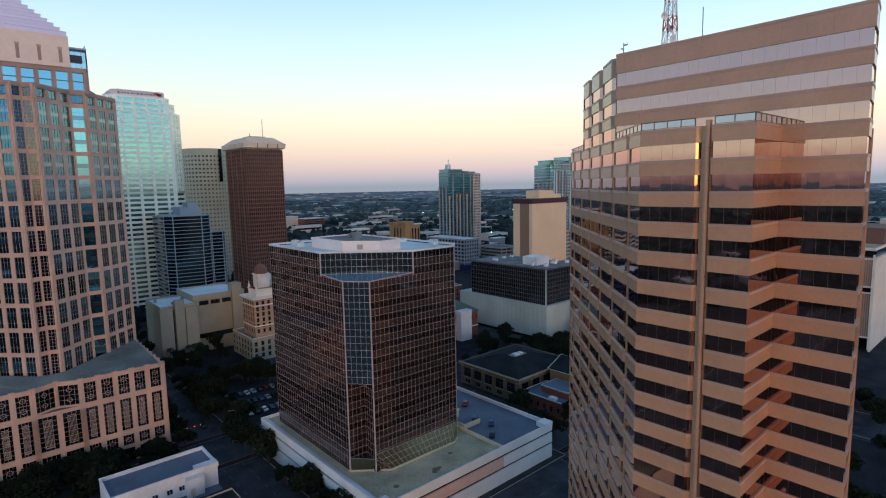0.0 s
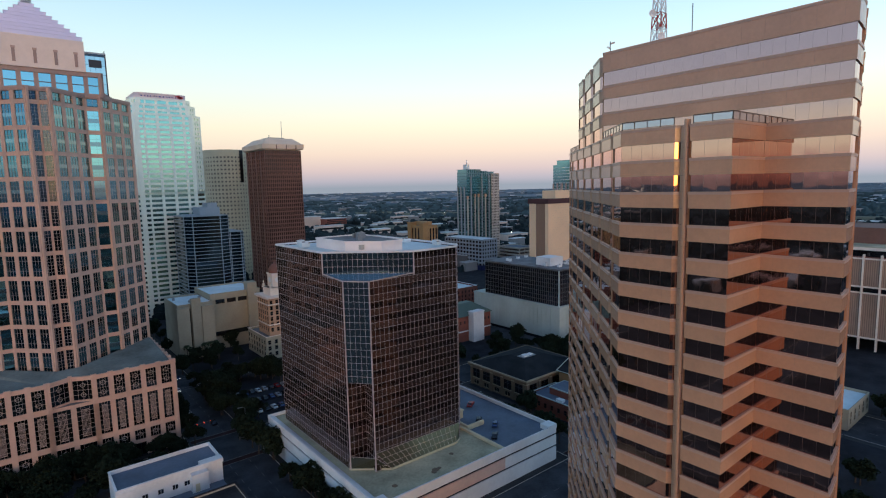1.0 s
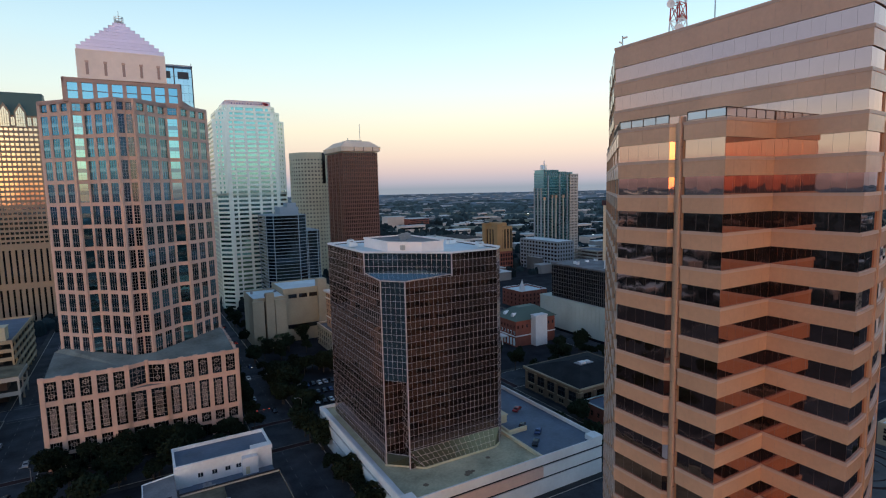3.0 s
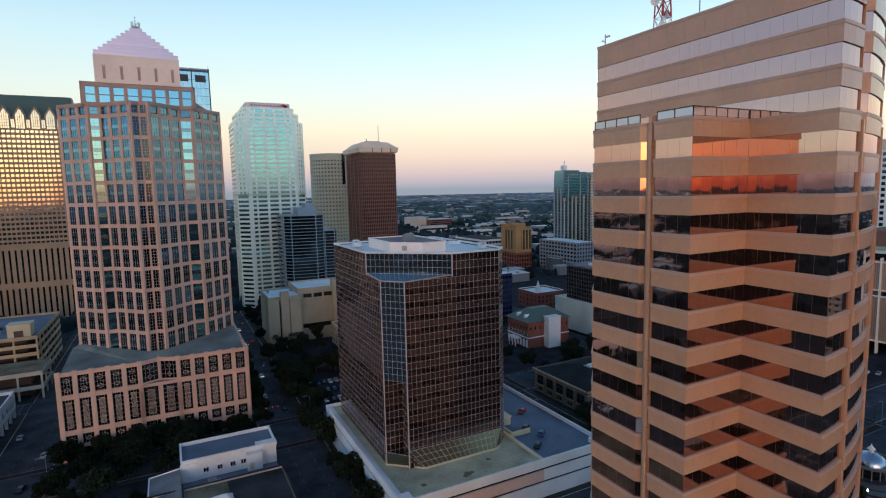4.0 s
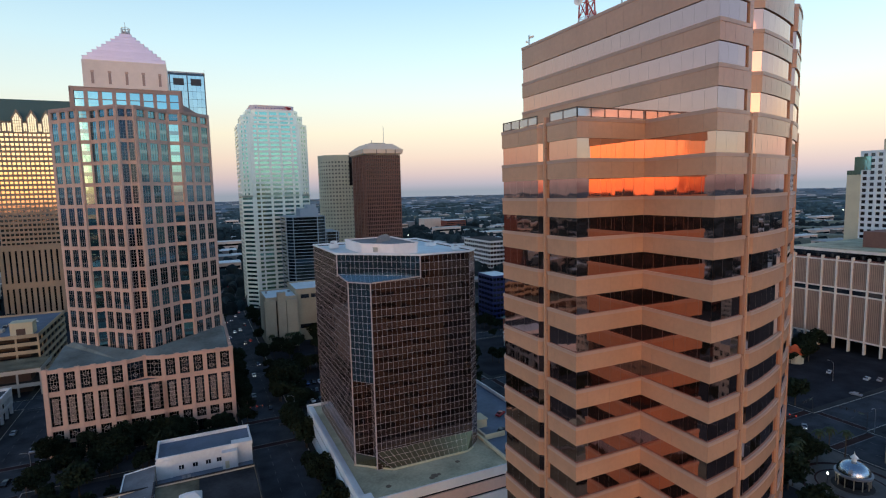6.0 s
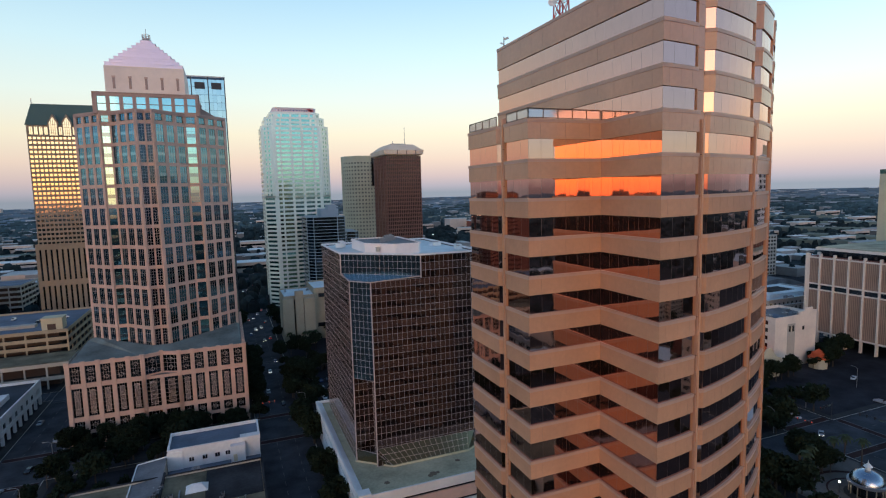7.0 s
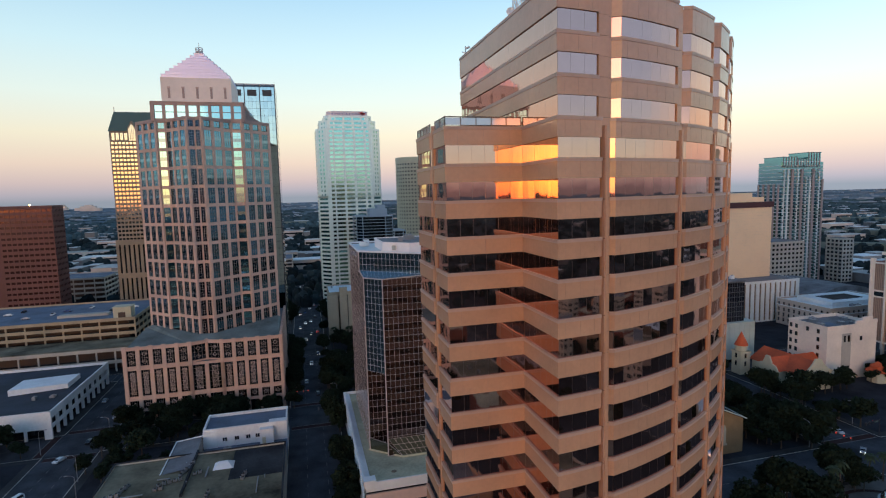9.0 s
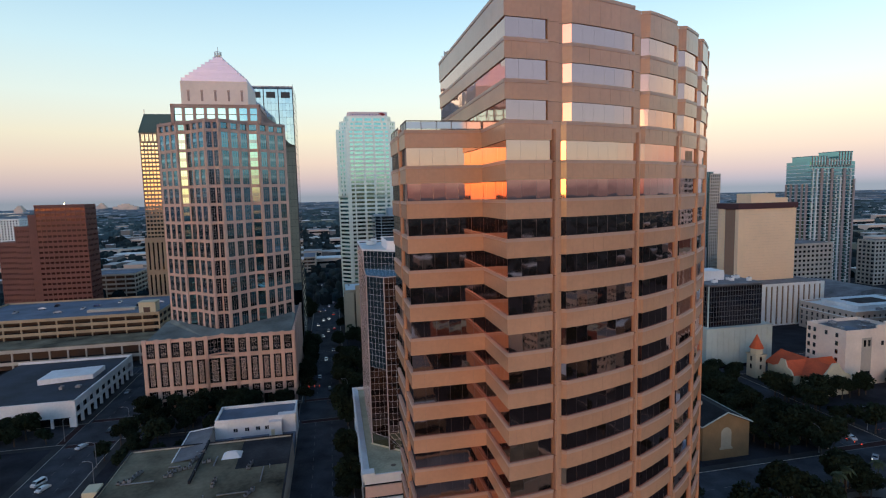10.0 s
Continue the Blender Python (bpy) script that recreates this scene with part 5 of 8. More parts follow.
def brown_tower():
    t = thing("office_tower", "dark brown ribbed office tower with a pale flared roof cap", "office tower")
    x0, x1, y0, y1, z = 184.0, 217.0, 461.0, 506.0, 126.0
    part("glazing", Mesh().box(x0, y0, 0.1, x1, y1, z, GLASS_BROWN), t)
    pier = Mesh().box(-0.35, -0.7, 0, 0.35, 0.2, z, BROWN).mesh("rib")
    for i in range(19):
        part("rib", pier, t, m=pose(x0 + (x1 - x0) * i / 18, y0, 0.1))
    for i in range(8):
        w = Mesh().box(-1.6 if i % 2 else -0.6, -0.8, 0, 1.6 if i % 2 else 0.6, 0.2, z, BROWN).mesh("rib")
        part("rib", w, t, m=pose(x0, y0 + 3 + (y1 - y0 - 6) * i / 7, 0.1, 0, 0, -90))
    ring = Mesh().box(x0 - 0.15, y0 - 0.15, -0.6, x1 + 0.15, y1, 0.6, BROWN).mesh("floor_band")
    for k in range(34):
        part("floor_band", ring, t, m=pose(0, 0, 4 + k * 3.6))
    bm = Mesh()
    for i in range(9):
        for k in (1, 2, 4, 6):
            bm.box(x0 + 1.2 + i * 3.6, y0 - 0.5, z - 3.4 * k, x0 + 1.7 + i * 3.6, y0 - 0.3, z - 3.4 * k + 0.9, REDBAR)
    part("lit_window_strip", bm, t)
    part("glazed_neck", Mesh().box(x0 + 1, y0 + 1, z, x1 - 1, y1 - 1, z + 3, BEIGE), t)
    rings = [(0.4, z + 0.6), (2.2, z + 1.6), (2.9, z + 5.4), (1.6, z + 5.9), (-5.0, z + 11.0)]
    vs = [(x, y, zz) for o, zz in rings for x, y in ((x0 - o, y0 - o), (x1 + o, y0 - o), (x1 + o, y1 + o), (x0 - o, y1 + o))]
    fs = [(4 * k + i, 4 * k + (i + 1) % 4, 4 * k + 4 + (i + 1) % 4, 4 * k + 4 + i) for k in range(4) for i in range(4)] + [(16, 17, 18, 19)]
    part("flared_cap", Mesh().solid(vs, fs, CAPSTONE), t, "pale flared roof cap")
    for i in range(3):
        part("cap_rib", Mesh().box(x0 + 10 + i * 9 - 0.3, y0 - 3.0, z + 1.4, x0 + 10 + i * 9 + 0.3, y0 - 2.0, z + 5.0, BROWN), t)
    m = Mesh().box(x0 + 8, y0 + 8, z + 10.6, x0 + 22, y0 + 26, z + 12, BEIGE).beam((x0 + 12, y0 + 18, z + 12), (x0 + 12, y0 + 18, z + 15), 0.5, STEEL)
    m.beam((x1 - 9, y0 + 18, z + 12), (x1 - 9, y0 + 18, z + 28), 0.35, STEEL)
    part("roof_antenna", m, t)
    part("white_base", Mesh().box(x0 - 6, y0 - 70, 0.1, x1 + 20, y0 - 20, 20, WHITE_STONE), t)
    return t


brown_tower()


def round_tower():
    t = thing("office_tower", "round beige concrete tower with rows of small square windows", "office tower")
    cx, cy, r, z = 187.5, 574.0, 22.5, 131.0
    n = 40
    part("glazing", Mesh().lathe([(r - 0.6, 0.1), (r - 0.6, z), (0.01, z)], cx, cy, 48, ROUNDGLASS), t, smooth=True)
    ring = Mesh().lathe([(r - 0.6, -1.15), (r, -1.15), (r, 1.15), (r - 0.6, 1.15)], 0, 0, 48, ROUNDSTONE).mesh("floor_band")
    for k in range(33):
        part("floor_band", ring, t, m=pose(cx, cy, 3 + k * 4.0))
    rib = Mesh().box(-0.8, 0.0, 0, 0.8, 0.6, z, ROUNDSTONE).mesh("rib")
    for i in range(n):
        a = 2 * math.pi * i / n
        part("rib", rib, t, m=pose(cx + r * math.cos(a), cy + r * math.sin(a), 0.1, 0, 0, math.degrees(a) + 90))
    part("cap", Mesh().lathe([(r - 0.6, z - 3), (r + 0.2, z - 3), (r + 0.2, z + 1.6), (r - 1, z + 1.6), (0.01, z + 1.0)], cx, cy, 48, ROUNDSTONE), t)
    part("dark_slot", Mesh().box(cx + 5.5, cy - r - 0.6, 100, cx + 8.5, cy - r + 3, z + 1, GLASS_DK), t)
    return t


round_tower()


def dark_banded():
    t = thing("office_tower", "dark glass office tower with thin pale bands and a rounded front", "office tower")
    poly = [(101.5, 404.0), (106.0, 398.5), (124.0, 396.0), (130.5, 399.0), (131.5, 432.0), (101.5, 432.0)]
    banded_prism(t, poly, 0.1, 74.5, 30, BANDGREY, GLASS_NAVY, 0.4, 0.2, 0, 0.3)
    low = [(131.5, 400.0), (139.0, 399.0), (141.5, 402.0), (141.5, 432.0), (131.5, 432.0)]
    banded_prism(t, low, 0.1, 62.0, 25, BANDGREY, GLASS_NAVY, 0.4, 0.2, 0, 0.3)
    part("penthouse", Mesh().box(113, 406, 74.6, 127, 424, 80.5, BANDGREY).box(119, 408, 80.5, 126, 420, 83.5, BANDGREY), t, "grey-blue rooftop penthouse")
    part("roof_slab", Mesh().box(101.5, 405, 74.6, 110, 420, 75.6, BANDGREY), t)
    return t


dark_banded()


def red_tower():
    t = thing("office_tower", "stepped red granite office block with ribbon windows", "office block")
    for x0, x1, y0, y1, z in ((-160, -125, 438, 458, 88.5), (-166, -160, 440, 458, 81), (-177, -166, 442, 458, 72), (-190, -177, 444, 458, 60)):
        grid_block(t, x0, y0, x1, y1, 0.1, z, 10, 8, round(z / 4.3), REDSTONE, REDGLASS, pier=0.7, band=2.5, proud=0.25, roof=ROOF_GREY)
        part("parapet_lip", Mesh().box(x0 - 0.4, y0 - 0.4, z, x1 + 0.4, y1, z + 1.6, REDSTONE), t)
    part("roof_lamp", Mesh().lathe([(0.01, 91.4), (0.5, 91.2), (0.5, 90.1), (0.01, 90.1)], -142, 445, 8, ORANGE_BULB), t, "lit orange roof lamp")
    return t


red_tower()


def garage(x0, y0, x1, y1, z, nz, label, cars=True, wall=BEIGE):
    t = thing("parking_garage", label, "parking garage")
    h = z / nz
    for k in range(1, nz + 1):
        zz = h * k
        part("deck", Mesh().box(x0 + 0.4, y0 + 0.4, zz - 1.6, x1 - 0.4, y1 - 0.4, zz - 1.1, DECK_BLUE if k == nz else PAVING), t)
        mb = Mesh()
        for a in ((x0, y0, x1, y0 + 0.4), (x0, y1 - 0.4, x1, y1), (x0, y0 + 0.4, x0 + 0.4, y1 - 0.4), (x1 - 0.4, y0 + 0.4, x1, y1 - 0.4)):
            mb.box(a[0], a[1], zz - 1.8, a[2], a[3], zz, wall)
        part("parapet_band", mb, t)
    col = Mesh().box(-0.4, 0.1, 0.1, 0.4, 0.7, z - 0.4, wall).mesh("column")
    n = max(2, round((x1 - x0) / 9))
    for i in range(n + 1):
        part("column", col, t, m=pose(x0 + 0.5 + (x1 - x0 - 1) * i / n, y0 + 0.2, 0))
    n = max(2, round((y1 - y0) / 9))
    for i in range(1, n + 1):
        part("column", col, t, m=pose(x1 - 0.2, y0 + (y1 - y0 - 0.5) * i / n, 0, 0, 0, 90))
    part("core", Mesh().box(x0 + 6, y0 + 8, 0.1, x1 - 6, y1 - 6, z - 2.0, JOINT), t)
    return t


g = garage(-150, 309, -38.2, 372, 24.6, 6, "tan concrete parking garage with open decks", wall=GARAGE)
part("stair_hut", Mesh().box(-51, 314, 23.4, -41.5, 322, 29.6, CREAM).box(-51.3, 313.7, 29.6, -41.2, 322.3, 30.0, CREAM).box(-48.4, 313.9, 23.5, -44.6, 314.0, 26.8, JOINT), g, "cream stair hut")
part("ramp_slab", Mesh().box(-84, 325, 23.4, -57, 330, 25.0, BEIGE), g)
mb = Mesh()
garage(-160, 284, -33.0, 306, 13.0, 2, "low concrete parking deck with a brown roof slab")
single("deck_roof", Mesh().box(-160.4, 284.6, 12.9, -33.4, 305.6, 13.25, ROOF_SHOP), "brown gravel slab on the parking deck", "roof slab")
garage(-166, 528, -122, 575, 22.0, 5, "pale concrete parking garage beside the towers")
garage(-30, 620, 46, 680, 20.0, 5, "pale concrete parking garage down the street")

# ---------------------------------------------------------------- middle ground
def punched(t, x0, y0, x1, y1, z0, z1, wall, roof, nx, ny, nz, w, h, first=2.0, parapet=1.0, glass=GLASS_DK, sides="WS", cop=None):
    """A plain block whose walls carry framed, recessed-looking windows with sills."""
    flat_block(t, x0, y0, x1, y1, z0, z1, wall, roof, parapet=parapet, cop=cop)
    mb = Mesh().box(-w / 2, -0.04, 0, w / 2, 0.1, h, glass)
    for a in ((-w / 2 - 0.12, -w / 2), (w / 2, w / 2 + 0.12)):
        mb.box(a[0], -0.12, -0.1, a[1], 0.1, h + 0.12, wall)
    mb.box(-w / 2 - 0.2, -0.2, -0.22, w / 2 + 0.2, 0.1, -0.02, wall)
    mb.box(-w / 2, -0.07, h / 2 - 0.04, w / 2, 0.0, h / 2 + 0.04, wall)
    me = mb.mesh("window")
    pitch = (z1 - z0 - first - 1.0) / max(1, nz)
    for k in range(nz):
        z = z0 + first + pitch * k
        if "S" in sides:
            for i in range(nx):
                part("window", me, t, m=pose(x0 + (x1 - x0) * (i + 0.5) / nx, y0, z))
        if "W" in sides:
            for i in range(ny):
                part("window", me, t, m=pose(x0, y0 + (y1 - y0) * (i + 0.5) / ny, z, 0, 0, -90))


def tan_block():
    t = thing("civic_building", "blank tan concrete civic building with tall piers and slit windows", "office building")
    x0, y0, x1, y1, z = 73.0, 311.0, 92.0, 342.0, 30.5
    flat_block(t, x0, y0, x1, y1, 0.1, z, TAN, ROOF_WHITE)
    for x, w, zz in ((75.2, 3.2, 29.0), (82.0, 2.4, 33.5), (88.0, 3.2, 29.0)):
        part("pier", Mesh().box(x - w, y0 - 3.0, 0.1, x + w, y0, zz, TAN), t)
    part("slit_window", Mesh().box(79.1, y0 - 0.3, 4, 79.5, y0, 28, GLASS_DK), t)
    part("slit_window", Mesh().box(84.5, y0 - 0.3, 4, 84.8, y0, 28, GLASS_DK), t)
    flat_block(t, 92.0, 318.0, 121.0, 350.0, 0.1, 33.0, TAN, ROOF_WHITE)
    for i in range(4):
        part("window", Mesh().box(95 + i * 6.4, 317.7, 27.0, 100 + i * 6.4, 318.0, 29.4, GLASS_DK), t)
    part("window", Mesh().box(94, 317.7, 8, 120, 318.0, 10.5, GLASS_DK), t)
    part("stair_tower", Mesh().box(113.0, 315.5, 0.1, 118.5, 322.0, 37.5, TAN), t)
    roof_units(t, 75, 314, 90, 338, z - 0.9, 4, 21)
    return t


tan_block()


def clock_hall():
    t = thing("city_hall", "peach city hall with a tiered clock tower and rusty red dome", "city hall")
    x0, y0, x1, y1 = 108.5, 278.0, 138.0, 306.0
    punched(t, x0, y0, x1, y1, 0.1, 14.0, TAN, ROOF_GREY, 8, 7, 3, 1.6, 2.4, cop=CREAMWHITE)
    a, b, c, d = 112.5, 282.5, 128.5, 298.5
    punched(t, a, b, c, d, 13.0, 37.0, PEACHTILE, ROOF_GREY, 5, 5, 6, 1.4, 2.3, 2.6, cop=CREAMWHITE)
    for z in (19.5, 32.0):
        part("string_course", Mesh().box(a - 0.4, b - 0.4, z, c + 0.4, d + 0.4, z + 0.7, CREAMWHITE), t)
    part("cornice", Mesh().box(a - 1.2, b - 1.2, 36.2, c + 1.2, d + 1.2, 37.4, CREAMWHITE), t)
    part("upper_base", Mesh().box(115.0, 285.0, 37.0, 126.0, 296.0, 42.0, CREAMWHITE).box(114.6, 284.6, 41.4, 126.4, 296.4, 42.0, CREAMWHITE), t)
    for x, y in ((115.4, 285.4), (125.6, 285.4), (115.4, 295.6), (125.6, 295.6)):
        part("finial", Mesh().lathe([(0.7, 42), (0.7, 43.4), (0.2, 44.4), (0.45, 45.0), (0.01, 46.0)], x, y, 8, CREAMWHITE), t)
    part("clock_stage", Mesh().box(117.2, 287.2, 42.0, 123.8, 293.8, 50.4, CREAMWHITE).box(116.8, 286.8, 49.8, 124.2, 294.2, 50.6, CREAMWHITE), t)
    for m in (pose(120.5, 287.1, 46.5, 90, 0, 0), pose(117.1, 290.5, 46.5, 90, 0, -90)):
        dial = part("clock_dial", Mesh().lathe([(0.01, 0.1), (1.5, 0.1), (1.7, 0.02), (1.7, -0.1)], 0, 0, 20, WHITE_PAINT), t, m=m)
    part("dome", Mesh().lathe([(3.5, 50.5), (3.6, 51.6), (3.4, 53.0), (2.7, 54.6), (1.6, 55.8), (0.5, 56.4), (0.4, 57.4), (0.01, 58.2)], 120.5, 290.5, 20, OLDROOF), t, "rusty red dome", smooth=True)
    t.scale = (1.0, 1.0, 0.9)
    return t


clock_hall()


def dark_box():
    t = thing("telephone_building", "dark glass office block on a blank white panelled base", "office building")
    x0, y0, x1, y1 = 250.0, 193.5, 281.0, 255.0
    grid_block(t, x0, y0, x1, y1, 20.8, 41.5, 20, 40, 8, GRIDGREY, GLASS_BLACK, pier=0.16, band=0.24, proud=0.12)
    part("corner_bar", Mesh().box(x0 - 0.5, y0 - 0.5, 20.8, x0 + 0.1, y0 + 0.1, 42, PANELGREY), t)
    part("roof", Mesh().box(x0 - 0.5, y0 - 0.5, 41.9, x1 + 0.5, y1 + 0.5, 42.6, ROOF_GREY), t)
    bx0, by0, bx1, by1 = 247.5, 191.0, 286.0, 264.0
    part("base", Mesh().box(bx0 + 0.2, by0 + 0.2, 1.6, bx1, by1, 20.4, PANELGREY), t)
    n = 22
    for i in range(n):
        y = by0 + (by1 - by0) * i / n
        part("wall_panel", Mesh().box(bx0, y + 0.08, 1.6, bx0 + 0.25, y + (by1 - by0) / n - 0.08, 20.2, PANELGREY), t)
    for i in range(12):
        x = bx0 + (bx1 - bx0) * i / 12
        part("wall_panel", Mesh().box(x + 0.08, by0, 1.6, x + (bx1 - bx0) / 12 - 0.08, by0 + 0.25, 20.2, PANELGREY), t)
    part("plinth", Mesh().box(bx0 - 0.3, by0 - 0.3, 0.1, bx1, by1, 1.6, GLASS_DK), t)
    part("ledge", Mesh().box(bx0 - 0.2, by0 - 0.2, 20.2, bx1 + 0.2, by1 + 0.2, 20.8, PANELGREY), t)
    part("penthouse", Mesh().box(256, 205, 42.6, 268, 216, 47.6, WHITE_PAINT), t, "white rooftop plant house")
    roof_units(t, 252, 197, 278, 252, 42.6, 16, 31, WHITE_PAINT)
    return t


dark_box()


def cream_tower():
    t = thing("windowless_tower", "windowless cream panelled tower with a maroon cornice", "telephone exchange")
    x0, y0, x1, y1, z = 330.0, 269.0, 375.0, 288.0, 76.4
    part("core", Mesh().box(x0 + 0.3, y0 + 0.3, 0.1, x1, y1, z, BEIGE), t)
    n = 26
    for k in range(n):
        za, zb = 28 + (z - 28) * k / n, 28 + (z - 28) * (k + 1) / n
        part("wall_panel", Mesh().box(x0 + 4.5, y0 - 0.0, za + 0.03, x1, y0 + 0.3, zb - 0.03, CREAMPANEL), t)
        part("wall_panel", Mesh().box(x0, y0 + 12.5, za + 0.03, x0 + 0.3, y1, zb - 0.03, CREAMPANEL), t)
    part("corner_pier", Mesh().box(x0 - 0.2, y0 - 0.5, 20, x0 + 4.4, y0 + 2.5, z, CREAMPANEL), t)
    part("dark_shaft", Mesh().box(x0 + 0.1, y0 + 3, 20, x0 + 0.6, y0 + 12, z, SHAFTBROWN), t)
    part("cornice", Mesh().box(x0 - 0.8, y0 - 0.8, z, x1 + 0.8, y1 + 0.8, z + 3.8, MAROON), t)
    part("penthouse", Mesh().box(341, 271, z + 3.8, 360, 284, z + 10, CREAMPANEL).box(360, 271, z + 3.8, 370, 284, z + 7, CREAMPANEL), t)
    grid_block(t, 322, 255, 384, 300, 0.1, 27, 15, 10, 1, WHITE_STONE, WEATHERED, pier=2.6, band=1.6, proud=0.5, roof=ROOF_GREY)
    return t


cream_tower()


def teal_tower():
    t = thing("apartment_tower", "slim teal glass apartment tower with white fins and a beige end", "apartment tower")
    x0, y0, x1, y1, z = 425.0, 470.0, 476.0, 487.0, 108.0
    xm = 464.5
    part("glazing", Mesh().box(x0, y0, 0.1, xm, y1, z - 1, TEALGLASS), t)
    slab = Mesh().box(x0 - 0.2, y0 - 0.2, -0.22, xm, y1, 0.22, TEALWALL).mesh("floor_slab")
    for k in range(32):
        part("floor_slab", slab, t, m=pose(0, 0, 3.3 + 3.3 * k))
    for i in range(7):                                        # white fins, four of them ending in a small block
        x, top = x0 + 0.5 + i * 5.7, (76, 104, 78, 78, 106, 78, 104)[i]
        part("white_fin", Mesh().box(x - 0.55, y0 - 1.3, 0.1, x + 0.55, y0, top, GREYBLUE if top > 90 else BEIGE), t)
        if top < 90:
            part("fin_head", Mesh().box(x - 1.0, y0 - 1.6, top, x + 1.0, y0, top + 3.5, PEACHTILE), t)
    for y in (474.0, 480.0, 486.0):
        part("white_fin", Mesh().box(x0 - 1.2, y - 0.5, 0.1, x0, y + 0.5, 90, GREYBLUE), t)
    bal = Mesh().box(-2.0, -1.5, -0.12, 2.0, 0, 0.12, TEALWALL).box(-2.0, -1.5, 0.12, 2.0, -1.4, 1.0, TEALGLASS).mesh("balcony")
    for k in range(1, 30):
        for x in (434.0, 445.5, 457.0):
            part("balcony", bal, t, m=pose(x, y0 - 0.1, 3.3 + 3.3 * k))
    grid_block(t, xm, y0 - 1.0, x1, y1, 0.1, z - 3, 5, 6, 31, CONDOSTONE, GLASS_DK, pier=1.1, band=1.5, proud=0.3, roof=ROOF_GREY)
    for a, b, c in ((x0, x0 + 22, z + 2), (x0 + 24, x0 + 33, z), (x0 + 33, xm + 4, z - 0.6)):
        part("crown", Mesh().box(a - 0.15, y0 - 0.15, z - 5, b, y1 - 1, c, TEALGLASS).box(a - 0.3, y0 - 0.3, c, b + 0.3, y1, c + 0.4, TEALWALL), t, "teal stepped roof cap")
        q = a + 1.2
        while q < b - 0.5:
            part("crown_fin", Mesh().box(q - 0.2, y0 - 0.6, z - 6, q + 0.2, y0 - 0.1, c + 0.6, GREYBLUE), t)
            q += 3.0
    part("roof_lantern", Mesh().box(x0 + 2, y0 + 2, z + 2.5, x0 + 6, y0 + 8, z + 8, WHITE_STONE).beam((x0 + 4, y0 + 4, z + 8), (x0 + 4, y0 + 4, z + 13), 0.8, WHITE_PAINT), t, "white rooftop lantern with a spike")
    return t


teal_tower()


def balcony_tower():
    t = thing("apartment_tower", "tall teal and mauve apartment tower with rows of balconies", "apartment tower")
    x0, y0, x1, y1, z = 484.0, 369.0, 536.0, 391.0, 112.0
    part("glazing", Mesh().box(x0, y0, 0.1, x1, y1, z, TEALGLASS), t)
    n = 33
    slab = Mesh().box(x0 - 0.15, y0 - 0.15, -0.24, x1 + 0.15, y1 + 0.15, 0.24, WHITE_STONE).mesh("floor_slab")
    for k in range(n):
        part("floor_slab", slab, t, m=pose(0, 0, 3.2 + 3.3 * k))
    for i, (x, w, top) in enumerate(((484, 1.6, 92), (490.5, 0.7, 106), (495, 1.0, 106), (500, 2.2, 106), (506, 0.7, 106), (511, 2.0, 106), (516, 0.8, 98), (520.5, 0.8, 98), (524.5, 2.4, 106), (531, 0.8, 106), (535.5, 1.4, 96))):
        part("upright_fin", Mesh().box(x - w / 2, y0 - 1.1, 0.1, x + w / 2, y0, top, MAUVE if w > 1 else WHITE_STONE), t)
    for y, w in ((373, 1.6), (379, 2.4), (385, 1.6), (390.5, 1.2)):
        part("upright_fin", Mesh().box(x0 - 0.9, y - w / 2, 0.1, x0, y + w / 2, 92, MAUVE), t)
    bal = Mesh().box(-1.9, -1.7, -0.12, 1.9, 0, 0.12, WHITE_STONE).box(-1.9, -1.7, 0.12, 1.9, -1.6, 1.05, TEAL).mesh("balcony")
    for k in range(1, n - 2):
        for x in (487.2, 503, 513.6, 528):
            if k % 2 == 0 or x > 500:
                part("balcony", bal, t, m=pose(x, y0 - 0.1, 3.2 + 3.3 * k))
    for a, b, c in ((x0 + 4, x0 + 21, 116.5), (x0 + 21, x0 + 33, 114.5), (x0 + 33, x1 - 4, 120.5)):
        part("teal_cap", Mesh().box(a, y0 - 0.6, 109, b, y1 - 2, c, TEALGLASS), t, "teal glazed roof cap")
        part("cap_lip", Mesh().box(a - 0.3, y0 - 1.0, c, b + 0.3, y1 - 1.6, c + 0.6, TEALWALL), t)
        q = a + 1.0
        while q < b:
            part("cap_fin", Mesh().box(q - 0.35, y0 - 1.0, 107, q + 0.35, y0 - 0.6, c, MAUVE), t)
            q += 3.1
        part("cap_band", Mesh().box(a, y0 - 0.8, 112.2, b, y0 - 0.6, 112.7, WHITE_STONE), t)
    return t


balcony_tower()
t = thing("apartment_block", "white apartment block with square dark windows", "apartment block")
grid_block(t, 440.0, 335.0, 478.0, 362.0, 0.1, 42, 9, 6, 11, BEIGE, GLASS_DK, pier=1.7, band=1.9, proud=0.3, roof=ROOF_GREY)
t = thing("apartment_block", "beige apartment block beside the teal tower", "apartment block")
grid_block(t, 541.0, 350.0, 553.0, 366.0, 0.1, 40, 3, 4, 11, BEIGE, GLASS_DK, pier=1.5, band=1.6, proud=0.3, roof=ROOF_GREY)
t = thing("apartment_block", "grey-blue apartment block at the foot of the slim tower", "apartment block")
grid_block(t, 401.0, 420.0, 423.0, 482.0, 0.1, 32.5, 6, 12, 8, GREYBLUE, GLASS_DK, pier=1.7, band=1.8, proud=0.3, roof=ROOF_WHITE)
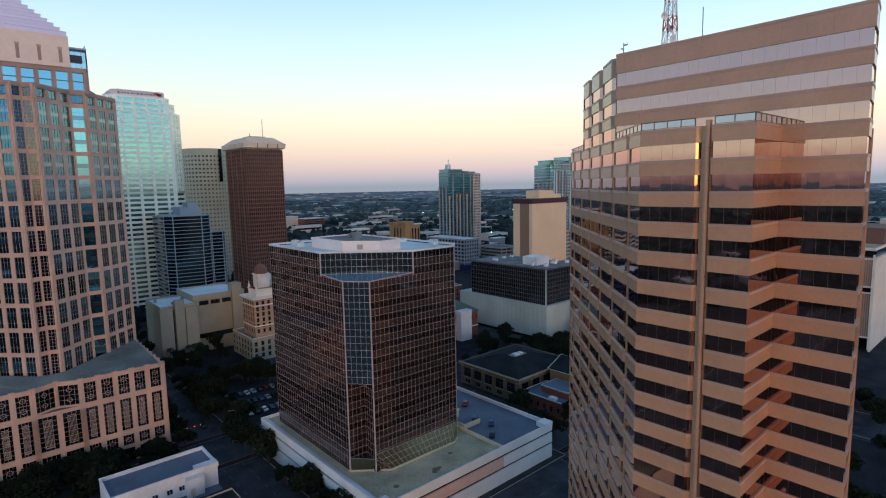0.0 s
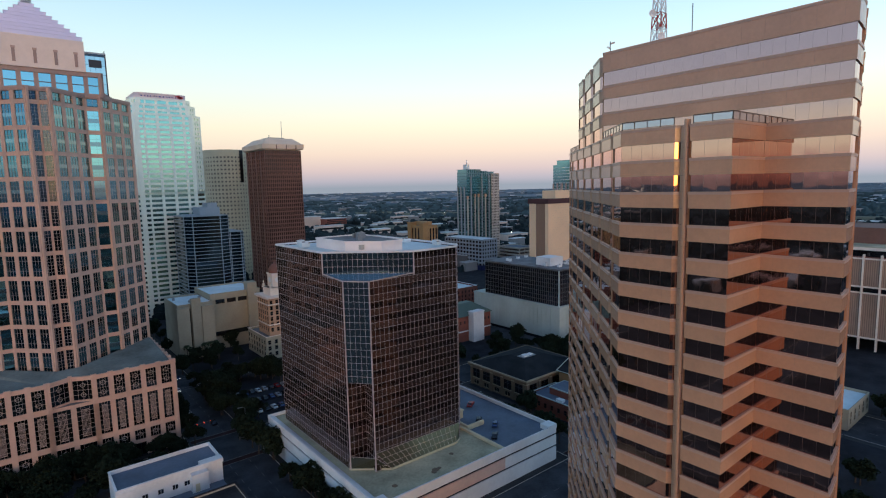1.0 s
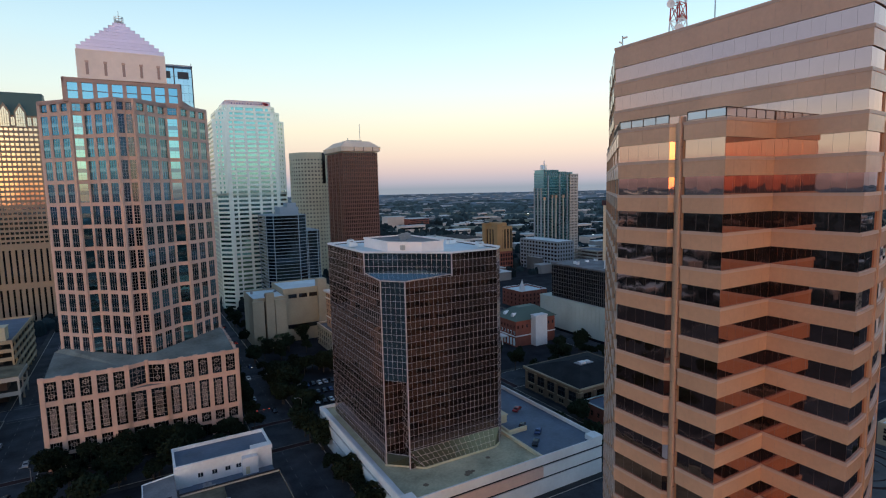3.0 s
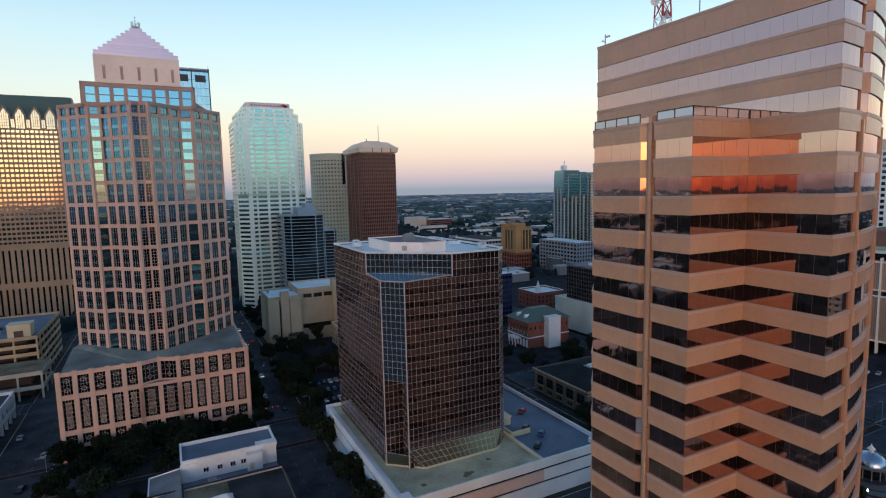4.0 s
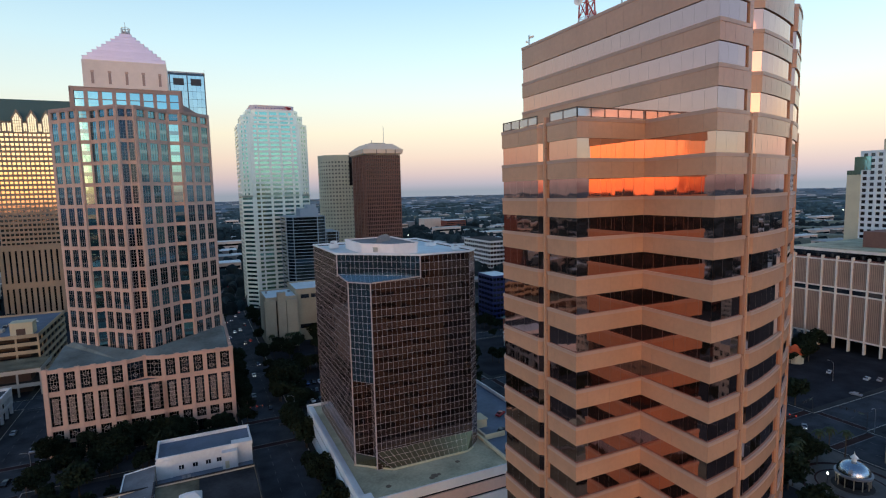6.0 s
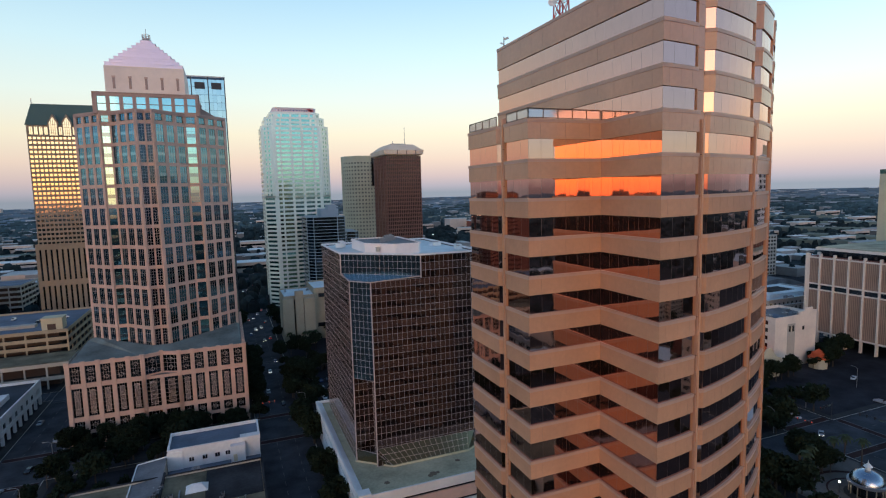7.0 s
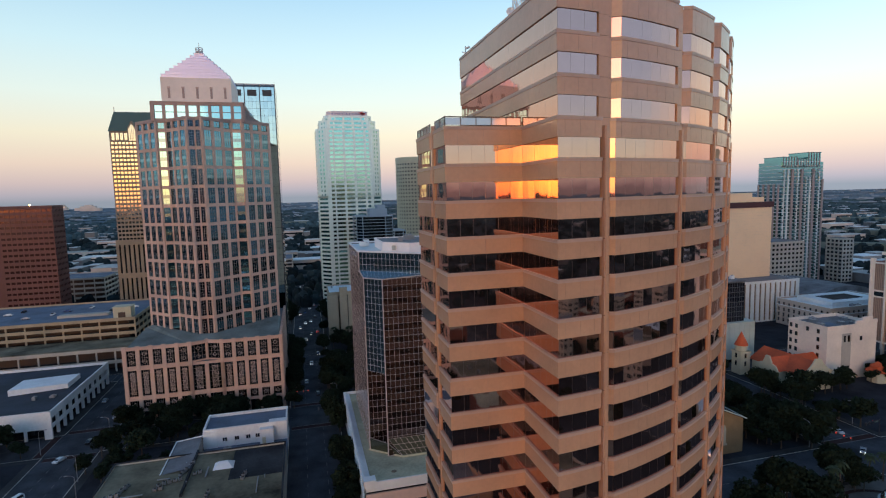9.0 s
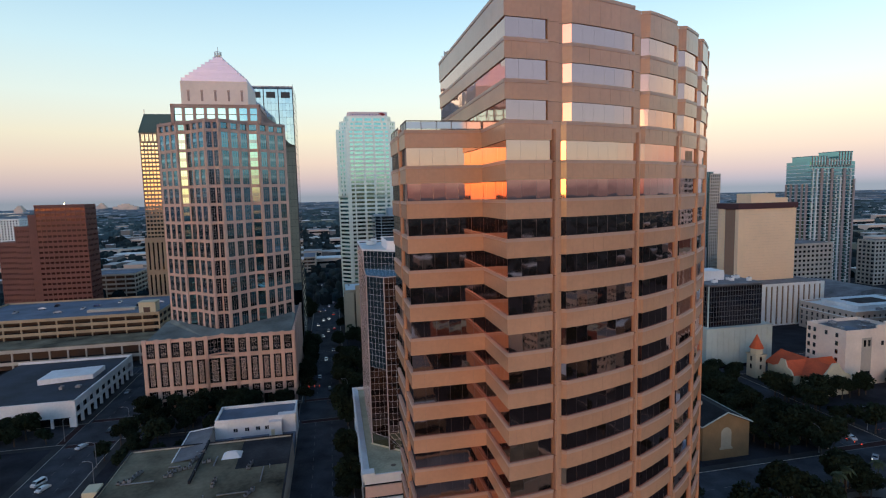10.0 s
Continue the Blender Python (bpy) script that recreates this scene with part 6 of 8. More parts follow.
# blue construction netting at the foot of the block, as flat panels
part("blue_base", Mesh().box(400.4, 419.4, 0.1, 424.0, 420.0, 5.5, BLUEPANEL).box(399.8, 419.4, 0.1, 400.4, 445.0, 5.5, BLUEPANEL), t, "dark blue construction netting round the ground floor")
t = garage(444, 405, 470, 440, 22, 6, "pale concrete parking garage with open decks behind the slim tower")


def ochre_block():
    t = thing("hotel_block", "ochre stucco block with tall dark window slots", "office building")
    x0, y0, x1, y1 = 357, 466, 377, 494
    punched(t, x0, y0, x1, y1, 0.1, 22, BRICK, ROOF_GREY, 6, 6, 4, 2.0, 3.2)
    flat_block(t, x0, y0, x1, y1, 22, 49, OCHRE, ROOF_GREY, parapet=1.2)
    slot = Mesh().box(-0.9, -0.06, 0, 0.9, 0.1, 21, GLASS_DK).box(-1.2, -0.3, -0.6, 1.2, 0.1, 0, OCHRE).mesh("tall_window_slot")
    for i in range(5):
        part("tall_window_slot", slot, t, m=pose(x0 + (x1 - x0) * (i + 0.5) / 5, y0, 25))
        part("tall_window_slot", slot, t, m=pose(x0, y0 + (y1 - y0) * (i + 0.5) / 5, 25, 0, 0, -90))
    for i in (0, 1):
        part("corner_tower", Mesh().box(x0 - 1, y0 - 1 + i * 22, 22, x0 + 6, y0 + 6 + i * 22, 52.0, OCHRE).box(x0 - 1.5, y0 - 1.5 + i * 22, 51.2, x0 + 6.5, y0 + 6.5 + i * 22, 52.2, OCHRE), t)
    part("tower_top", Mesh().box(x0 + 6, y0 + 5, 49, x1 - 4, y1 - 4, 53.0, OCHRE), t)
    return t


ochre_block()
t = thing("blue_building", "dark blue panelled office block with ribbon windows", "office building")
grid_block(t, 219, 293, 233, 313, 0.1, 32.5, 5, 5, 9, BLUEPANEL, GLASS_DK, pier=0.4, band=1.6, proud=0.2, roof=ROOF_WHITE)
t = thing("office_block", "white office block with dark ribbon windows", "office building")
grid_block(t, 350, 525, 385, 590, 0.1, 31, 8, 12, 6, WHITE_STONE, GLASS_DK, pier=0.5, band=2.2, proud=0.3, roof=ROOF_DARK)


def library():
    t = thing("clubhouse", "low weathered stone hall with pilasters and a dark hipped roof", "hall")
    x0, y0, x1, y1, z = 167.5, 144.0, 206.0, 178.5, 9.0
    part("wall", Mesh().box(x0, y0, 0.1, x1, y1, z, WEATHERED), t)
    part("cornice", Mesh().box(x0 - 0.8, y0 - 0.8, z, x1 + 0.8, y1 + 0.8, z + 1.1, WEATHERED), t, "weathered stone cornice")
    part("hipped_roof", Mesh().solid([(x0, y0, z + 1.1), (x1, y0, z + 1.1), (x1, y1, z + 1.1), (x0, y1, z + 1.1), (x0 + 13, y0 + 13, z + 5), (x1 - 13, y0 + 13, z + 5), (x1 - 13, y1 - 13, z + 5), (x0 + 13, y1 - 13, z + 5)],
                                     [(0, 1, 5, 4), (1, 2, 6, 5), (2, 3, 7, 6), (3, 0, 4, 7), (4, 5, 6, 7)], SLATE), t, "dark slate hipped roof")
    part("skylight", Mesh().box(x0 + 13, y0 + 13, z + 4.9, x0 + 21, y0 + 17, z + 5.3, STEEL).box(x0 + 14, y0 + 13.5, z + 5.3, x0 + 17, y0 + 16, z + 5.9, WHITE_PAINT).box(x0 + 18, y0 + 14, z + 5.3, x0 + 20, y0 + 16, z + 5.7, WHITE_PAINT), t, "grey roof lights on a low kerb")
    part("parapet_rail", Mesh().box(x0 - 1.0, y0 - 1.0, z + 0.9, x0 - 0.4, y1 + 0.8, z + 1.5, DULL_TRIM).box(x0 - 1.0, y0 - 1.0, z + 0.9, x1 + 0.8, y0 - 0.4, z + 1.5, DULL_TRIM), t, "pale cornice edge")
    tall = Mesh().box(-2.1, -0.08, 3.9, 2.1, 0, 7.9, GLASS_DK).box(-0.06, -0.14, 3.9, 0.06, -0.08, 7.9, DARKBAR).box(-2.1, -0.14, 6.4, 2.1, -0.08, 6.52, DARKBAR).box(-2.4, -0.3, 3.55, 2.4, 0, 3.9, DULL_TRIM).mesh("window")
    low = Mesh().box(-1.3, -0.08, 1.0, 1.3, 0, 2.6, GLASS_DK).box(-0.05, -0.14, 1.0, 0.05, -0.08, 2.6, DULL_TRIM).box(-1.5, -0.2, 0.8, 1.5, 0, 1.0, DULL_TRIM).mesh("basement_window")
    pil = Mesh().box(-0.55, -0.35, 0.1, 0.55, 0, z, WEATHERED).box(-0.7, -0.45, z - 0.6, 0.7, 0, z, DULL_TRIM).mesh("pilaster")
    for f in (Face(t, (x0, y1), (x0, y0)), Face(t, (x0, y0), (x1, y0))):
        for i in range(6):
            f.add("pilaster", pil, 0.7 + (f.L - 1.4) * i / 5, 0)
        for i in range(5):
            f.add("window", tall, 0.7 + (f.L - 1.4) * (i + 0.5) / 5, 0)
            f.add("basement_window", low, 0.7 + (f.L - 1.4) * (i + 0.5) / 5, 0)
    return t


library()


def hall_gable(name, label, cat, x0, y0, x1, y1, z, zr, wall, roofm, axis="y", win=None):
    """A gabled hall; axis: the way its ridge runs."""
    t = thing(name, label, cat)
    part("wall", Mesh().box(x0, y0, 0.1, x1, y1, z, wall), t)
    o, h = 0.7, 0.35
    if axis == "y":
        xm = (x0 + x1) / 2
        part("gable", Mesh().solid([(x0, y0, z), (x1, y0, z), (xm, y0, zr), (x0, y1, z), (x1, y1, z), (xm, y1, zr)], [(0, 1, 2), (4, 3, 5)], wall), t)
        for s in (0, 1):
            xe = x0 - o if s == 0 else x1 + o
            part("roof_slope", Mesh().solid([(xe, y0 - o, z - 0.2), (xm, y0 - o, zr), (xm, y1 + o, zr), (xe, y1 + o, z - 0.2), (xe, y0 - o, z - 0.2 + h), (xm, y0 - o, zr + h), (xm, y1 + o, zr + h), (xe, y1 + o, z - 0.2 + h)],
                                            [(0, 1, 2, 3), (4, 5, 6, 7), (0, 1, 5, 4), (2, 3, 7, 6), (0, 3, 7, 4)], roofm), t)
    else:
        ym = (y0 + y1) / 2
        part("gable", Mesh().solid([(x0, y0, z), (x0, y1, z), (x0, ym, zr), (x1, y0, z), (x1, y1, z), (x1, ym, zr)], [(1, 0, 2), (3, 4, 5)], wall), t)
        for s in (0, 1):
            ye = y0 - o if s == 0 else y1 + o
            part("roof_slope", Mesh().solid([(x0 - o, ye, z - 0.2), (x0 - o, ym, zr), (x1 + o, ym, zr), (x1 + o, ye, z - 0.2), (x0 - o, ye, z - 0.2 + h), (x0 - o, ym, zr + h), (x1 + o, ym, zr + h), (x1 + o, ye, z - 0.2 + h)],
                                            [(0, 1, 2, 3), (4, 5, 6, 7), (0, 1, 5, 4), (2, 3, 7, 6), (0, 3, 7, 4)], roofm), t)
    return t


t = hall_gable("assembly_hall", "ochre stucco hall with a shallow gabled roof and an arched window", "hall", 184.0, 110.5, 202.0, 140.0, 12.0, 16.0, HALLWALL, SLATE)
mb = Mesh()
n = 10
mb.solid([(191.0, 110.35, 4.0), (195.0, 110.35, 4.0)] + [(193 + 2.0 * math.cos(math.pi * i / n), 110.35, 9.0 + 2.0 * math.sin(math.pi * i / n)) for i in range(n + 1)], [tuple([0, 1] + list(range(2, n + 3)))], TAN)
mb.box(190.6, 110.2, 3.4, 195.4, 110.5, 4.0, TAN)
part("arched_window", mb, t, "pale blocked arched window")
for xe in (183.3, 202.7):
    for y in (109.75, 140.75):
        part("verge", Mesh().beam((xe, y, 12.2), (193.0, y, 16.4), 0.3, PANELGREY), t, "pale roof verge")
    part("gutter", Mesh().beam((xe, 109.75, 12.15), (xe, 140.75, 12.15), 0.25, PANELGREY), t)
part("roof_hut", Mesh().box(187, 120, 13.5, 191, 126, 16.5, BEIGE), t)
t = thing("brick_annex", "low red brick annex with pale-edged flat roofs beside the hall", "annex")
punched(t, 167.0, 118.0, 183.3, 141.5, 0.1, 6.4, BRICK, DECK_BLUE, 6, 7, 1, 1.2, 1.8, first=2.2, parapet=0.5, cop=PANELGREY)
part("upper_storey", Mesh().box(173.0, 123.0, 5.6, 182.8, 136.0, 8.6, BRICK).box(172.7, 122.7, 8.6, 183.1, 136.3, 9.0, PANELGREY).box(173.2, 123.2, 9.0, 182.6, 135.8, 9.03, DECK_BLUE), t, "brick upper storey with a pale roof edge")
part("roof_hatch", Mesh().box(168.5, 126.0, 5.9, 170.5, 129.0, 7.0, WHITE_PAINT), t)
t = thing("office_block", "red brick block with white trim behind the hall", "office building")
punched(t, 202.0, 231.0, 231.0, 252.0, 0.1, 15.2, BRICK, SLATE, 9, 7, 1, 1.0, 1.7, first=10.6, cop=WHITE_PAINT)
for i in range(7):
    y = 231.0 + 21.0 * (i + 0.5) / 7
    part("window", Mesh().box(201.85, y - 0.6, 7.4, 201.98, y + 0.6, 9.2, WHITE_PAINT).box(201.8, y - 0.42, 7.55, 201.9, y + 0.42, 9.05, GLASS_DK), t, "white-framed sash window")
    arch = [(201.9, y - 0.95, 0.8), (201.9, y + 0.95, 0.8)] + [(201.9, y + 0.95 * math.cos(math.pi * q / 6), 4.3 + 0.95 * math.sin(math.pi * q / 6)) for q in range(7)]
    part("arched_window", Mesh().solid(arch, [tuple(range(9))[::-1]], WHITE_STONE), t, "tall white arched window")
part("string_course", Mesh().box(201.6, 230.6, 6.0, 231.2, 252.0, 6.6, WHITE_PAINT), t, "white string course")
part("hipped_roof", Mesh().solid([(201.0, 230.0, 15.3), (232.0, 230.0, 15.3), (232.0, 253.0, 15.3), (201.0, 253.0, 15.3), (210, 239, 21.0), (223, 239, 21.0), (223, 244, 21.0), (210, 244, 21.0)],
                                 [(0, 1, 5, 4), (1, 2, 6, 5), (2, 3, 7, 6), (3, 0, 4, 7), (4, 5, 6, 7)], GREENROOF), t, "grey-green hipped roof")
for y in (236.5, 244.0):
    part("dormer", Mesh().solid([(203.4, y - 1.1, 16.2), (203.4, y + 1.1, 16.2), (203.4, y + 1.1, 18.0), (203.4, y, 18.9), (203.4, y - 1.1, 18.0), (208.0, y - 1.1, 18.0), (208.6, y, 18.9), (208.0, y + 1.1, 18.0)],
                                [(4, 3, 2, 1, 0), (3, 4, 5, 6), (2, 3, 6, 7), (0, 5, 4), (1, 2, 7)], WHITE_PAINT), t)
part("stair_tower", Mesh().box(213.0, 226.5, 0.1, 221.5, 231.0, 17.5, WHITE_PAINT).box(212.7, 226.2, 17.5, 221.8, 231.3, 18.0, WHITE_PAINT), t, "white stair tower")
portico = part("portico", Mesh().box(198.4, 239.0, 4.4, 202.0, 246.0, 5.4, WHITE_PAINT), t, "white columned portico")
for y in (239.5, 242.5, 245.5):
    part("column", Mesh().lathe([(0.3, 0.1), (0.24, 4.4)], 198.8, y, 10, WHITE_PAINT), portico)
t = thing("office_block", "red brick building with a white cupola", "office building")
punched(t, 266.0, 308.0, 291.0, 332.0, 0.1, 13.0, BRICK, ROOF_WHITE, 7, 5, 3, 1.1, 1.9, cop=WHITE_PAINT)
part("cupola", Mesh().box(268, 310, 13, 271, 313, 17, WHITE_PAINT).lathe([(1.5, 17), (0.9, 19), (0.01, 22)], 269.5, 311.5, 8, WHITE_PAINT), t)


def church():
    t = thing("church", "pale yellow mission church with orange tile roofs and a pointed tower", "church")
    x0, y0, x1, y1, z = 264.0, 150.0, 286.0, 172.0, 7.5
    part("nave_wall", Mesh().box(268, 146.5, 0.1, 284, 174, z, PALEYELLOW), t)
    part("transept_wall", Mesh().box(x0, 155, 0.1, 290, 165, z, PALEYELLOW), t)
    part("nave_roof", Mesh().solid([(267, 146.4, z), (285, 146.4, z), (276, 146.4, 13), (267, 175, z), (285, 175, z), (276, 175, 13)], [(0, 2, 5, 3), (2, 1, 4, 5), (0, 1, 2), (4, 3, 5)], TERRACOTTA), t, "orange clay tile roof")
    part("transept_roof", Mesh().solid([(263, 154.2, z), (263, 165.8, z), (263, 160, 12.6), (291, 154.2, z), (291, 165.8, z), (291, 160, 12.6)], [(0, 3, 5, 2), (1, 2, 5, 4), (0, 2, 1), (3, 4, 5)], TERRACOTTA), t)
    prof = [(267, z), (268.5, 9.4), (270.5, 9.8), (273, 12.4), (274.6, 14.6), (277.4, 14.6), (279, 12.4), (281.5, 9.8), (283.5, 9.4), (285, z)]
    mb = Mesh()
    n = len(prof)
    mb.solid([(x, 146.0, zz) for x, zz in prof] + [(x, 146.7, zz) for x, zz in prof], [tuple(range(n)), tuple(range(2 * n - 1, n - 1, -1))] + [(i, i + 1, n + i + 1, n + i) for i in range(n - 1)], PALEYELLOW)
    part("shaped_gable", mb, t)
    prof = [(154.2, z), (155.5, 9.6), (157.6, 10.4), (159, 13.6), (161, 13.6), (162.4, 10.4), (164.5, 9.6), (165.8, z)]
    mb = Mesh()
    n = len(prof)
    mb.solid([(262.6, y, zz) for y, zz in prof] + [(263.3, y, zz) for y, zz in prof], [tuple(range(n))[::-1], tuple(range(n, 2 * n))] + [(i, i + 1, n + i + 1, n + i) for i in range(n - 1)], PALEYELLOW)
    part("shaped_gable", mb, t)
    part("bell_tower", Mesh().box(260.9, 173.7, 0.1, 266.5, 179.3, 11.4, PALEYELLOW).box(260.5, 173.3, 10.6, 266.9, 179.7, 11.4, PALEYELLOW), t)
    part("belfry", Mesh().lathe([(2.7, 11.4), (2.7, 14.0), (3.1, 14.2)], 263.7, 176.5, 8, PALEYELLOW), t)
    part("spire", Mesh().lathe([(3.2, 14.1), (2.0, 16.6), (0.8, 19.2), (0.01, 21.0)], 263.7, 176.5, 10, TERRACOTTA), t, "orange pointed spire")
    win = Mesh().box(-0.5, -0.08, 0, 0.5, 0.05, 2.2, GLASS_DK).mesh("window")
    for x in (270, 273, 279, 282):
        part("window", win, t, m=pose(x, 146.4, 2.6))
    for y in (157, 160, 163):
        part("window", win, t, m=pose(263.9, y, 2.6, 0, 0, -90))
    for z in (5.0, 9.5):
        part("window", win, t, m=pose(263.7, 173.65, z * 0.85))
        part("window", win, t, m=pose(260.85, 176.5, z * 0.85, 0, 0, -90))
    return t


church()
t = thing("garden_pavilion", "small round pavilion with an orange tile roof", "pavilion")
part("wall", Mesh().lathe([(4.0, 0.1), (4.0, 5.0)], 312.0, 147.0, 10, PALEYELLOW), t)
part("roof", Mesh().lathe([(4.8, 5.0), (3.0, 6.5), (3.0, 7.6), (2.6, 7.6), (0.01, 9.6)], 312.0, 147.0, 10, TERRACOTTA), t)


def white_block():
    t = thing("office_block", "white stucco office block with a stepped parapet", "office building")
    x0, y0, x1, y1, z = 289.3, 153.5, 319.0, 174.0, 26.0
    flat_block(t, x0, y0, x1, y1, 0.1, z, CREAMWHITE, ROOF_GREY, parapet=1.5)
    part("stepped_parapet", Mesh().box(306, y0 - 0.2, z, 319, y0 + 0.6, z + 1.5, CREAMWHITE).box(310, y0 - 0.2, z + 1.5, 316, y0 + 0.6, z + 3.0, CREAMWHITE), t)
    part("roof_panel", Mesh().box(x0 + 1, y0 + 4, z - 1.4, x0 + 12, y0 + 10, z - 0.9, DECK_BLUE), t)
    win = Mesh().box(-0.7, -0.06, 0, 0.7, 0.1, 2.0, GLASS_DK).box(-0.9, -0.15, -0.2, 0.9, 0.1, 0, CREAMWHITE).mesh("window")
    for k in range(6):
        for y in (158.0, 163.5, 169.5, 172.5):
            if y == 163.5 and k < 5:
                continue
            part("window", win, t, m=pose(x0, y, 3 + 3.8 * k, 0, 0, -90))
    part("tall_window", Mesh().box(298, y0 - 0.1, 3, 303.5, y0 + 0.1, 22, BEIGE).box(299, y0 - 0.16, 18, 300.2, y0, 21, GLASS_DK).box(301.4, y0 - 0.16, 18, 302.6, y0, 21, GLASS_DK).box(298.6, y0 - 0.16, 3.5, 303, y0, 6.5, GLASS_DK), t)
    part("window", win, t, m=pose(309.5, y0, 18))
    roof_units(t, 292, 156, 316, 171, z - 1.5, 6, 51)
    return t


white_block()
t = thing("courthouse", "long beige federal building with a grey courtyard roof", "office building")
punched(t, 362.0, 212.0, 425.0, 250.0, 0.1, 17.0, CONDOSTONE, ROOF_WHITE, 16, 10, 4, 1.3, 2.2, cop=WHITE_STONE)
part("roof_ring", Mesh().box(372, 219, 16.1, 414, 244, 18.6, ROOF_WHITE).box(380, 225, 18.6, 404, 238, 18.8, ROOF_DARK), t)
part("string_course", Mesh().box(361.7, 211.7, 12.6, 425.2, 250.2, 13.2, WHITE_STONE), t)
roof_units(t, 365, 214, 420, 218, 16.1, 7, 61)
t = thing("warehouse", "grey barrel-roofed hall among the city blocks", "hall")
part("wall", Mesh().box(395, 250, 0.1, 450, 300, 15, MAUVE), t)
part("barrel_roof", Mesh().solid([(395 + 55 * i / 8, y, 15 + 6 * math.sin(math.pi * i / 8)) for y in (250, 300) for i in range(9)], [(i, i + 1, 10 + i, 9 + i) for i in range(8)] + [tuple(range(9))], ROOF_GREY), t)
t = thing("office_block", "brick office block with a white parapet", "office building")
punched(t, 455, 215, 500, 250, 0.1, 22, BRICK, ROOF_WHITE, 9, 7, 4, 1.4, 2.0, cop=WHITE_STONE)


def ribbed_courthouse():
    t = thing("courthouse", "long government block with white fins over brown ribbed panels", "government building")
    x0, y0, x1, y1, z = 350.0, 60.0, 420.0, 181.0, 55.0
    part("core", Mesh().box(x0 + 0.9, y0, 7.0, x1, y1 - 0.9, z - 5, BRICK), t)
    n = 16
    w = (y1 - y0) / n
    fin = Mesh().box(-0.4, -0.9, 0, 0.4, 0.9, z - 5 + 0.6, FINSTONE).mesh("fin")
    panel = Mesh()
    xs = [(-w / 2 + 0.5, -0.05)]
    for j in range(7):
        a, b = -w / 2 + 0.6 + j * (w - 1.2) / 7, -w / 2 + 0.6 + (j + 0.6) * (w - 1.2) / 7
        xs += [(a, -0.05), (a, -0.2), (b, -0.2), (b, -0.05)]
    xs.append((w / 2 - 0.5, -0.05))
    for j, (p, q) in enumerate(zip(xs, xs[1:])):                # one folded sheet
        panel.v += [(*p, 0), (*q, 0), (*q, 1.0), (*p, 1.0)]
    at = {}
    order = [at.setdefault(v, len(at)) for v in panel.v]
    panel.v = list(at)
    panel.f = [tuple(order[4 * j:4 * j + 4]) for j in range(len(xs) - 1)]
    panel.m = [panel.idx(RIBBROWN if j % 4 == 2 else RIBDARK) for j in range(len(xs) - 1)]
    me = panel.mesh("ribbed_panel")
    for i in range(n + 1):
        part("fin", fin, t, m=pose(x0 + 0.9, y0 + w * i, 1, 0, 0, -90))
    for i in range(n):
        for za, zb in ((8, 31), (35, z - 6)):
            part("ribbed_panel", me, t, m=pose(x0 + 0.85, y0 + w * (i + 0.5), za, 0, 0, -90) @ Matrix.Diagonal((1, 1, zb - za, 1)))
        part("window", Mesh().box(x0 + 0.7, y0 + w * i + 0.7, 31.7, x0 + 0.9, y0 + w * (i + 1) - 0.7, 34.2, GLASS_DK), t)
    for i in range(8):
        part("fin", fin, t, m=pose(x0 + 0.9 + (x1 - x0) * i / 8, y1 - 0.9, 1, 0, 0, 180))
    for za in (7.2, 31.0, 34.2, z - 6):
        part("belt", Mesh().box(x0 + 0.3, y0, za, x1, y1 - 0.3, za + 0.8, FINSTONE), t)
    part("end_wall", Mesh().box(x0 + 0.2, y0 - 0.8, 0.1, x1, y0 - 0.02, z - 5, FINSTONE).box(x0 + 0.0, y0 - 1.1, z - 6.4, x1, y0 - 0.8, z - 5, FINSTONE), t, "plain pale end wall")
    part("shadow_storey", Mesh().box(x0 + 5, y0, z - 5, x1, y1 - 5, z - 1.5, GLASS_DK), t)
    part("roof_slab", Mesh().box(x0 + 3, y0, z - 1.5, x1, y1 - 3, z, FINSTONE), t)
    part("roof", Mesh().box(x0 + 3.5, y0, z, x1, y1 - 3.5, z + 0.3, ROOF_TAN), t)
    part("penthouse", Mesh().box(372, 60, z, 410, 150, z + 9, BROWN), t)
    return t


ribbed_courthouse()


def white_highrise():
    t = thing("hotel_tower", "tall pale high-rise with rows of paired dark windows", "high-rise")
    grid_block(t, 455, 120, 500, 196, 0.1, 111, 10, 17, 28, WHITE_STONE, GLASS_DK, pier=1.9, band=1.7, proud=0.4)
    part("blank_end", Mesh().box(454, 196, 0.1, 462, 204.5, 96, CREAM), t)
    part("blue_shaft", Mesh().box(453.8, 196, 96, 462, 204.5, 99, GLASS_SKY).box(453.8, 190, 99, 462, 200, 108, GLASS_SKY), t)
    part("penthouse", Mesh().box(458, 134, 111, 490, 185, 119, CREAM), t)
    return t


white_highrise()


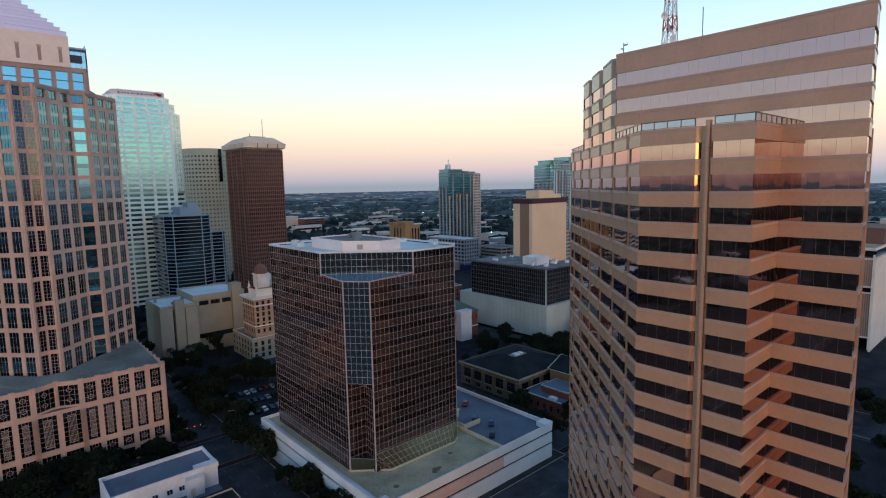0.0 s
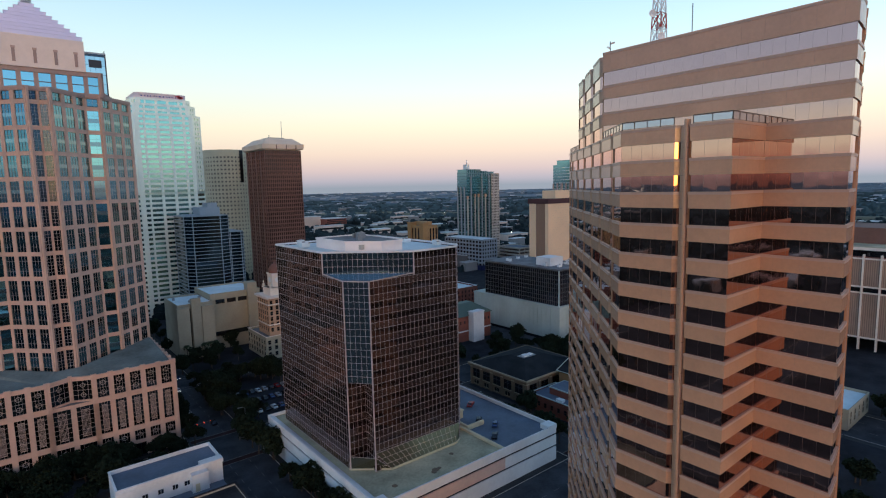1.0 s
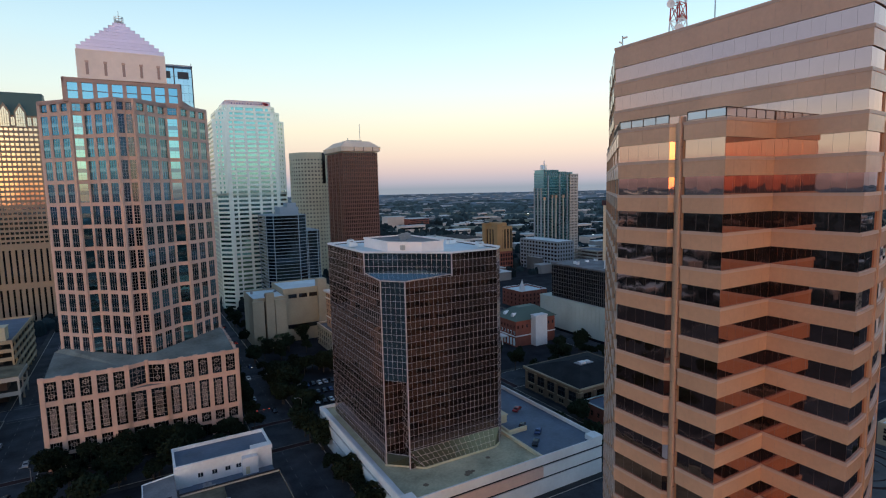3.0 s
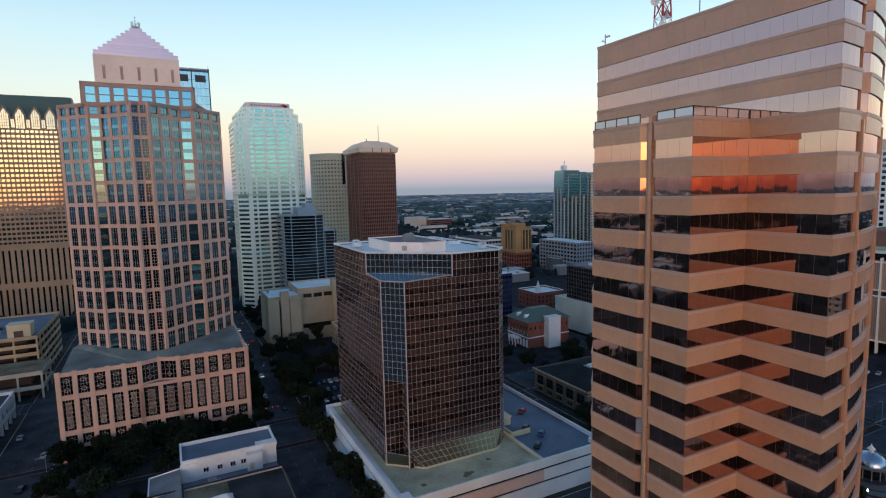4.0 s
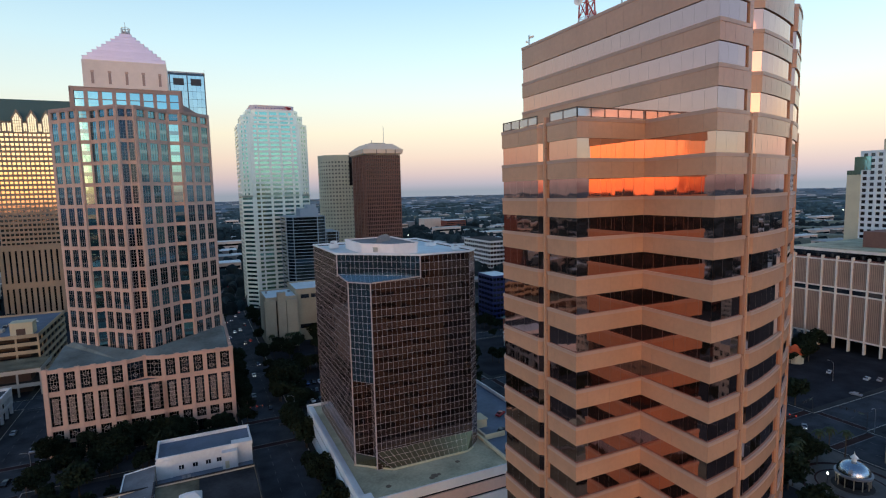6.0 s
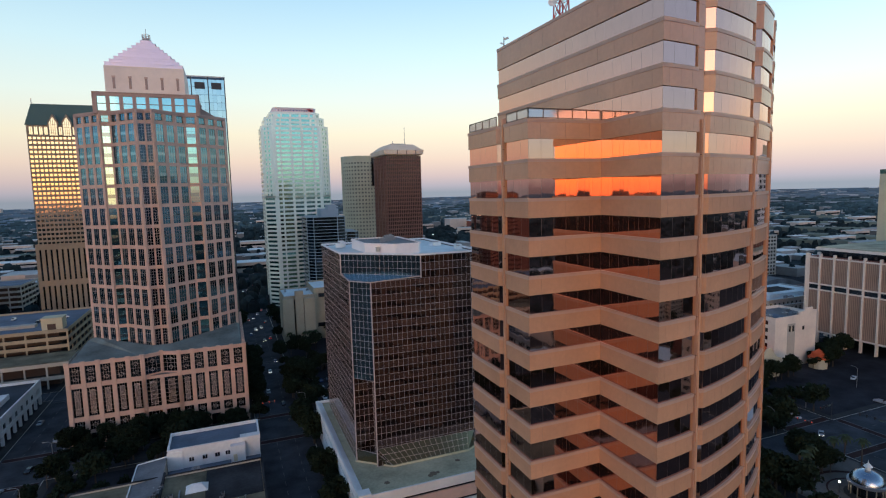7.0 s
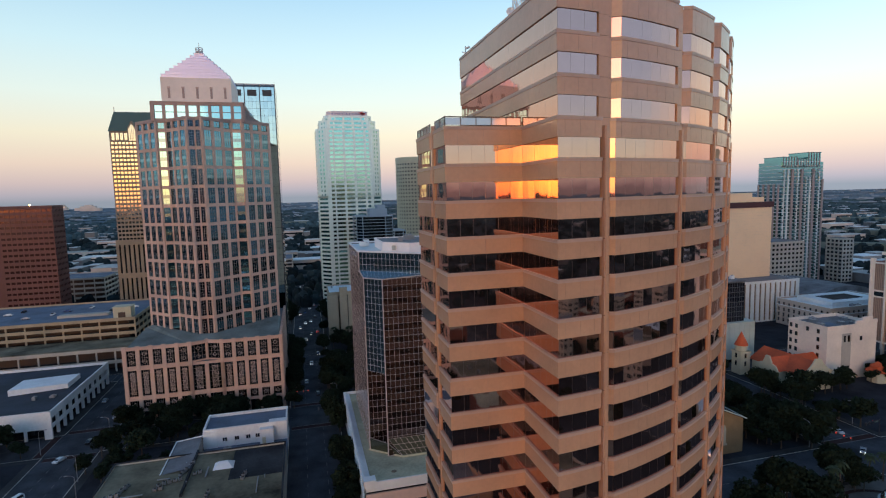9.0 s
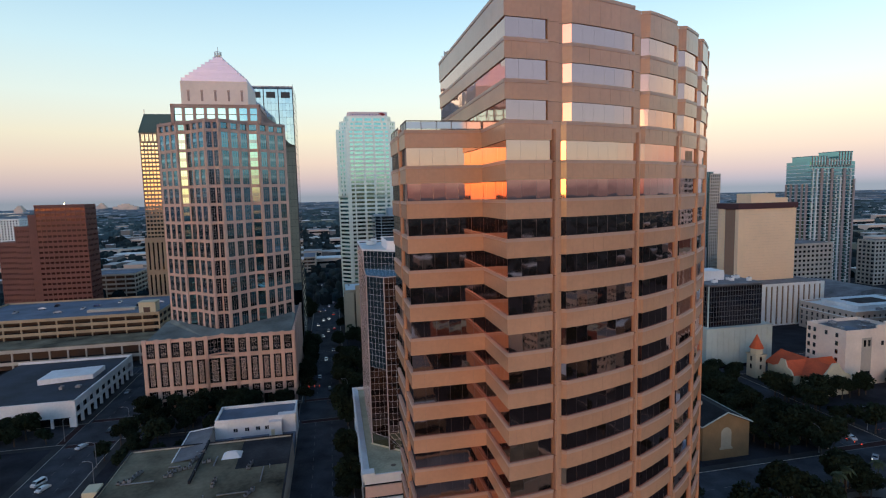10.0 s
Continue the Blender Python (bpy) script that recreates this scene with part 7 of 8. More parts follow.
def dome_kiosk():
    t = thing("domed_pavilion", "round pavilion with a polished metal dome and a small lantern", "pavilion")
    cx, cy = 212.4, 66.8
    for i in range(12):
        a = 2 * math.pi * i / 12
        part("column", Mesh().lathe([(0.34, 0.1), (0.22, 0.5), (0.2, 4.6), (0.34, 5.0)], cx + 5.6 * math.cos(a), cy + 5.6 * math.sin(a), 8, DULL_TRIM), t)
    part("plinth", Mesh().lathe([(7.2, 0.1), (7.2, 0.35), (6.4, 0.35), (6.4, 0.6), (0.01, 0.6)], cx, cy, 24, PAVING), t)
    part("inner_wall", Mesh().lathe([(4.4, 0.5), (4.4, 5.2)], cx, cy, 20, GLASS_DK), t)
    part("entablature", Mesh().lathe([(5.0, 5.0), (6.4, 5.0), (6.5, 5.9), (5.6, 6.0)], cx, cy, 28, STEEL), t)
    part("dome", Mesh().lathe([(5.8, 5.9), (5.6, 7.0), (4.9, 8.3), (3.7, 9.4), (2.2, 10.1), (0.9, 10.4), (0.01, 10.4)], cx, cy, 32, CHROME), t, "polished metal dome", smooth=True)
    part("lantern", Mesh().lathe([(0.9, 10.3), (0.9, 11.5), (1.5, 11.7), (0.9, 12.4), (0.2, 13.2), (0.01, 14.6)], cx, cy, 12, WHITE_STONE), t)
    t.scale = (0.76, 0.76, 0.76)
    t.location = (0.24 * cx, 0.24 * cy, 0.13)
    return t


dome_kiosk()
mb = Mesh()
for i in range(12):                                           # slabs laid with open joints
    for j in range(12):
        mb.box(196 + 2.85 * i, 50 + 2.8 * j, 0.1, 196 + 2.85 * i + 2.8, 50 + 2.8 * j + 2.75, 0.16, PLAZA)
ob = single("plaza", mb, "pale paved plaza round the domed pavilion", "paving", kind="structure")
for r, w, z in ((13.0, 1.2, 0.22), (9.2, 0.5, 0.22)):
    single("paving_ring", Mesh().lathe([(r, 0.16), (r, z), (r + w, z), (r + w, 0.16)], 212.4, 66.8, 40, BRICKPAVE), "dark red brick ring in the plaza", "paving", kind="structure")
t = thing("gatehouse", "small tan building with a pale roof slab by the crossing", "building")
punched(t, 236.0, 50.0, 262.0, 70.0, 0.1, 8.0, TAN, ROOF_WHITE, 5, 4, 2, 1.4, 1.8)

# ---------------------------------------------------------------- low buildings before the pink tower


def arcade_building():
    t = thing("office_block", "white two-storey arcaded office building with a blue-grey roof", "office building")
    x0, y0, x1, y1, z = -92.0, 198.0, -39.5, 264.0, 11.2
    part("body", Mesh().box(x0 + 2, y0 + 3, 0.1, x1 - 3, y1, 9.6, GLASS_DK), t)
    part("roof", Mesh().box(x0 + 0.5, y0 + 0.5, 9.6, x1 - 0.5, y1 - 0.5, 10.1, DECK_DARK), t)
    part("south_fascia", Mesh().box(x0, y0, 4.2, x1, y0 + 0.6, z, WHITE_PAINT), t)
    part("north_fascia", Mesh().box(x0, y1 - 0.6, 4.2, x1, y1, z, WHITE_PAINT), t)
    for za, zb in ((8.2, z), (4.2, 5.6)):
        part("fascia", Mesh().box(x1 - 0.6, y0 + 0.6, za, x1, y1 - 0.6, zb, WHITE_PAINT), t)
    col = Mesh().box(-0.5, -0.5, 0.1, 0.5, 0.5, 8.3, WHITE_PAINT).mesh("column")
    for i in range(11):
        part("column", col, t, m=pose(x1 - 0.55, y0 + 0.6 + i * 6.4, 0))
    for i in range(7):
        part("column", Mesh().box(-0.5, -0.3, 0.1, 0.5, 0.3, 4.3, WHITE_PAINT), t, m=pose(x0 + 1 + i * 8.5, y0 + 0.35, 0))
    part("end_pier", Mesh().box(x1 - 2.6, y0 - 0.05, 0.1, x1 + 0.05, y0 + 0.7, z, WHITE_PAINT), t)
    part("light_well", Mesh().solid([(-66, 226, 10.1), (-45, 230, 10.1), (-45, 244, 10.1), (-66, 240, 10.1), (-66, 226, 12.6), (-45, 230, 12.2), (-45, 244, 12.2), (-66, 240, 12.6)],
                                    [(0, 1, 5, 4), (1, 2, 6, 5), (2, 3, 7, 6), (3, 0, 4, 7), (4, 5, 6, 7)], WHITE_PAINT), t, "white rooftop screen")
    roof_units(t, -84, 206, -46, 222, 10.1, 3, 71)
    return t


arcade_building()


def plant_row(parent, cx, cy, z, n, rot):
    """A short row of small condensers on sleepers, each with its fan ring and a bent pipe."""
    for i in range(n):
        m = pose(cx, cy, z, 0, 0, rot) @ pose((i - (n - 1) / 2) * 1.45, 0.18 * (i % 2), 0, 0, 0, 6 * (i % 3) - 6)
        h = 0.75 + 0.22 * ((i * 7) % 3)
        mb = Mesh().box(-0.5, -0.42, 0.12, 0.5, 0.42, h, STEEL).box(-0.6, -0.38, 0, 0.6, -0.26, 0.12, BARK).box(-0.6, 0.26, 0, 0.6, 0.38, 0.12, BARK)
        mb.lathe([(0.001, h + 0.02), (0.3, h + 0.02), (0.3, h + 0.12), (0.38, h + 0.12), (0.38, h)], 0, 0, 10, DARKBAR)
        mb.beam((0.5, 0.2, 0.3), (0.75, 0.2, 0.3), 0.07, DARKBAR).beam((0.75, 0.2, 0.3), (0.75, 0.2, 0.0), 0.07, DARKBAR)
        part("condenser", mb, parent, "small grey rooftop condenser", m=m)


def flat_roofs():
    t = thing("shop", "low commercial building with a stained dark flat roof", "shop")
    x0, y0, x1, y1, z = -2.5, 70.0, 49.6, 148.0, 8.8
    flat_block(t, x0, y0, x1, y1, 0.1, z, BEIGE, ROOF_SHOP, parapet=0.55, cop=ROOF_DARK)
    part("dark_roof_patch", Mesh().box(33.5, 128, z - 0.55, 49.0, 147.4, z - 0.5, ROOF_DARK), t)
    part("skylight", Mesh().solid([(28.2, 135.2, z - 0.5), (34.2, 135.2, z - 0.5), (34.2, 140.2, z - 0.5), (28.2, 140.2, z - 0.5), (30.0, 137.4, z + 0.9), (32.4, 137.4, z + 0.9), (32.4, 138.2, z + 0.9), (30.0, 138.2, z + 0.9)],
                                  [(0, 1, 5, 4), (1, 2, 6, 5), (2, 3, 7, 6), (3, 0, 4, 7), (4, 5, 6, 7)], WHITE_PAINT), t, "white pyramid skylight")
    part("parapet_wall", Mesh().box(21.4, 122, z - 0.5, 22.0, 150, z + 0.4, ROOF_DARK), t)
    part("stair_box", Mesh().box(-6.4, 121.5, 0.1, -2.6, 126.5, 9.6, CREAM), t)
    for cx, cy, n, rot in ((20.6, 138.0, 6, 70), (5.0, 130.5, 4, 70), (2.6, 127.0, 3, 5), (17.0, 131.0, 5, 20), (14.5, 127.8, 2, 0), (38.0, 128.5, 3, 80), (29.0, 120.0, 3, 85), (24.0, 134.5, 2, 10), (10.0, 112.0, 4, 30), (40.0, 112.0, 3, 60)):
        plant_row(t, cx, cy, z - 0.5, n, rot)
    for x, y, w, d in ((2.0, 125.8, 9.0, 0.5), (13.0, 133.6, 3.4, 0.4), (26.5, 131.2, 0.4, 6.5), (42.0, 118.0, 0.3, 9.0), (31.0, 113.0, 8.0, 0.3)):
        part("roof_pipe", Mesh().box(x, y, z - 0.4, x + w, y + d, z - 0.15, STEEL), t)
    for i in range(7):
        r = random.Random(90 + i)
        part("vent_pipe", Mesh().lathe([(0.14, z - 0.5), (0.14, z + 0.4), (0.24, z + 0.45), (0.01, z + 0.6)], r.uniform(3, 48), r.uniform(108, 145), 8, STEEL), t)
    w = thing("shop", "small white two-storey building with a blue-grey flat roof", "shop")
    flat_block(w, 21.6, 160.4, 49.7, 174.2, 0.1, 11.0, WHITE_PAINT, DECK_BLUE, parapet=0.8, cop=WHITE_PAINT)
    part("low_roof", Mesh().box(21.6, 148.2, 0.1, 49.6, 160.4, 4.4, DECK_BLUE), w)
    win = Mesh().box(-0.7, -0.05, 0, 0.7, 0.1, 1.3, GLASS_DK).box(-0.8, -0.12, -0.15, 0.8, 0.1, 0, WHITE_PAINT).box(-0.05, -0.08, 0, 0.05, 0, 1.3, WHITE_PAINT).mesh("window")
    for x in (28.5, 32.5, 36.3, 39.5):
        part("window", win, w, m=pose(x, 160.4, 6.4))
    part("stair_housing", Mesh().box(40.4, 158.0, 4.4, 45.0, 160.4, 9.8, WHITE_PAINT).box(41.2, 157.9, 4.6, 42.4, 158.0, 7.0, CREAM), w)
    part("wall_pier", Mesh().box(21.4, 160.1, 4.4, 26.0, 160.4, 10.4, WHITE_PAINT), w)
    roof_units(w, 24, 151, 34, 157, 4.4, 4, 85)
    part("eave", Mesh().box(43.5, 160.0, 10.2, 49.9, 163, 11.4, WHITE_PAINT), w)
    s = thing("shop", "low shed with a sloped dark grey roof and a pale edge", "shop")
    part("wall", Mesh().box(13.2, 137.5, 0.1, 21.3, 160.2, 8.2, BEIGE), s)
    part("roof", Mesh().solid([(13.0, 137.2, 8.2), (21.4, 137.2, 9.2), (21.4, 160.4, 9.2), (13.0, 160.4, 8.2)], [(0, 1, 2, 3)], ROOF_GREY), s)
    part("roof_edge", Mesh().beam((13.0, 137.2, 8.3), (13.0, 160.4, 8.3), 0.35, WHITE_PAINT).beam((13.0, 160.4, 8.3), (21.4, 160.4, 9.3), 0.35, WHITE_PAINT), s)
    return t


flat_roofs()


BACK_BLOCKS = []


def back_streets():
    """Low blocks on the near side of the walk; the mirror towers show them."""
    r = random.Random(61)
    looks = ((BRICK, ROOF_TAN, "low red brick commercial block with a tan roof"), (PEACHTILE, ROOF_GREY, "low peach stucco commercial block with a grey roof"),
             (BEIGE, ROOF_SHOP, "low beige concrete block with a stained roof"), (WEATHERED, ROOF_WHITE, "low brown block with a white roof"))
    for i in range(11):
        for j in range(4):
            x, y = -60 + i * 46 + r.uniform(-4, 4), -215 + j * 48 + r.uniform(-4, 4)
            if i in (5, 6) and j > 1:
                continue
            if y > -60 and 20 < x < 150:
                y -= 14
            w, d, h = r.uniform(20, 32), r.uniform(18, 30), r.uniform(6, 16)
            BACK_BLOCKS.append((x, y, x + w, y + d))
            wall, roof, label = looks[(i + 2 * j) % 4]
            if i > 4 and h > 12:
                t = thing("apartment_block", "pale concrete apartment block with rows of square windows", "apartment block")
                flat_block(t, x, y, x + w, y + d, 0.1, h * 1.7, BEIGE, ROOF_GREY)
                for k in range(6):                            # one row of windows a storey
                    za, row = 1.6 + (h * 1.7 - 3.0) * k / 6, Mesh()
                    for q in range(7):
                        xa, ya = x + w * (q + 0.25) / 7, y + d * (q + 0.25) / 7
                        row.box(xa, y + d - 0.05, za, xa + w / 14, y + d + 0.08, za + 1.7, GLASS_DK).box(x - 0.08, ya, za, x + 0.05, ya + d / 14, za + 1.7, GLASS_DK)
                    part("window_row", row, t)
                continue
            t = thing("commercial_block", label, "commercial building")
            flat_block(t, x, y, x + w, y + d, 0.1, h, wall, roof)
            part("window_band", Mesh().box(x + 1, y + d, h * 0.4, x + w - 1, y + d + 0.08, h * 0.65, GLASS_DK), t)
            roof_units(t, x + 4, y + 4, x + w - 4, y + d - 4, h - 0.9, 2, 100 + i * 4 + j)


back_streets()

# ---------------------------------------------------------------- trees, cars, street furniture, the far city
def tree_meshes(seed, h, r, leaves, size):
    """A tapered trunk with limbs, and a crown of many small leaf clumps with gaps."""
    rng = random.Random(seed)
    tr = Mesh()
    k = 7
    tr.lathe([(0.34, 0), (0.24, h * 0.2), (0.2, h * 0.45), (0.1, h * 0.75)], 0, 0, k, BARK)
    blobs = []
    for i in range(9):
        a, d = rng.uniform(0, 6.283), r * rng.uniform(0.15, 0.72)
        z = h * rng.uniform(0.45, 0.86)
        blobs.append((d * math.cos(a), d * math.sin(a), z, r * rng.uniform(0.34, 0.55)))
        tr.beam((0, 0, h * rng.uniform(0.28, 0.5)), (d * math.cos(a), d * math.sin(a), z), 0.14, BARK)
    cr = Mesh()
    for i in range(leaves):
        bx, by, bz, br = blobs[i % len(blobs)]
        v = Vector((rng.gauss(0, 1), rng.gauss(0, 1), rng.gauss(0, 1))).normalized() * br * rng.uniform(0.55, 1.08)
        c = Vector((bx, by, bz)) + Vector((v.x, v.y, v.z * 0.75))
        u = Vector((rng.gauss(0, 1), rng.gauss(0, 1), rng.gauss(0, 0.6))).normalized()
        w = u.cross(Vector((rng.gauss(0, 1), rng.gauss(0, 1), rng.gauss(0, 1)))).normalized()
        s = size * rng.uniform(0.6, 1.3)
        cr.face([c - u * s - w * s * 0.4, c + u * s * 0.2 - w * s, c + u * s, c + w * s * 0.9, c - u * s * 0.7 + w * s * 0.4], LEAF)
    return tr, cr


TREE_DATA = [tree_meshes(i, h, r, n, s) for i, (h, r, n, s) in enumerate(((9, 4.2, 1300, 0.42), (11, 5.0, 1500, 0.45), (7.5, 3.6, 1000, 0.40), (12.5, 5.6, 1600, 0.5)))]


TREES = [(a.mesh("trunk"), b.mesh("crown")) for a, b in TREE_DATA]
FAR_TREES = Mesh()


def far_tree(x, y, k, s, rot, z=0.08):
    c, q = math.cos(rot) * s, math.sin(rot) * s
    for mb, mt in zip(TREE_DATA[k], (BARK, LEAF)):
        FAR_TREES.solid([(x + c * v[0] - q * v[1], y + q * v[0] + c * v[1], z + s * v[2]) for v in mb.v], mb.f, mt)


def tree(x, y, k, s, rot, z=0.08):
    t = thing("tree", "dark leafy street tree beside the pavement", "tree", "street trees", at=(x, y, z))
    t.rotation_euler = (0, 0, rot)
    t.scale = (s, s, s)
    part("trunk", TREES[k][0], t)
    part("crown", TREES[k][1], t)
    return t


rng = random.Random(5)
TREE_COUNT = 0
BUILT = [(-3, 70, 50, 148), (13, 137, 50, 175), (-15, 204, 48, 268), (71, 106, 142, 180), (167, 143, 207, 179), (183, 110, 203, 141), (166, 116, 184, 142),
         (201, 228, 232, 253), (257, 146, 292, 181), (289, 153, 320, 174), (247, 190, 287, 264), (72, 307, 93, 342), (108, 277, 139, 307), (-92, 198, -39, 264), (75, 14, 146, 105), (219, 293, 233, 313)]
BUILT += BACK_BLOCKS
TREE_AREAS = [  # x0, x1, y0, y1, how many
    (-14, 46, 177, 202, 38), (-13, 46, 199, 203.5, 14), (50.5, 53, 205, 262, 10), (69.5, 73, 200, 264, 14), (66.5, 70.3, 112, 184, 16), (-17, 12, 150, 178, 10), (72, 79, 202, 262, 16), (99, 106, 202, 262, 16), (79, 99, 246, 262, 12), (70, 100, 282, 304, 8), (50, 54, 204, 262, 5),
    (224, 233, 106, 180, 22), (257, 261, 112, 150, 6), (186, 201, 74, 84, 9), (-40, 140, -70, -8, 26), (-60, 180, -200, -60, 40), (50.6, 52.6, 188, 300, 14), (66.6, 68.6, 182, 300, 18), (145, 165, 108, 140, 10), (144, 164, 60, 100, 8), (162, 182, 120, 142, 8), (205, 234, 150, 226, 16), (150, 186, 40, 84, 24), (203, 234, 108, 146, 34),
    (262, 290, 138, 148, 12), (285, 330, 143, 150, 10), (225, 262, 150, 190, 12), (236, 262, 30, 48, 6), (322, 346, 145, 178, 12),
    (-76, -42, 182, 196, 12), (-60, -40, 120, 170, 6), (-110, -60, 130, 196, 12), (140, 165, 178, 262, 16), (170, 215, 190, 225, 10), (-16, 46, 268, 290, 8),
    (100, 160, 300, 400, 14), (186, 230, 262, 330, 20), (42, 50, 268, 420, 12), (70, 76, 268, 420, 10), (146, 232, 2, 40, 20),
    (223.5, 234, 104, 172, 46), (247, 258, 118, 152, 12), (188, 224, 79, 90, 16), (180, 420, -210, -40, 60)]
for x0, x1, y0, y1, n in TREE_AREAS:
    for _ in range(n):
        x, y = rng.uniform(x0, x1), rng.uniform(y0, y1)
        if any(a - 1.5 < x < c + 1.5 and b - 1.5 < y < d + 1.5 for a, b, c, d in BUILT):
            continue
        near = y < 264 and -20 < x < 235 and TREE_COUNT < 230
        TREE_COUNT += near
        (tree if near else far_tree)(x, y, rng.randrange(4), rng.uniform(0.6, 1.0), rng.uniform(0, 6.28))
single("tree_groups", FAR_TREES, "dark leafy trees round the farther blocks", "trees", kind="stuff")


def palm_meshes(h, seed):
    r = random.Random(seed)
    tr = Mesh().lathe([(0.28, 0), (0.2, h * 0.3), (0.17, h)], 0, 0, 7, BARK)
    cr = Mesh()
    for i in range(16):
        a = 6.283 * i / 16 + r.uniform(-0.1, 0.1)
        d, up = Vector((math.cos(a), math.sin(a), 0)), r.uniform(0.1, 0.9)
        s = Vector((-d.y, d.x, 0))
        pts = [Vector((0, 0, h)) + d * (2.6 * q) + Vector((0, 0, up * q * 1.8 - 2.4 * q * q)) for q in (0, 0.33, 0.66, 1.0)]
        for p, q, w0, w1 in zip(pts, pts[1:], (0.15, 0.45, 0.35), (0.45, 0.35, 0.05)):
            cr.face([p - s * w0, p + s * w0, q + s * w1, q - s * w1], PALMLEAF)
    return tr.mesh("trunk"), cr.mesh("crown")


PALM = palm_meshes(9.0, 2)
for x, y in ((84, 304), (87, 304.5), (90, 305), (75, 305), (227, 82), (222, 82.5), (229, 78), (224, 60), (226, 56), (205, 80), (210, 82)):
    t = thing("palm_tree", "slim palm tree with a drooping crown", "palm tree", "palms", at=(x, y, 0.08))
    part("trunk", PALM[0], t)
    part("crown", PALM[1], t)


def car_meshes(paint, van=False):
    """Body with bonnet, cabin and boot; glass; four wheels; lamps."""
    prof = [(-2.2, 0.35), (-2.25, 0.85), (-1.5, 0.98), (-0.85, 1.45), (0.85, 1.48), (1.65, 1.02), (2.2, 0.9), (2.25, 0.4)]
    if van:
        prof = [(-2.3, 0.35), (-2.35, 1.0), (-1.9, 1.25), (-1.3, 1.95), (2.0, 2.0), (2.3, 1.7), (2.35, 0.9), (2.3, 0.4)]
    body = Mesh()
    n = len(prof)
    body.solid([(x, -0.88 + (0.16 if z > 1.2 else 0), z) for x, z in prof] + [(x, 0.88 - (0.16 if z > 1.2 else 0), z) for x, z in prof],
               [tuple(range(n)), tuple(range(2 * n - 1, n - 1, -1))] + [(i, (i + 1) % n, n + (i + 1) % n, n + i) for i in range(n)], paint)
    gls = []
    zt = 1.40 if not van else 1.85
    x0, x1 = (-1.35, 1.5) if not van else (-1.75, 2.1)
    gls.append(Mesh().solid([(x0, -0.82, 1.03), (x1, -0.82, 1.03), (x1 - 0.6, -0.745, zt), (x0 + 0.55, -0.745, zt)], [(0, 1, 2, 3)], CARGLASS).mesh("side_window"))
    gls.append(Mesh().solid([(x0, 0.82, 1.03), (x1, 0.82, 1.03), (x1 - 0.6, 0.745, zt), (x0 + 0.55, 0.745, zt)], [(3, 2, 1, 0)], CARGLASS).mesh("side_window"))
    a, b = prof[2], prof[3]
    gls.append(Mesh().solid([(a[0] + 0.06, -0.75, a[1] + 0.09), (a[0] + 0.06, 0.75, a[1] + 0.09), (b[0] - 0.06, 0.66, b[1]), (b[0] - 0.06, -0.66, b[1])], [(0, 3, 2, 1)], CARGLASS).mesh("windscreen"))
    wh = Mesh()
    k = 12
    ring = [(0.32 * math.cos(6.283 * i / k), 0.32 * math.sin(6.283 * i / k)) for i in range(k)]
    wh.solid([(x, -0.1, z) for x, z in ring] + [(x, 0.1, z) for x, z in ring], [tuple(range(k)), tuple(range(2 * k - 1, k - 1, -1))] + [(i, (i + 1) % k, k + (i + 1) % k, k + i) for i in range(k)], TYRE)
    hl = Mesh().box(-2.27, -0.72, 0.62, -2.2, -0.42, 0.8, HEADLAMP).box(-2.27, 0.42, 0.62, -2.2, 0.72, 0.8, HEADLAMP)
    tl = Mesh().box(2.2, -0.75, 0.7, 2.28, -0.5, 0.85, TAILLAMP).box(2.2, 0.5, 0.7, 2.28, 0.75, 0.85, TAILLAMP)
    return body.mesh("body"), gls, wh.mesh("wheel"), hl.mesh("headlight"), tl.mesh("tail_light")


CAR_SETS = [car_meshes(c) for c in CARS] + [car_meshes(CARS[0], True)]
RIM = Mesh().box(-0.17, -0.115, -0.17, 0.17, 0.115, 0.17, STEEL).box(-0.1, -0.125, -0.1, 0.1, 0.125, 0.1, STEEL).mesh("rim")
CAR_NAMES = ["white", "silver", "black", "dark red", "dark blue", "yellow", "white"]


def car(x, y, rot, k, z=-0.06, lit=False, where="parked on the asphalt"):
    s = CAR_SETS[k]
    t = thing("van" if k == 6 else "car", "%s %s %s" % (CAR_NAMES[k], "delivery van" if k == 6 else "saloon car", "on the street with its lamps lit" if lit else where), "van" if k == 6 else "car", "cars", at=(x, y, z))
    t.rotation_euler = (0, 0, radians(rot))
    part("body", s[0], t)
    for g, me in zip(("side_window", "side_window", "windscreen"), s[1]):
        part(g, me, t)
    for wx in (-1.35, 1.35):
        for wy in (-0.8, 0.8):
            wheel = part("wheel", s[2], t, m=pose(wx, wy, 0.32))
            if y < 264 and z < 1:
                part("rim", RIM, wheel, "grey metal rim")
    if lit:
        part("headlight", s[3], t)
        part("tail_light", s[4], t)
    return t


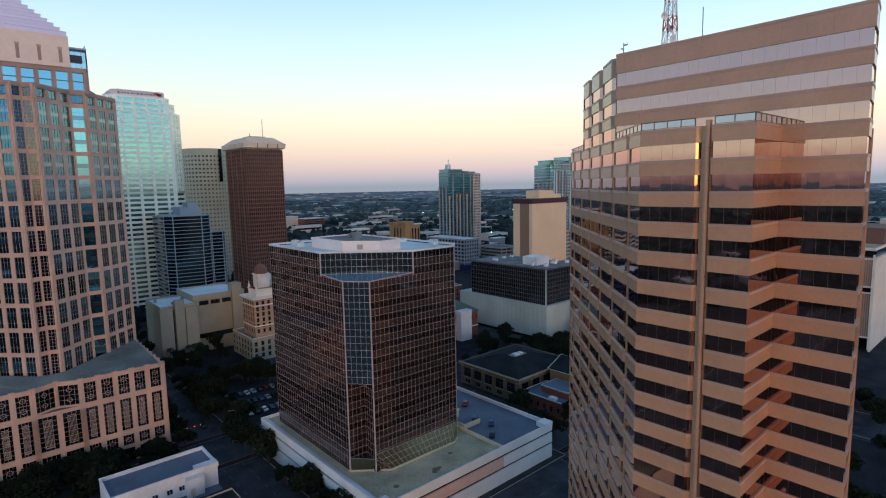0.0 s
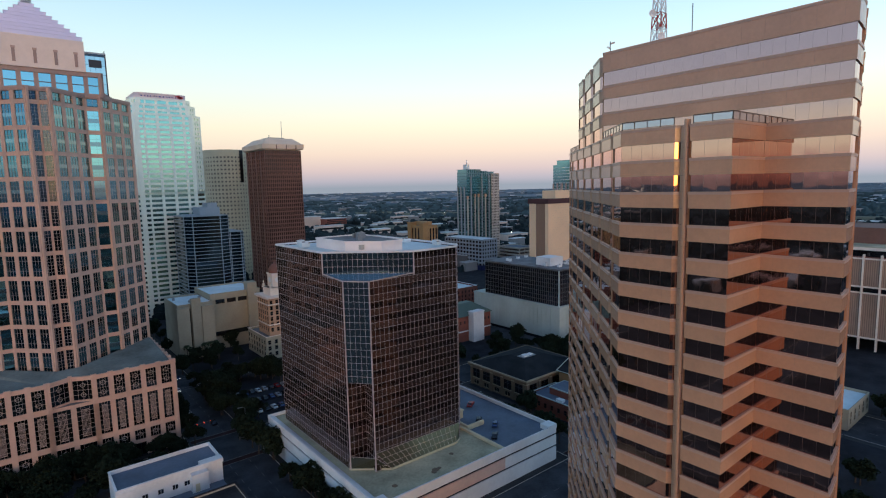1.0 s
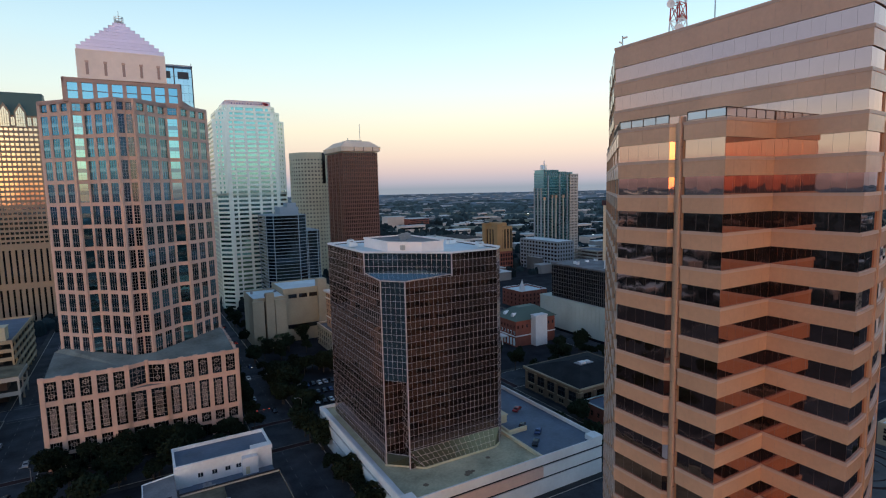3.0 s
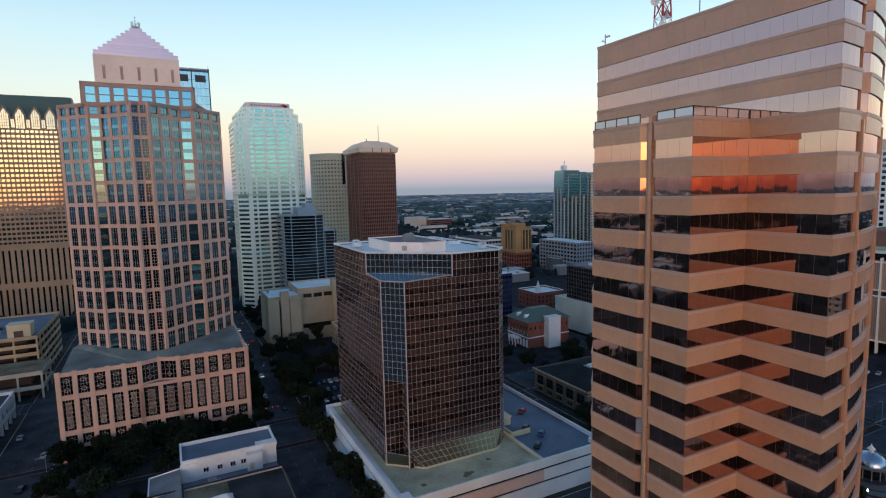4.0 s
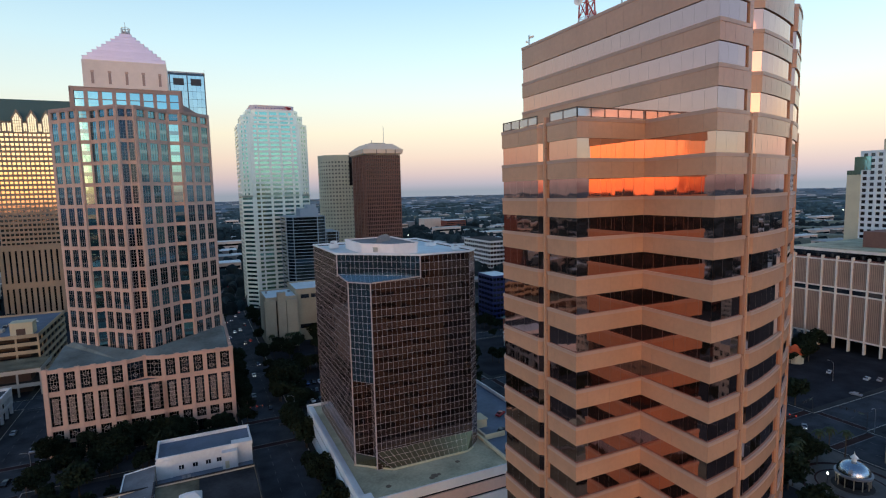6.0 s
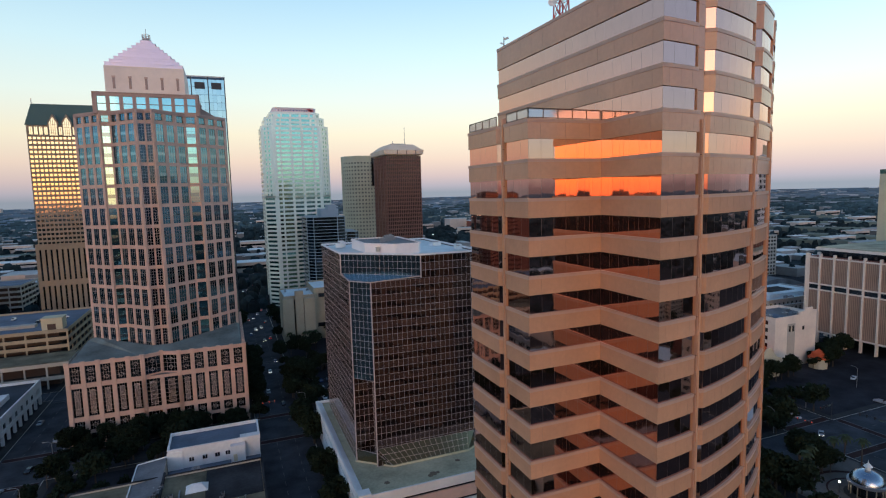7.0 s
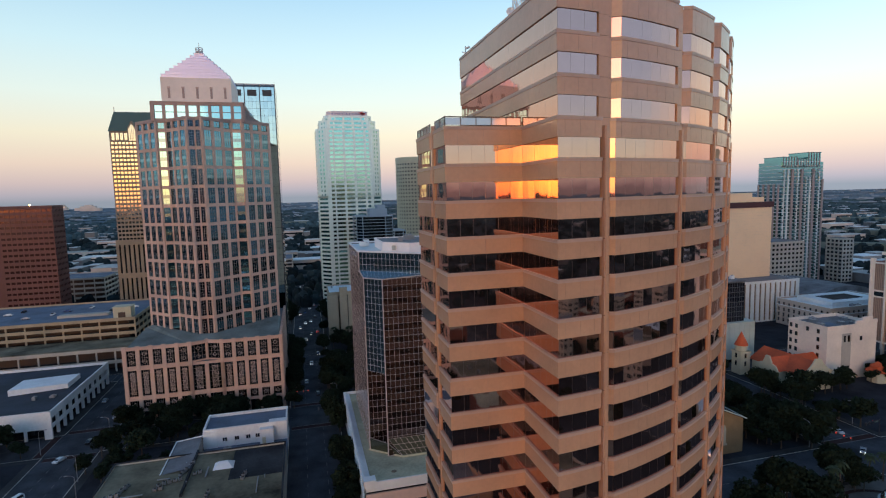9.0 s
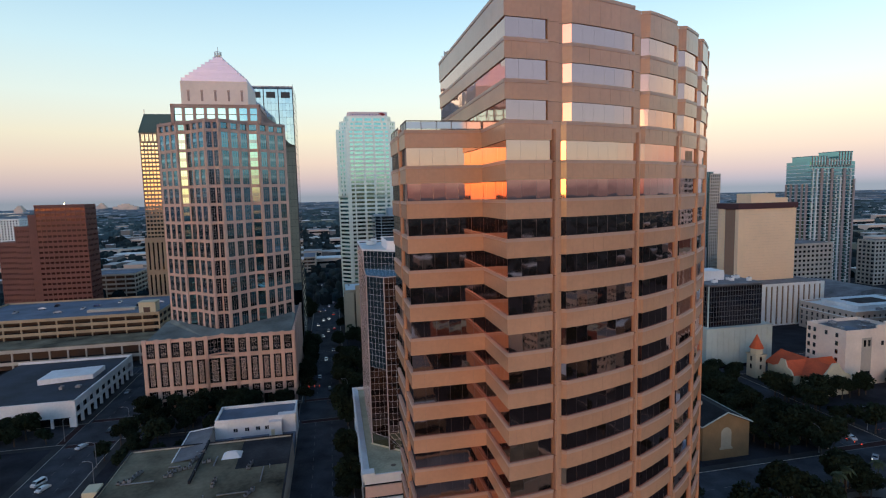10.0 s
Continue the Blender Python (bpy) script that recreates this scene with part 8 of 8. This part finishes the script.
for i in range(24):                                          # the queue of cars down the long street
    car(54 + (i % 4) * 3.7, 300 + i * 11 + (i % 3) * 3, 90 if i % 4 < 3 else -90, i % 5, lit=True)
for i, (x, y) in enumerate(((57, 232), (62, 214), (60, 262), (64, 280))):
    car(x, y, 90, (1, 2, 0, 4)[i], lit=i > 1)
for x, y, r, k in ((-29, 176, 65, 0), (-28, 146, 65, 0), (-31, 150, 65, 6), (-22, 214, 90, 1), (-33, 236, 90, 1), (-24, 190, 80, 2), (240, 98, 35, 1), (246, 112, 80, 0), (222, 96, 0, 2)):
    car(x, y, r, k, lit=(x, y) == (240, 98))
for x, y, r, k in ((126, 128, 40, 2), (128, 122, 40, 4), (133, 140, 30, 3), (122, 116, 40, 2)):
    car(x, y, r, k, 10.66, where="parked on the rooftop deck")
for i in range(9):
    car(76 + i * 3.0, 236 + (i % 2) * 0.4, 90, (2, 1, 4, 2, 0, 1, 2, 3, 1)[i], 0.1)
for i in range(6):
    car(81 + i * 3.0, 225, 90, (1, 2, 2, 4, 1, 2)[i], 0.1)
for i in range(7):
    car(80 + i * 3.2, 213, 90, (0, 2, 0, 4, 1, 5, 2)[i], 0.1)
for i in range(11):
    car(-140 + i * 9 + (i % 3) * 2, 330 + (i % 4) * 8, 90 * (i % 2), (0, 1, 0, 2, 1, 0, 4, 0, 1, 2, 0)[i], 23.5, where="parked on the garage roof")
for i, (x, y) in enumerate(((309.5, 129), (314.6, 115.5), (290, 107), (268, 122), (318, 112), (150, 190), (152, 212), (155, 236), (148, 250), (166, 226), (170, 232))):
    car(x, y, (20, 10, 100, 40, 15, 90, 90, 90, 90, 30, 30)[i], (0, 0, 1, 2, 1, 0, 1, 2, 0, 4, 1)[i], 0.1)
for i in range(8):
    car(-88 + i * 3.1, 272, 90, (2, 1, 0, 4, 2, 1, 0, 2)[i], 0.1)


def street_lamp(x, y, rot, lit=False):
    t = thing("street_lamp", "tall grey street lamp with a curved arm", "street lamp", "street lamps", at=(x, y, 0.08))
    t.rotation_euler = (0, 0, radians(rot))
    part("pole", Mesh().lathe([(0.16, 0), (0.12, 0.6), (0.08, 8.6)], 0, 0, 8, STEEL), t)
    part("arm", Mesh().beam((0, 0, 8.5), (0.9, 0, 9.2), 0.1, STEEL).beam((0.9, 0, 9.2), (2.2, 0, 9.3), 0.1, STEEL), t)
    head = part("lamp_head", Mesh().box(1.9, -0.16, 9.18, 2.7, 0.16, 9.36, STEEL), t)
    part("lens", Mesh().box(2.0, -0.12, 9.1, 2.6, 0.12, 9.18, BULB if lit else CARGLASS), head, "glass lamp lens")


for x, y, r in ((-17, 158, 180), (-17, 190, 180), (-38, 184, 0), (-12, 143, 180), (48, 178, 0), (70, 200, 180), (48, 222, 0), (70, 240, 180), (191, 84, 90), (226, 106, 90), (258, 116, 180), (300, 122, 90), (231, 108, -90), (258, 84, 180), (164, 106, 90), (145, 150, 0)):
    street_lamp(x, y, r)


def signal(x, y, rot):
    t = thing("traffic_light", "dark traffic signal mast with a long arm", "traffic light", "traffic lights", at=(x, y, 0.08))
    t.rotation_euler = (0, 0, radians(rot))
    part("mast", Mesh().lathe([(0.2, 0), (0.15, 1), (0.12, 7)], 0, 0, 8, DARKBAR), t)
    part("arm", Mesh().beam((0, 0, 6.2), (9, 0, 6.6), 0.16, DARKBAR), t)
    for d in (4.0, 6.5, 8.6):
        head = part("signal_head", Mesh().box(d - 0.2, -0.2, 5.7, d + 0.2, 0.2, 6.9, DARKBAR), t)
        part("lens", Mesh().box(d - 0.12, -0.26, 6.5, d + 0.12, -0.2, 6.75, TAILLAMP), head, "lit red lens")
    part("street_sign", Mesh().box(1.0, -0.05, 5.7, 2.8, 0.05, 6.2, GREENROOF), t)


for x, y, r in ((257, 86, 100), (231, 105, -80), (256.5, 105, 190), (49, 202, 0), (70, 180, 180)):
    signal(x, y, r)
for x, y in ((206.8, 70.9), (196, 60)):
    t = thing("garden_lamp", "short garden lamp with a bright globe", "lamp", "garden lamps", at=(x, y, 0.1))
    part("post", Mesh().lathe([(0.12, 0), (0.07, 3.2)], 0, 0, 8, DARKBAR), t)
    part("globe", Mesh().lathe([(0.01, 3.1), (0.25, 3.25), (0.3, 3.5), (0.2, 3.75), (0.01, 3.85)], 0, 0, 10, BULB), t)


def far_city():
    """Low roofs, streets and woods out to the horizon."""
    r = random.Random(17)
    near, far = Mesh(), Mesh()
    for i in range(1500):
        d = 330 + 2000 * r.random() ** 1.2
        a = radians(r.uniform(-50, 105)) if i % 12 else radians(r.uniform(105, 310))
        x, y = d * math.sin(a), d * math.cos(a)
        if -120 < y < 420 and -200 < x < 560:
            continue
        if 0 < y < 660 and -210 < x < 240:
            continue
        if d > 900 and r.random() < 0.45:
            continue
        s = 1 + d / 2600
        w, l, h = r.uniform(8, 22) * s, r.uniform(8, 26) * s, r.uniform(4, 10) * (1.8 if r.random() < 0.1 else 1)
        mb = near if d < 1200 else far
        mb.box(x - w / 2, y - l / 2, -0.1, x + w / 2, y + l / 2, h, LOW_WALL)
        mb.box(x - w / 2 - 0.3, y - l / 2 - 0.3, h, x + w / 2 + 0.3, y + l / 2 + 0.3, h + 0.5, PALE_ROOF)
    for i in range(150):                                       # long commercial sheds and office blocks
        d, a = 480 + 1700 * r.random(), radians(r.uniform(-45, 100))
        x, y = d * math.sin(a), d * math.cos(a)
        if (y < 660 and -210 < x < 620) or (y < 420 and x < 620):
            continue
        w, l, h = r.uniform(25, 75), r.uniform(14, 30), r.uniform(7, 15)
        mb = near if d < 1200 else far
        mb.box(x - w / 2, y - l / 2, -0.1, x + w / 2, y + l / 2, h, PEACHWALL)
        mb.box(x - w / 2 - 0.4, y - l / 2 - 0.4, h, x + w / 2 + 0.4, y + l / 2 + 0.4, h + 0.8, PALE_ROOF)
        mb.box(x - w / 2 + 1, y - l / 2 - 0.15, h * 0.45, x + w / 2 - 1, y - l / 2, h * 0.7, GLASS_DK)
    single("low_buildings", near, "scattered low houses and sheds with pale roofs", "buildings", kind="stuff")
    single("low_buildings", far, "distant low roofs in the wooded suburbs", "buildings", kind="stuff")
    woods = Mesh()
    for i in range(21000):
        d = 300 + 2300 * r.random() ** 1.15
        a = radians(r.uniform(-55, 110)) if i % 3 else radians(r.uniform(110, 305))
        x, y = d * math.sin(a), d * math.cos(a)
        if -120 < y < 420 and -200 < x < 560:
            continue
        s = r.uniform(2.2, 4.6) * (1 + d / 1300)
        h = r.uniform(4, 10) * (1 + d / 5000)
        n = 7
        ph = r.random() * 6
        base = [(x + s * r.uniform(0.8, 1.2) * math.cos(ph + 6.283 * k / n), y + s * r.uniform(0.8, 1.2) * math.sin(ph + 6.283 * k / n)) for k in range(n)]
        vs = [(p[0], p[1], 0) for p in base] + [(x + (p[0] - x) * r.uniform(0.75, 1.05), y + (p[1] - y) * r.uniform(0.75, 1.05), h * r.uniform(0.55, 0.75)) for p in base] + [(x + (p[0] - x) * 0.5, y + (p[1] - y) * 0.5, h * r.uniform(0.85, 1.05)) for p in base]
        fs = [(k, (k + 1) % n, n + (k + 1) % n, n + k) for k in range(n)] + [(n + k, n + (k + 1) % n, 2 * n + (k + 1) % n, 2 * n + k) for k in range(n)] + [tuple(range(2 * n, 3 * n))]
        # from 1500 m out the woods take the stronger haze tint
        woods.solid(vs, fs, WOODS if d < 1500 else HAZEWOODS)
    single("woods", woods, "dark woods between the distant suburbs, tinted for haze", "woods", kind="stuff")
    lamps = Mesh()
    for i in range(22):
        d, a = r.uniform(700, 2400), radians(r.uniform(-45, 100))
        x, y, s = d * math.sin(a), d * math.cos(a), 0.3 + d / 4500
        lamps.box(x - s, y - s, 11, x + s, y + s, 11 + s, BULB)
    single("distant_lamps", lamps, "tiny lit lamps across the suburbs", "lamps", kind="stuff")
    # the far plain, which climbs gently to the horizon
    n, rings = 72, [(2300, -0.05), (2900, 9.0), (3600, 24.0), (4300, 39.0), (4750, 47.0), (4800, 47.0)]
    land = Mesh()
    vs = [(d * math.sin(2 * math.pi * i / n), d * math.cos(2 * math.pi * i / n), z) for i in range(n) for d, z in rings]
    k = len(rings)
    land.solid(vs, [(i * k + j, ((i + 1) % n) * k + j, ((i + 1) % n) * k + j + 1, i * k + j + 1) for i in range(n) for j in range(k - 1)], HAZELAND)
    single("backdrop", land, "far wooded plain at the horizon, tinted blue-grey for haze", "far land", kind="structure")

    def up(d):
        for (d0, z0), (d1, z1) in zip(rings, rings[1:]):
            if d <= d1:
                return z0 + (z1 - z0) * max(0.0, (d - d0) / (d1 - d0))
        return 47.0
    dots, roofs = Mesh(), Mesh()
    for i in range(6500):
        d, a = r.uniform(2350, 4600), radians(r.uniform(-60, 112))
        x, y, z = d * math.sin(a), d * math.cos(a), up(d)
        w, l = r.uniform(8, 30), r.uniform(6, 14)
        h = r.uniform(2, 6)
        rz = a + r.uniform(-0.2, 0.2)
        c, s = math.cos(rz), -math.sin(rz)
        pale = r.random() < (0.10 if d < 3300 else 0.20)
        mb = roofs if pale else dots
        # beyond 3300 m the woods fade to the plain's haze colour
        mt = FARROOF if pale else HAZEWOODS if d < 3300 else HAZELAND
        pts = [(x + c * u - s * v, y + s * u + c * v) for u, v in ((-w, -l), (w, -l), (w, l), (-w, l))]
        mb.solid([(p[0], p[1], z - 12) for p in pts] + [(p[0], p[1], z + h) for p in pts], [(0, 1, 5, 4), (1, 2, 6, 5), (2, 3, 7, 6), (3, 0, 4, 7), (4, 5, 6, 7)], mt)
    for i in range(16):                                       # pale fields and highways between the woods
        d, a = r.uniform(950, 2200), radians(r.uniform(-45, 100))
        x, y, w, l = d * math.sin(a), d * math.cos(a), r.uniform(70, 220), r.uniform(7, 22)
        rz = -a + r.uniform(-0.15, 0.15)
        c, s = math.cos(rz), math.sin(rz)
        pts = [(x + c * u - s * v, y + s * u + c * v, 9.0) for u, v in ((-w, -l), (w, -l), (w, l), (-w, l))]
        roofs.solid(pts + [(p[0], p[1], -0.1) for p in pts], [(0, 1, 2, 3), (4, 5, 1, 0), (5, 6, 2, 1), (6, 7, 3, 2), (7, 4, 0, 3)], FARFIELD)
    single("woods", dots, "belts of woods on the far plain, tinted for haze", "woods", kind="stuff")
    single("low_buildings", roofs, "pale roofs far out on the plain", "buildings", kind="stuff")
    for x, y, w, h, label in ((-1290, 3980, 150, 42, "peach stepped hotel far off among the woods"), (-1830, 3790, 50, 46, "pale far high-rise near the bay"), (-1500, 4150, 60, 44, "pale far high-rise near the bay")):
        t = thing("far_high_rise", label, "high-rise")
        z = up(math.hypot(x, y)) - 2
        for f, g, q in ((1.0, 0.55, 0), (0.6, 0.8, 4), (0.3, 1.0, 8)):
            part("storey_block", Mesh().box(x - w * f / 2, y + q, z, x + w * f / 2, y + 40, z + h * g, PEACHWALL), t)
    t = thing("long_office_block", "long brick and peach office block among distant woods", "office building")
    part("peach_wing", Mesh().box(548, 1190, -0.1, 592, 1225, 25, PEACHWALL).box(547, 1189, 25, 593, 1226, 26, PALE_ROOF), t)
    part("brick_wing", Mesh().box(592, 1160, -0.1, 645, 1200, 20, BRICK).box(591, 1159, 20, 646, 1201, 21, PALE_ROOF), t)
    for k in range(4):
        part("window_band", Mesh().box(594, 1159.7, 3 + 4.4 * k, 643, 1160, 5 + 4.4 * k, GLASS_DK), t)
    t = thing("apartment_tower", "white apartment tower with rows of dark windows near the bay", "apartment tower")
    grid_block(t, -395, 800, -352, 832, 0.1, 70, 12, 8, 20, WHITE_STONE, GLASS_DK, pier=1.8, band=1.5, proud=0.3)
    w = Mesh()
    ring = [(radians(-58 + 2 * i), 3650, 4200) for i in range(20)]
    w.solid([(d * math.sin(a), d * math.cos(a), up(d) + 0.8) for a, d0, d1 in ring for d in (d0, d1)], [(2 * i, 2 * i + 2, 2 * i + 3, 2 * i + 1) for i in range(19)], WATER)
    single("water", w, "pale strip of bay water near the horizon", "water", kind="structure")


far_city()
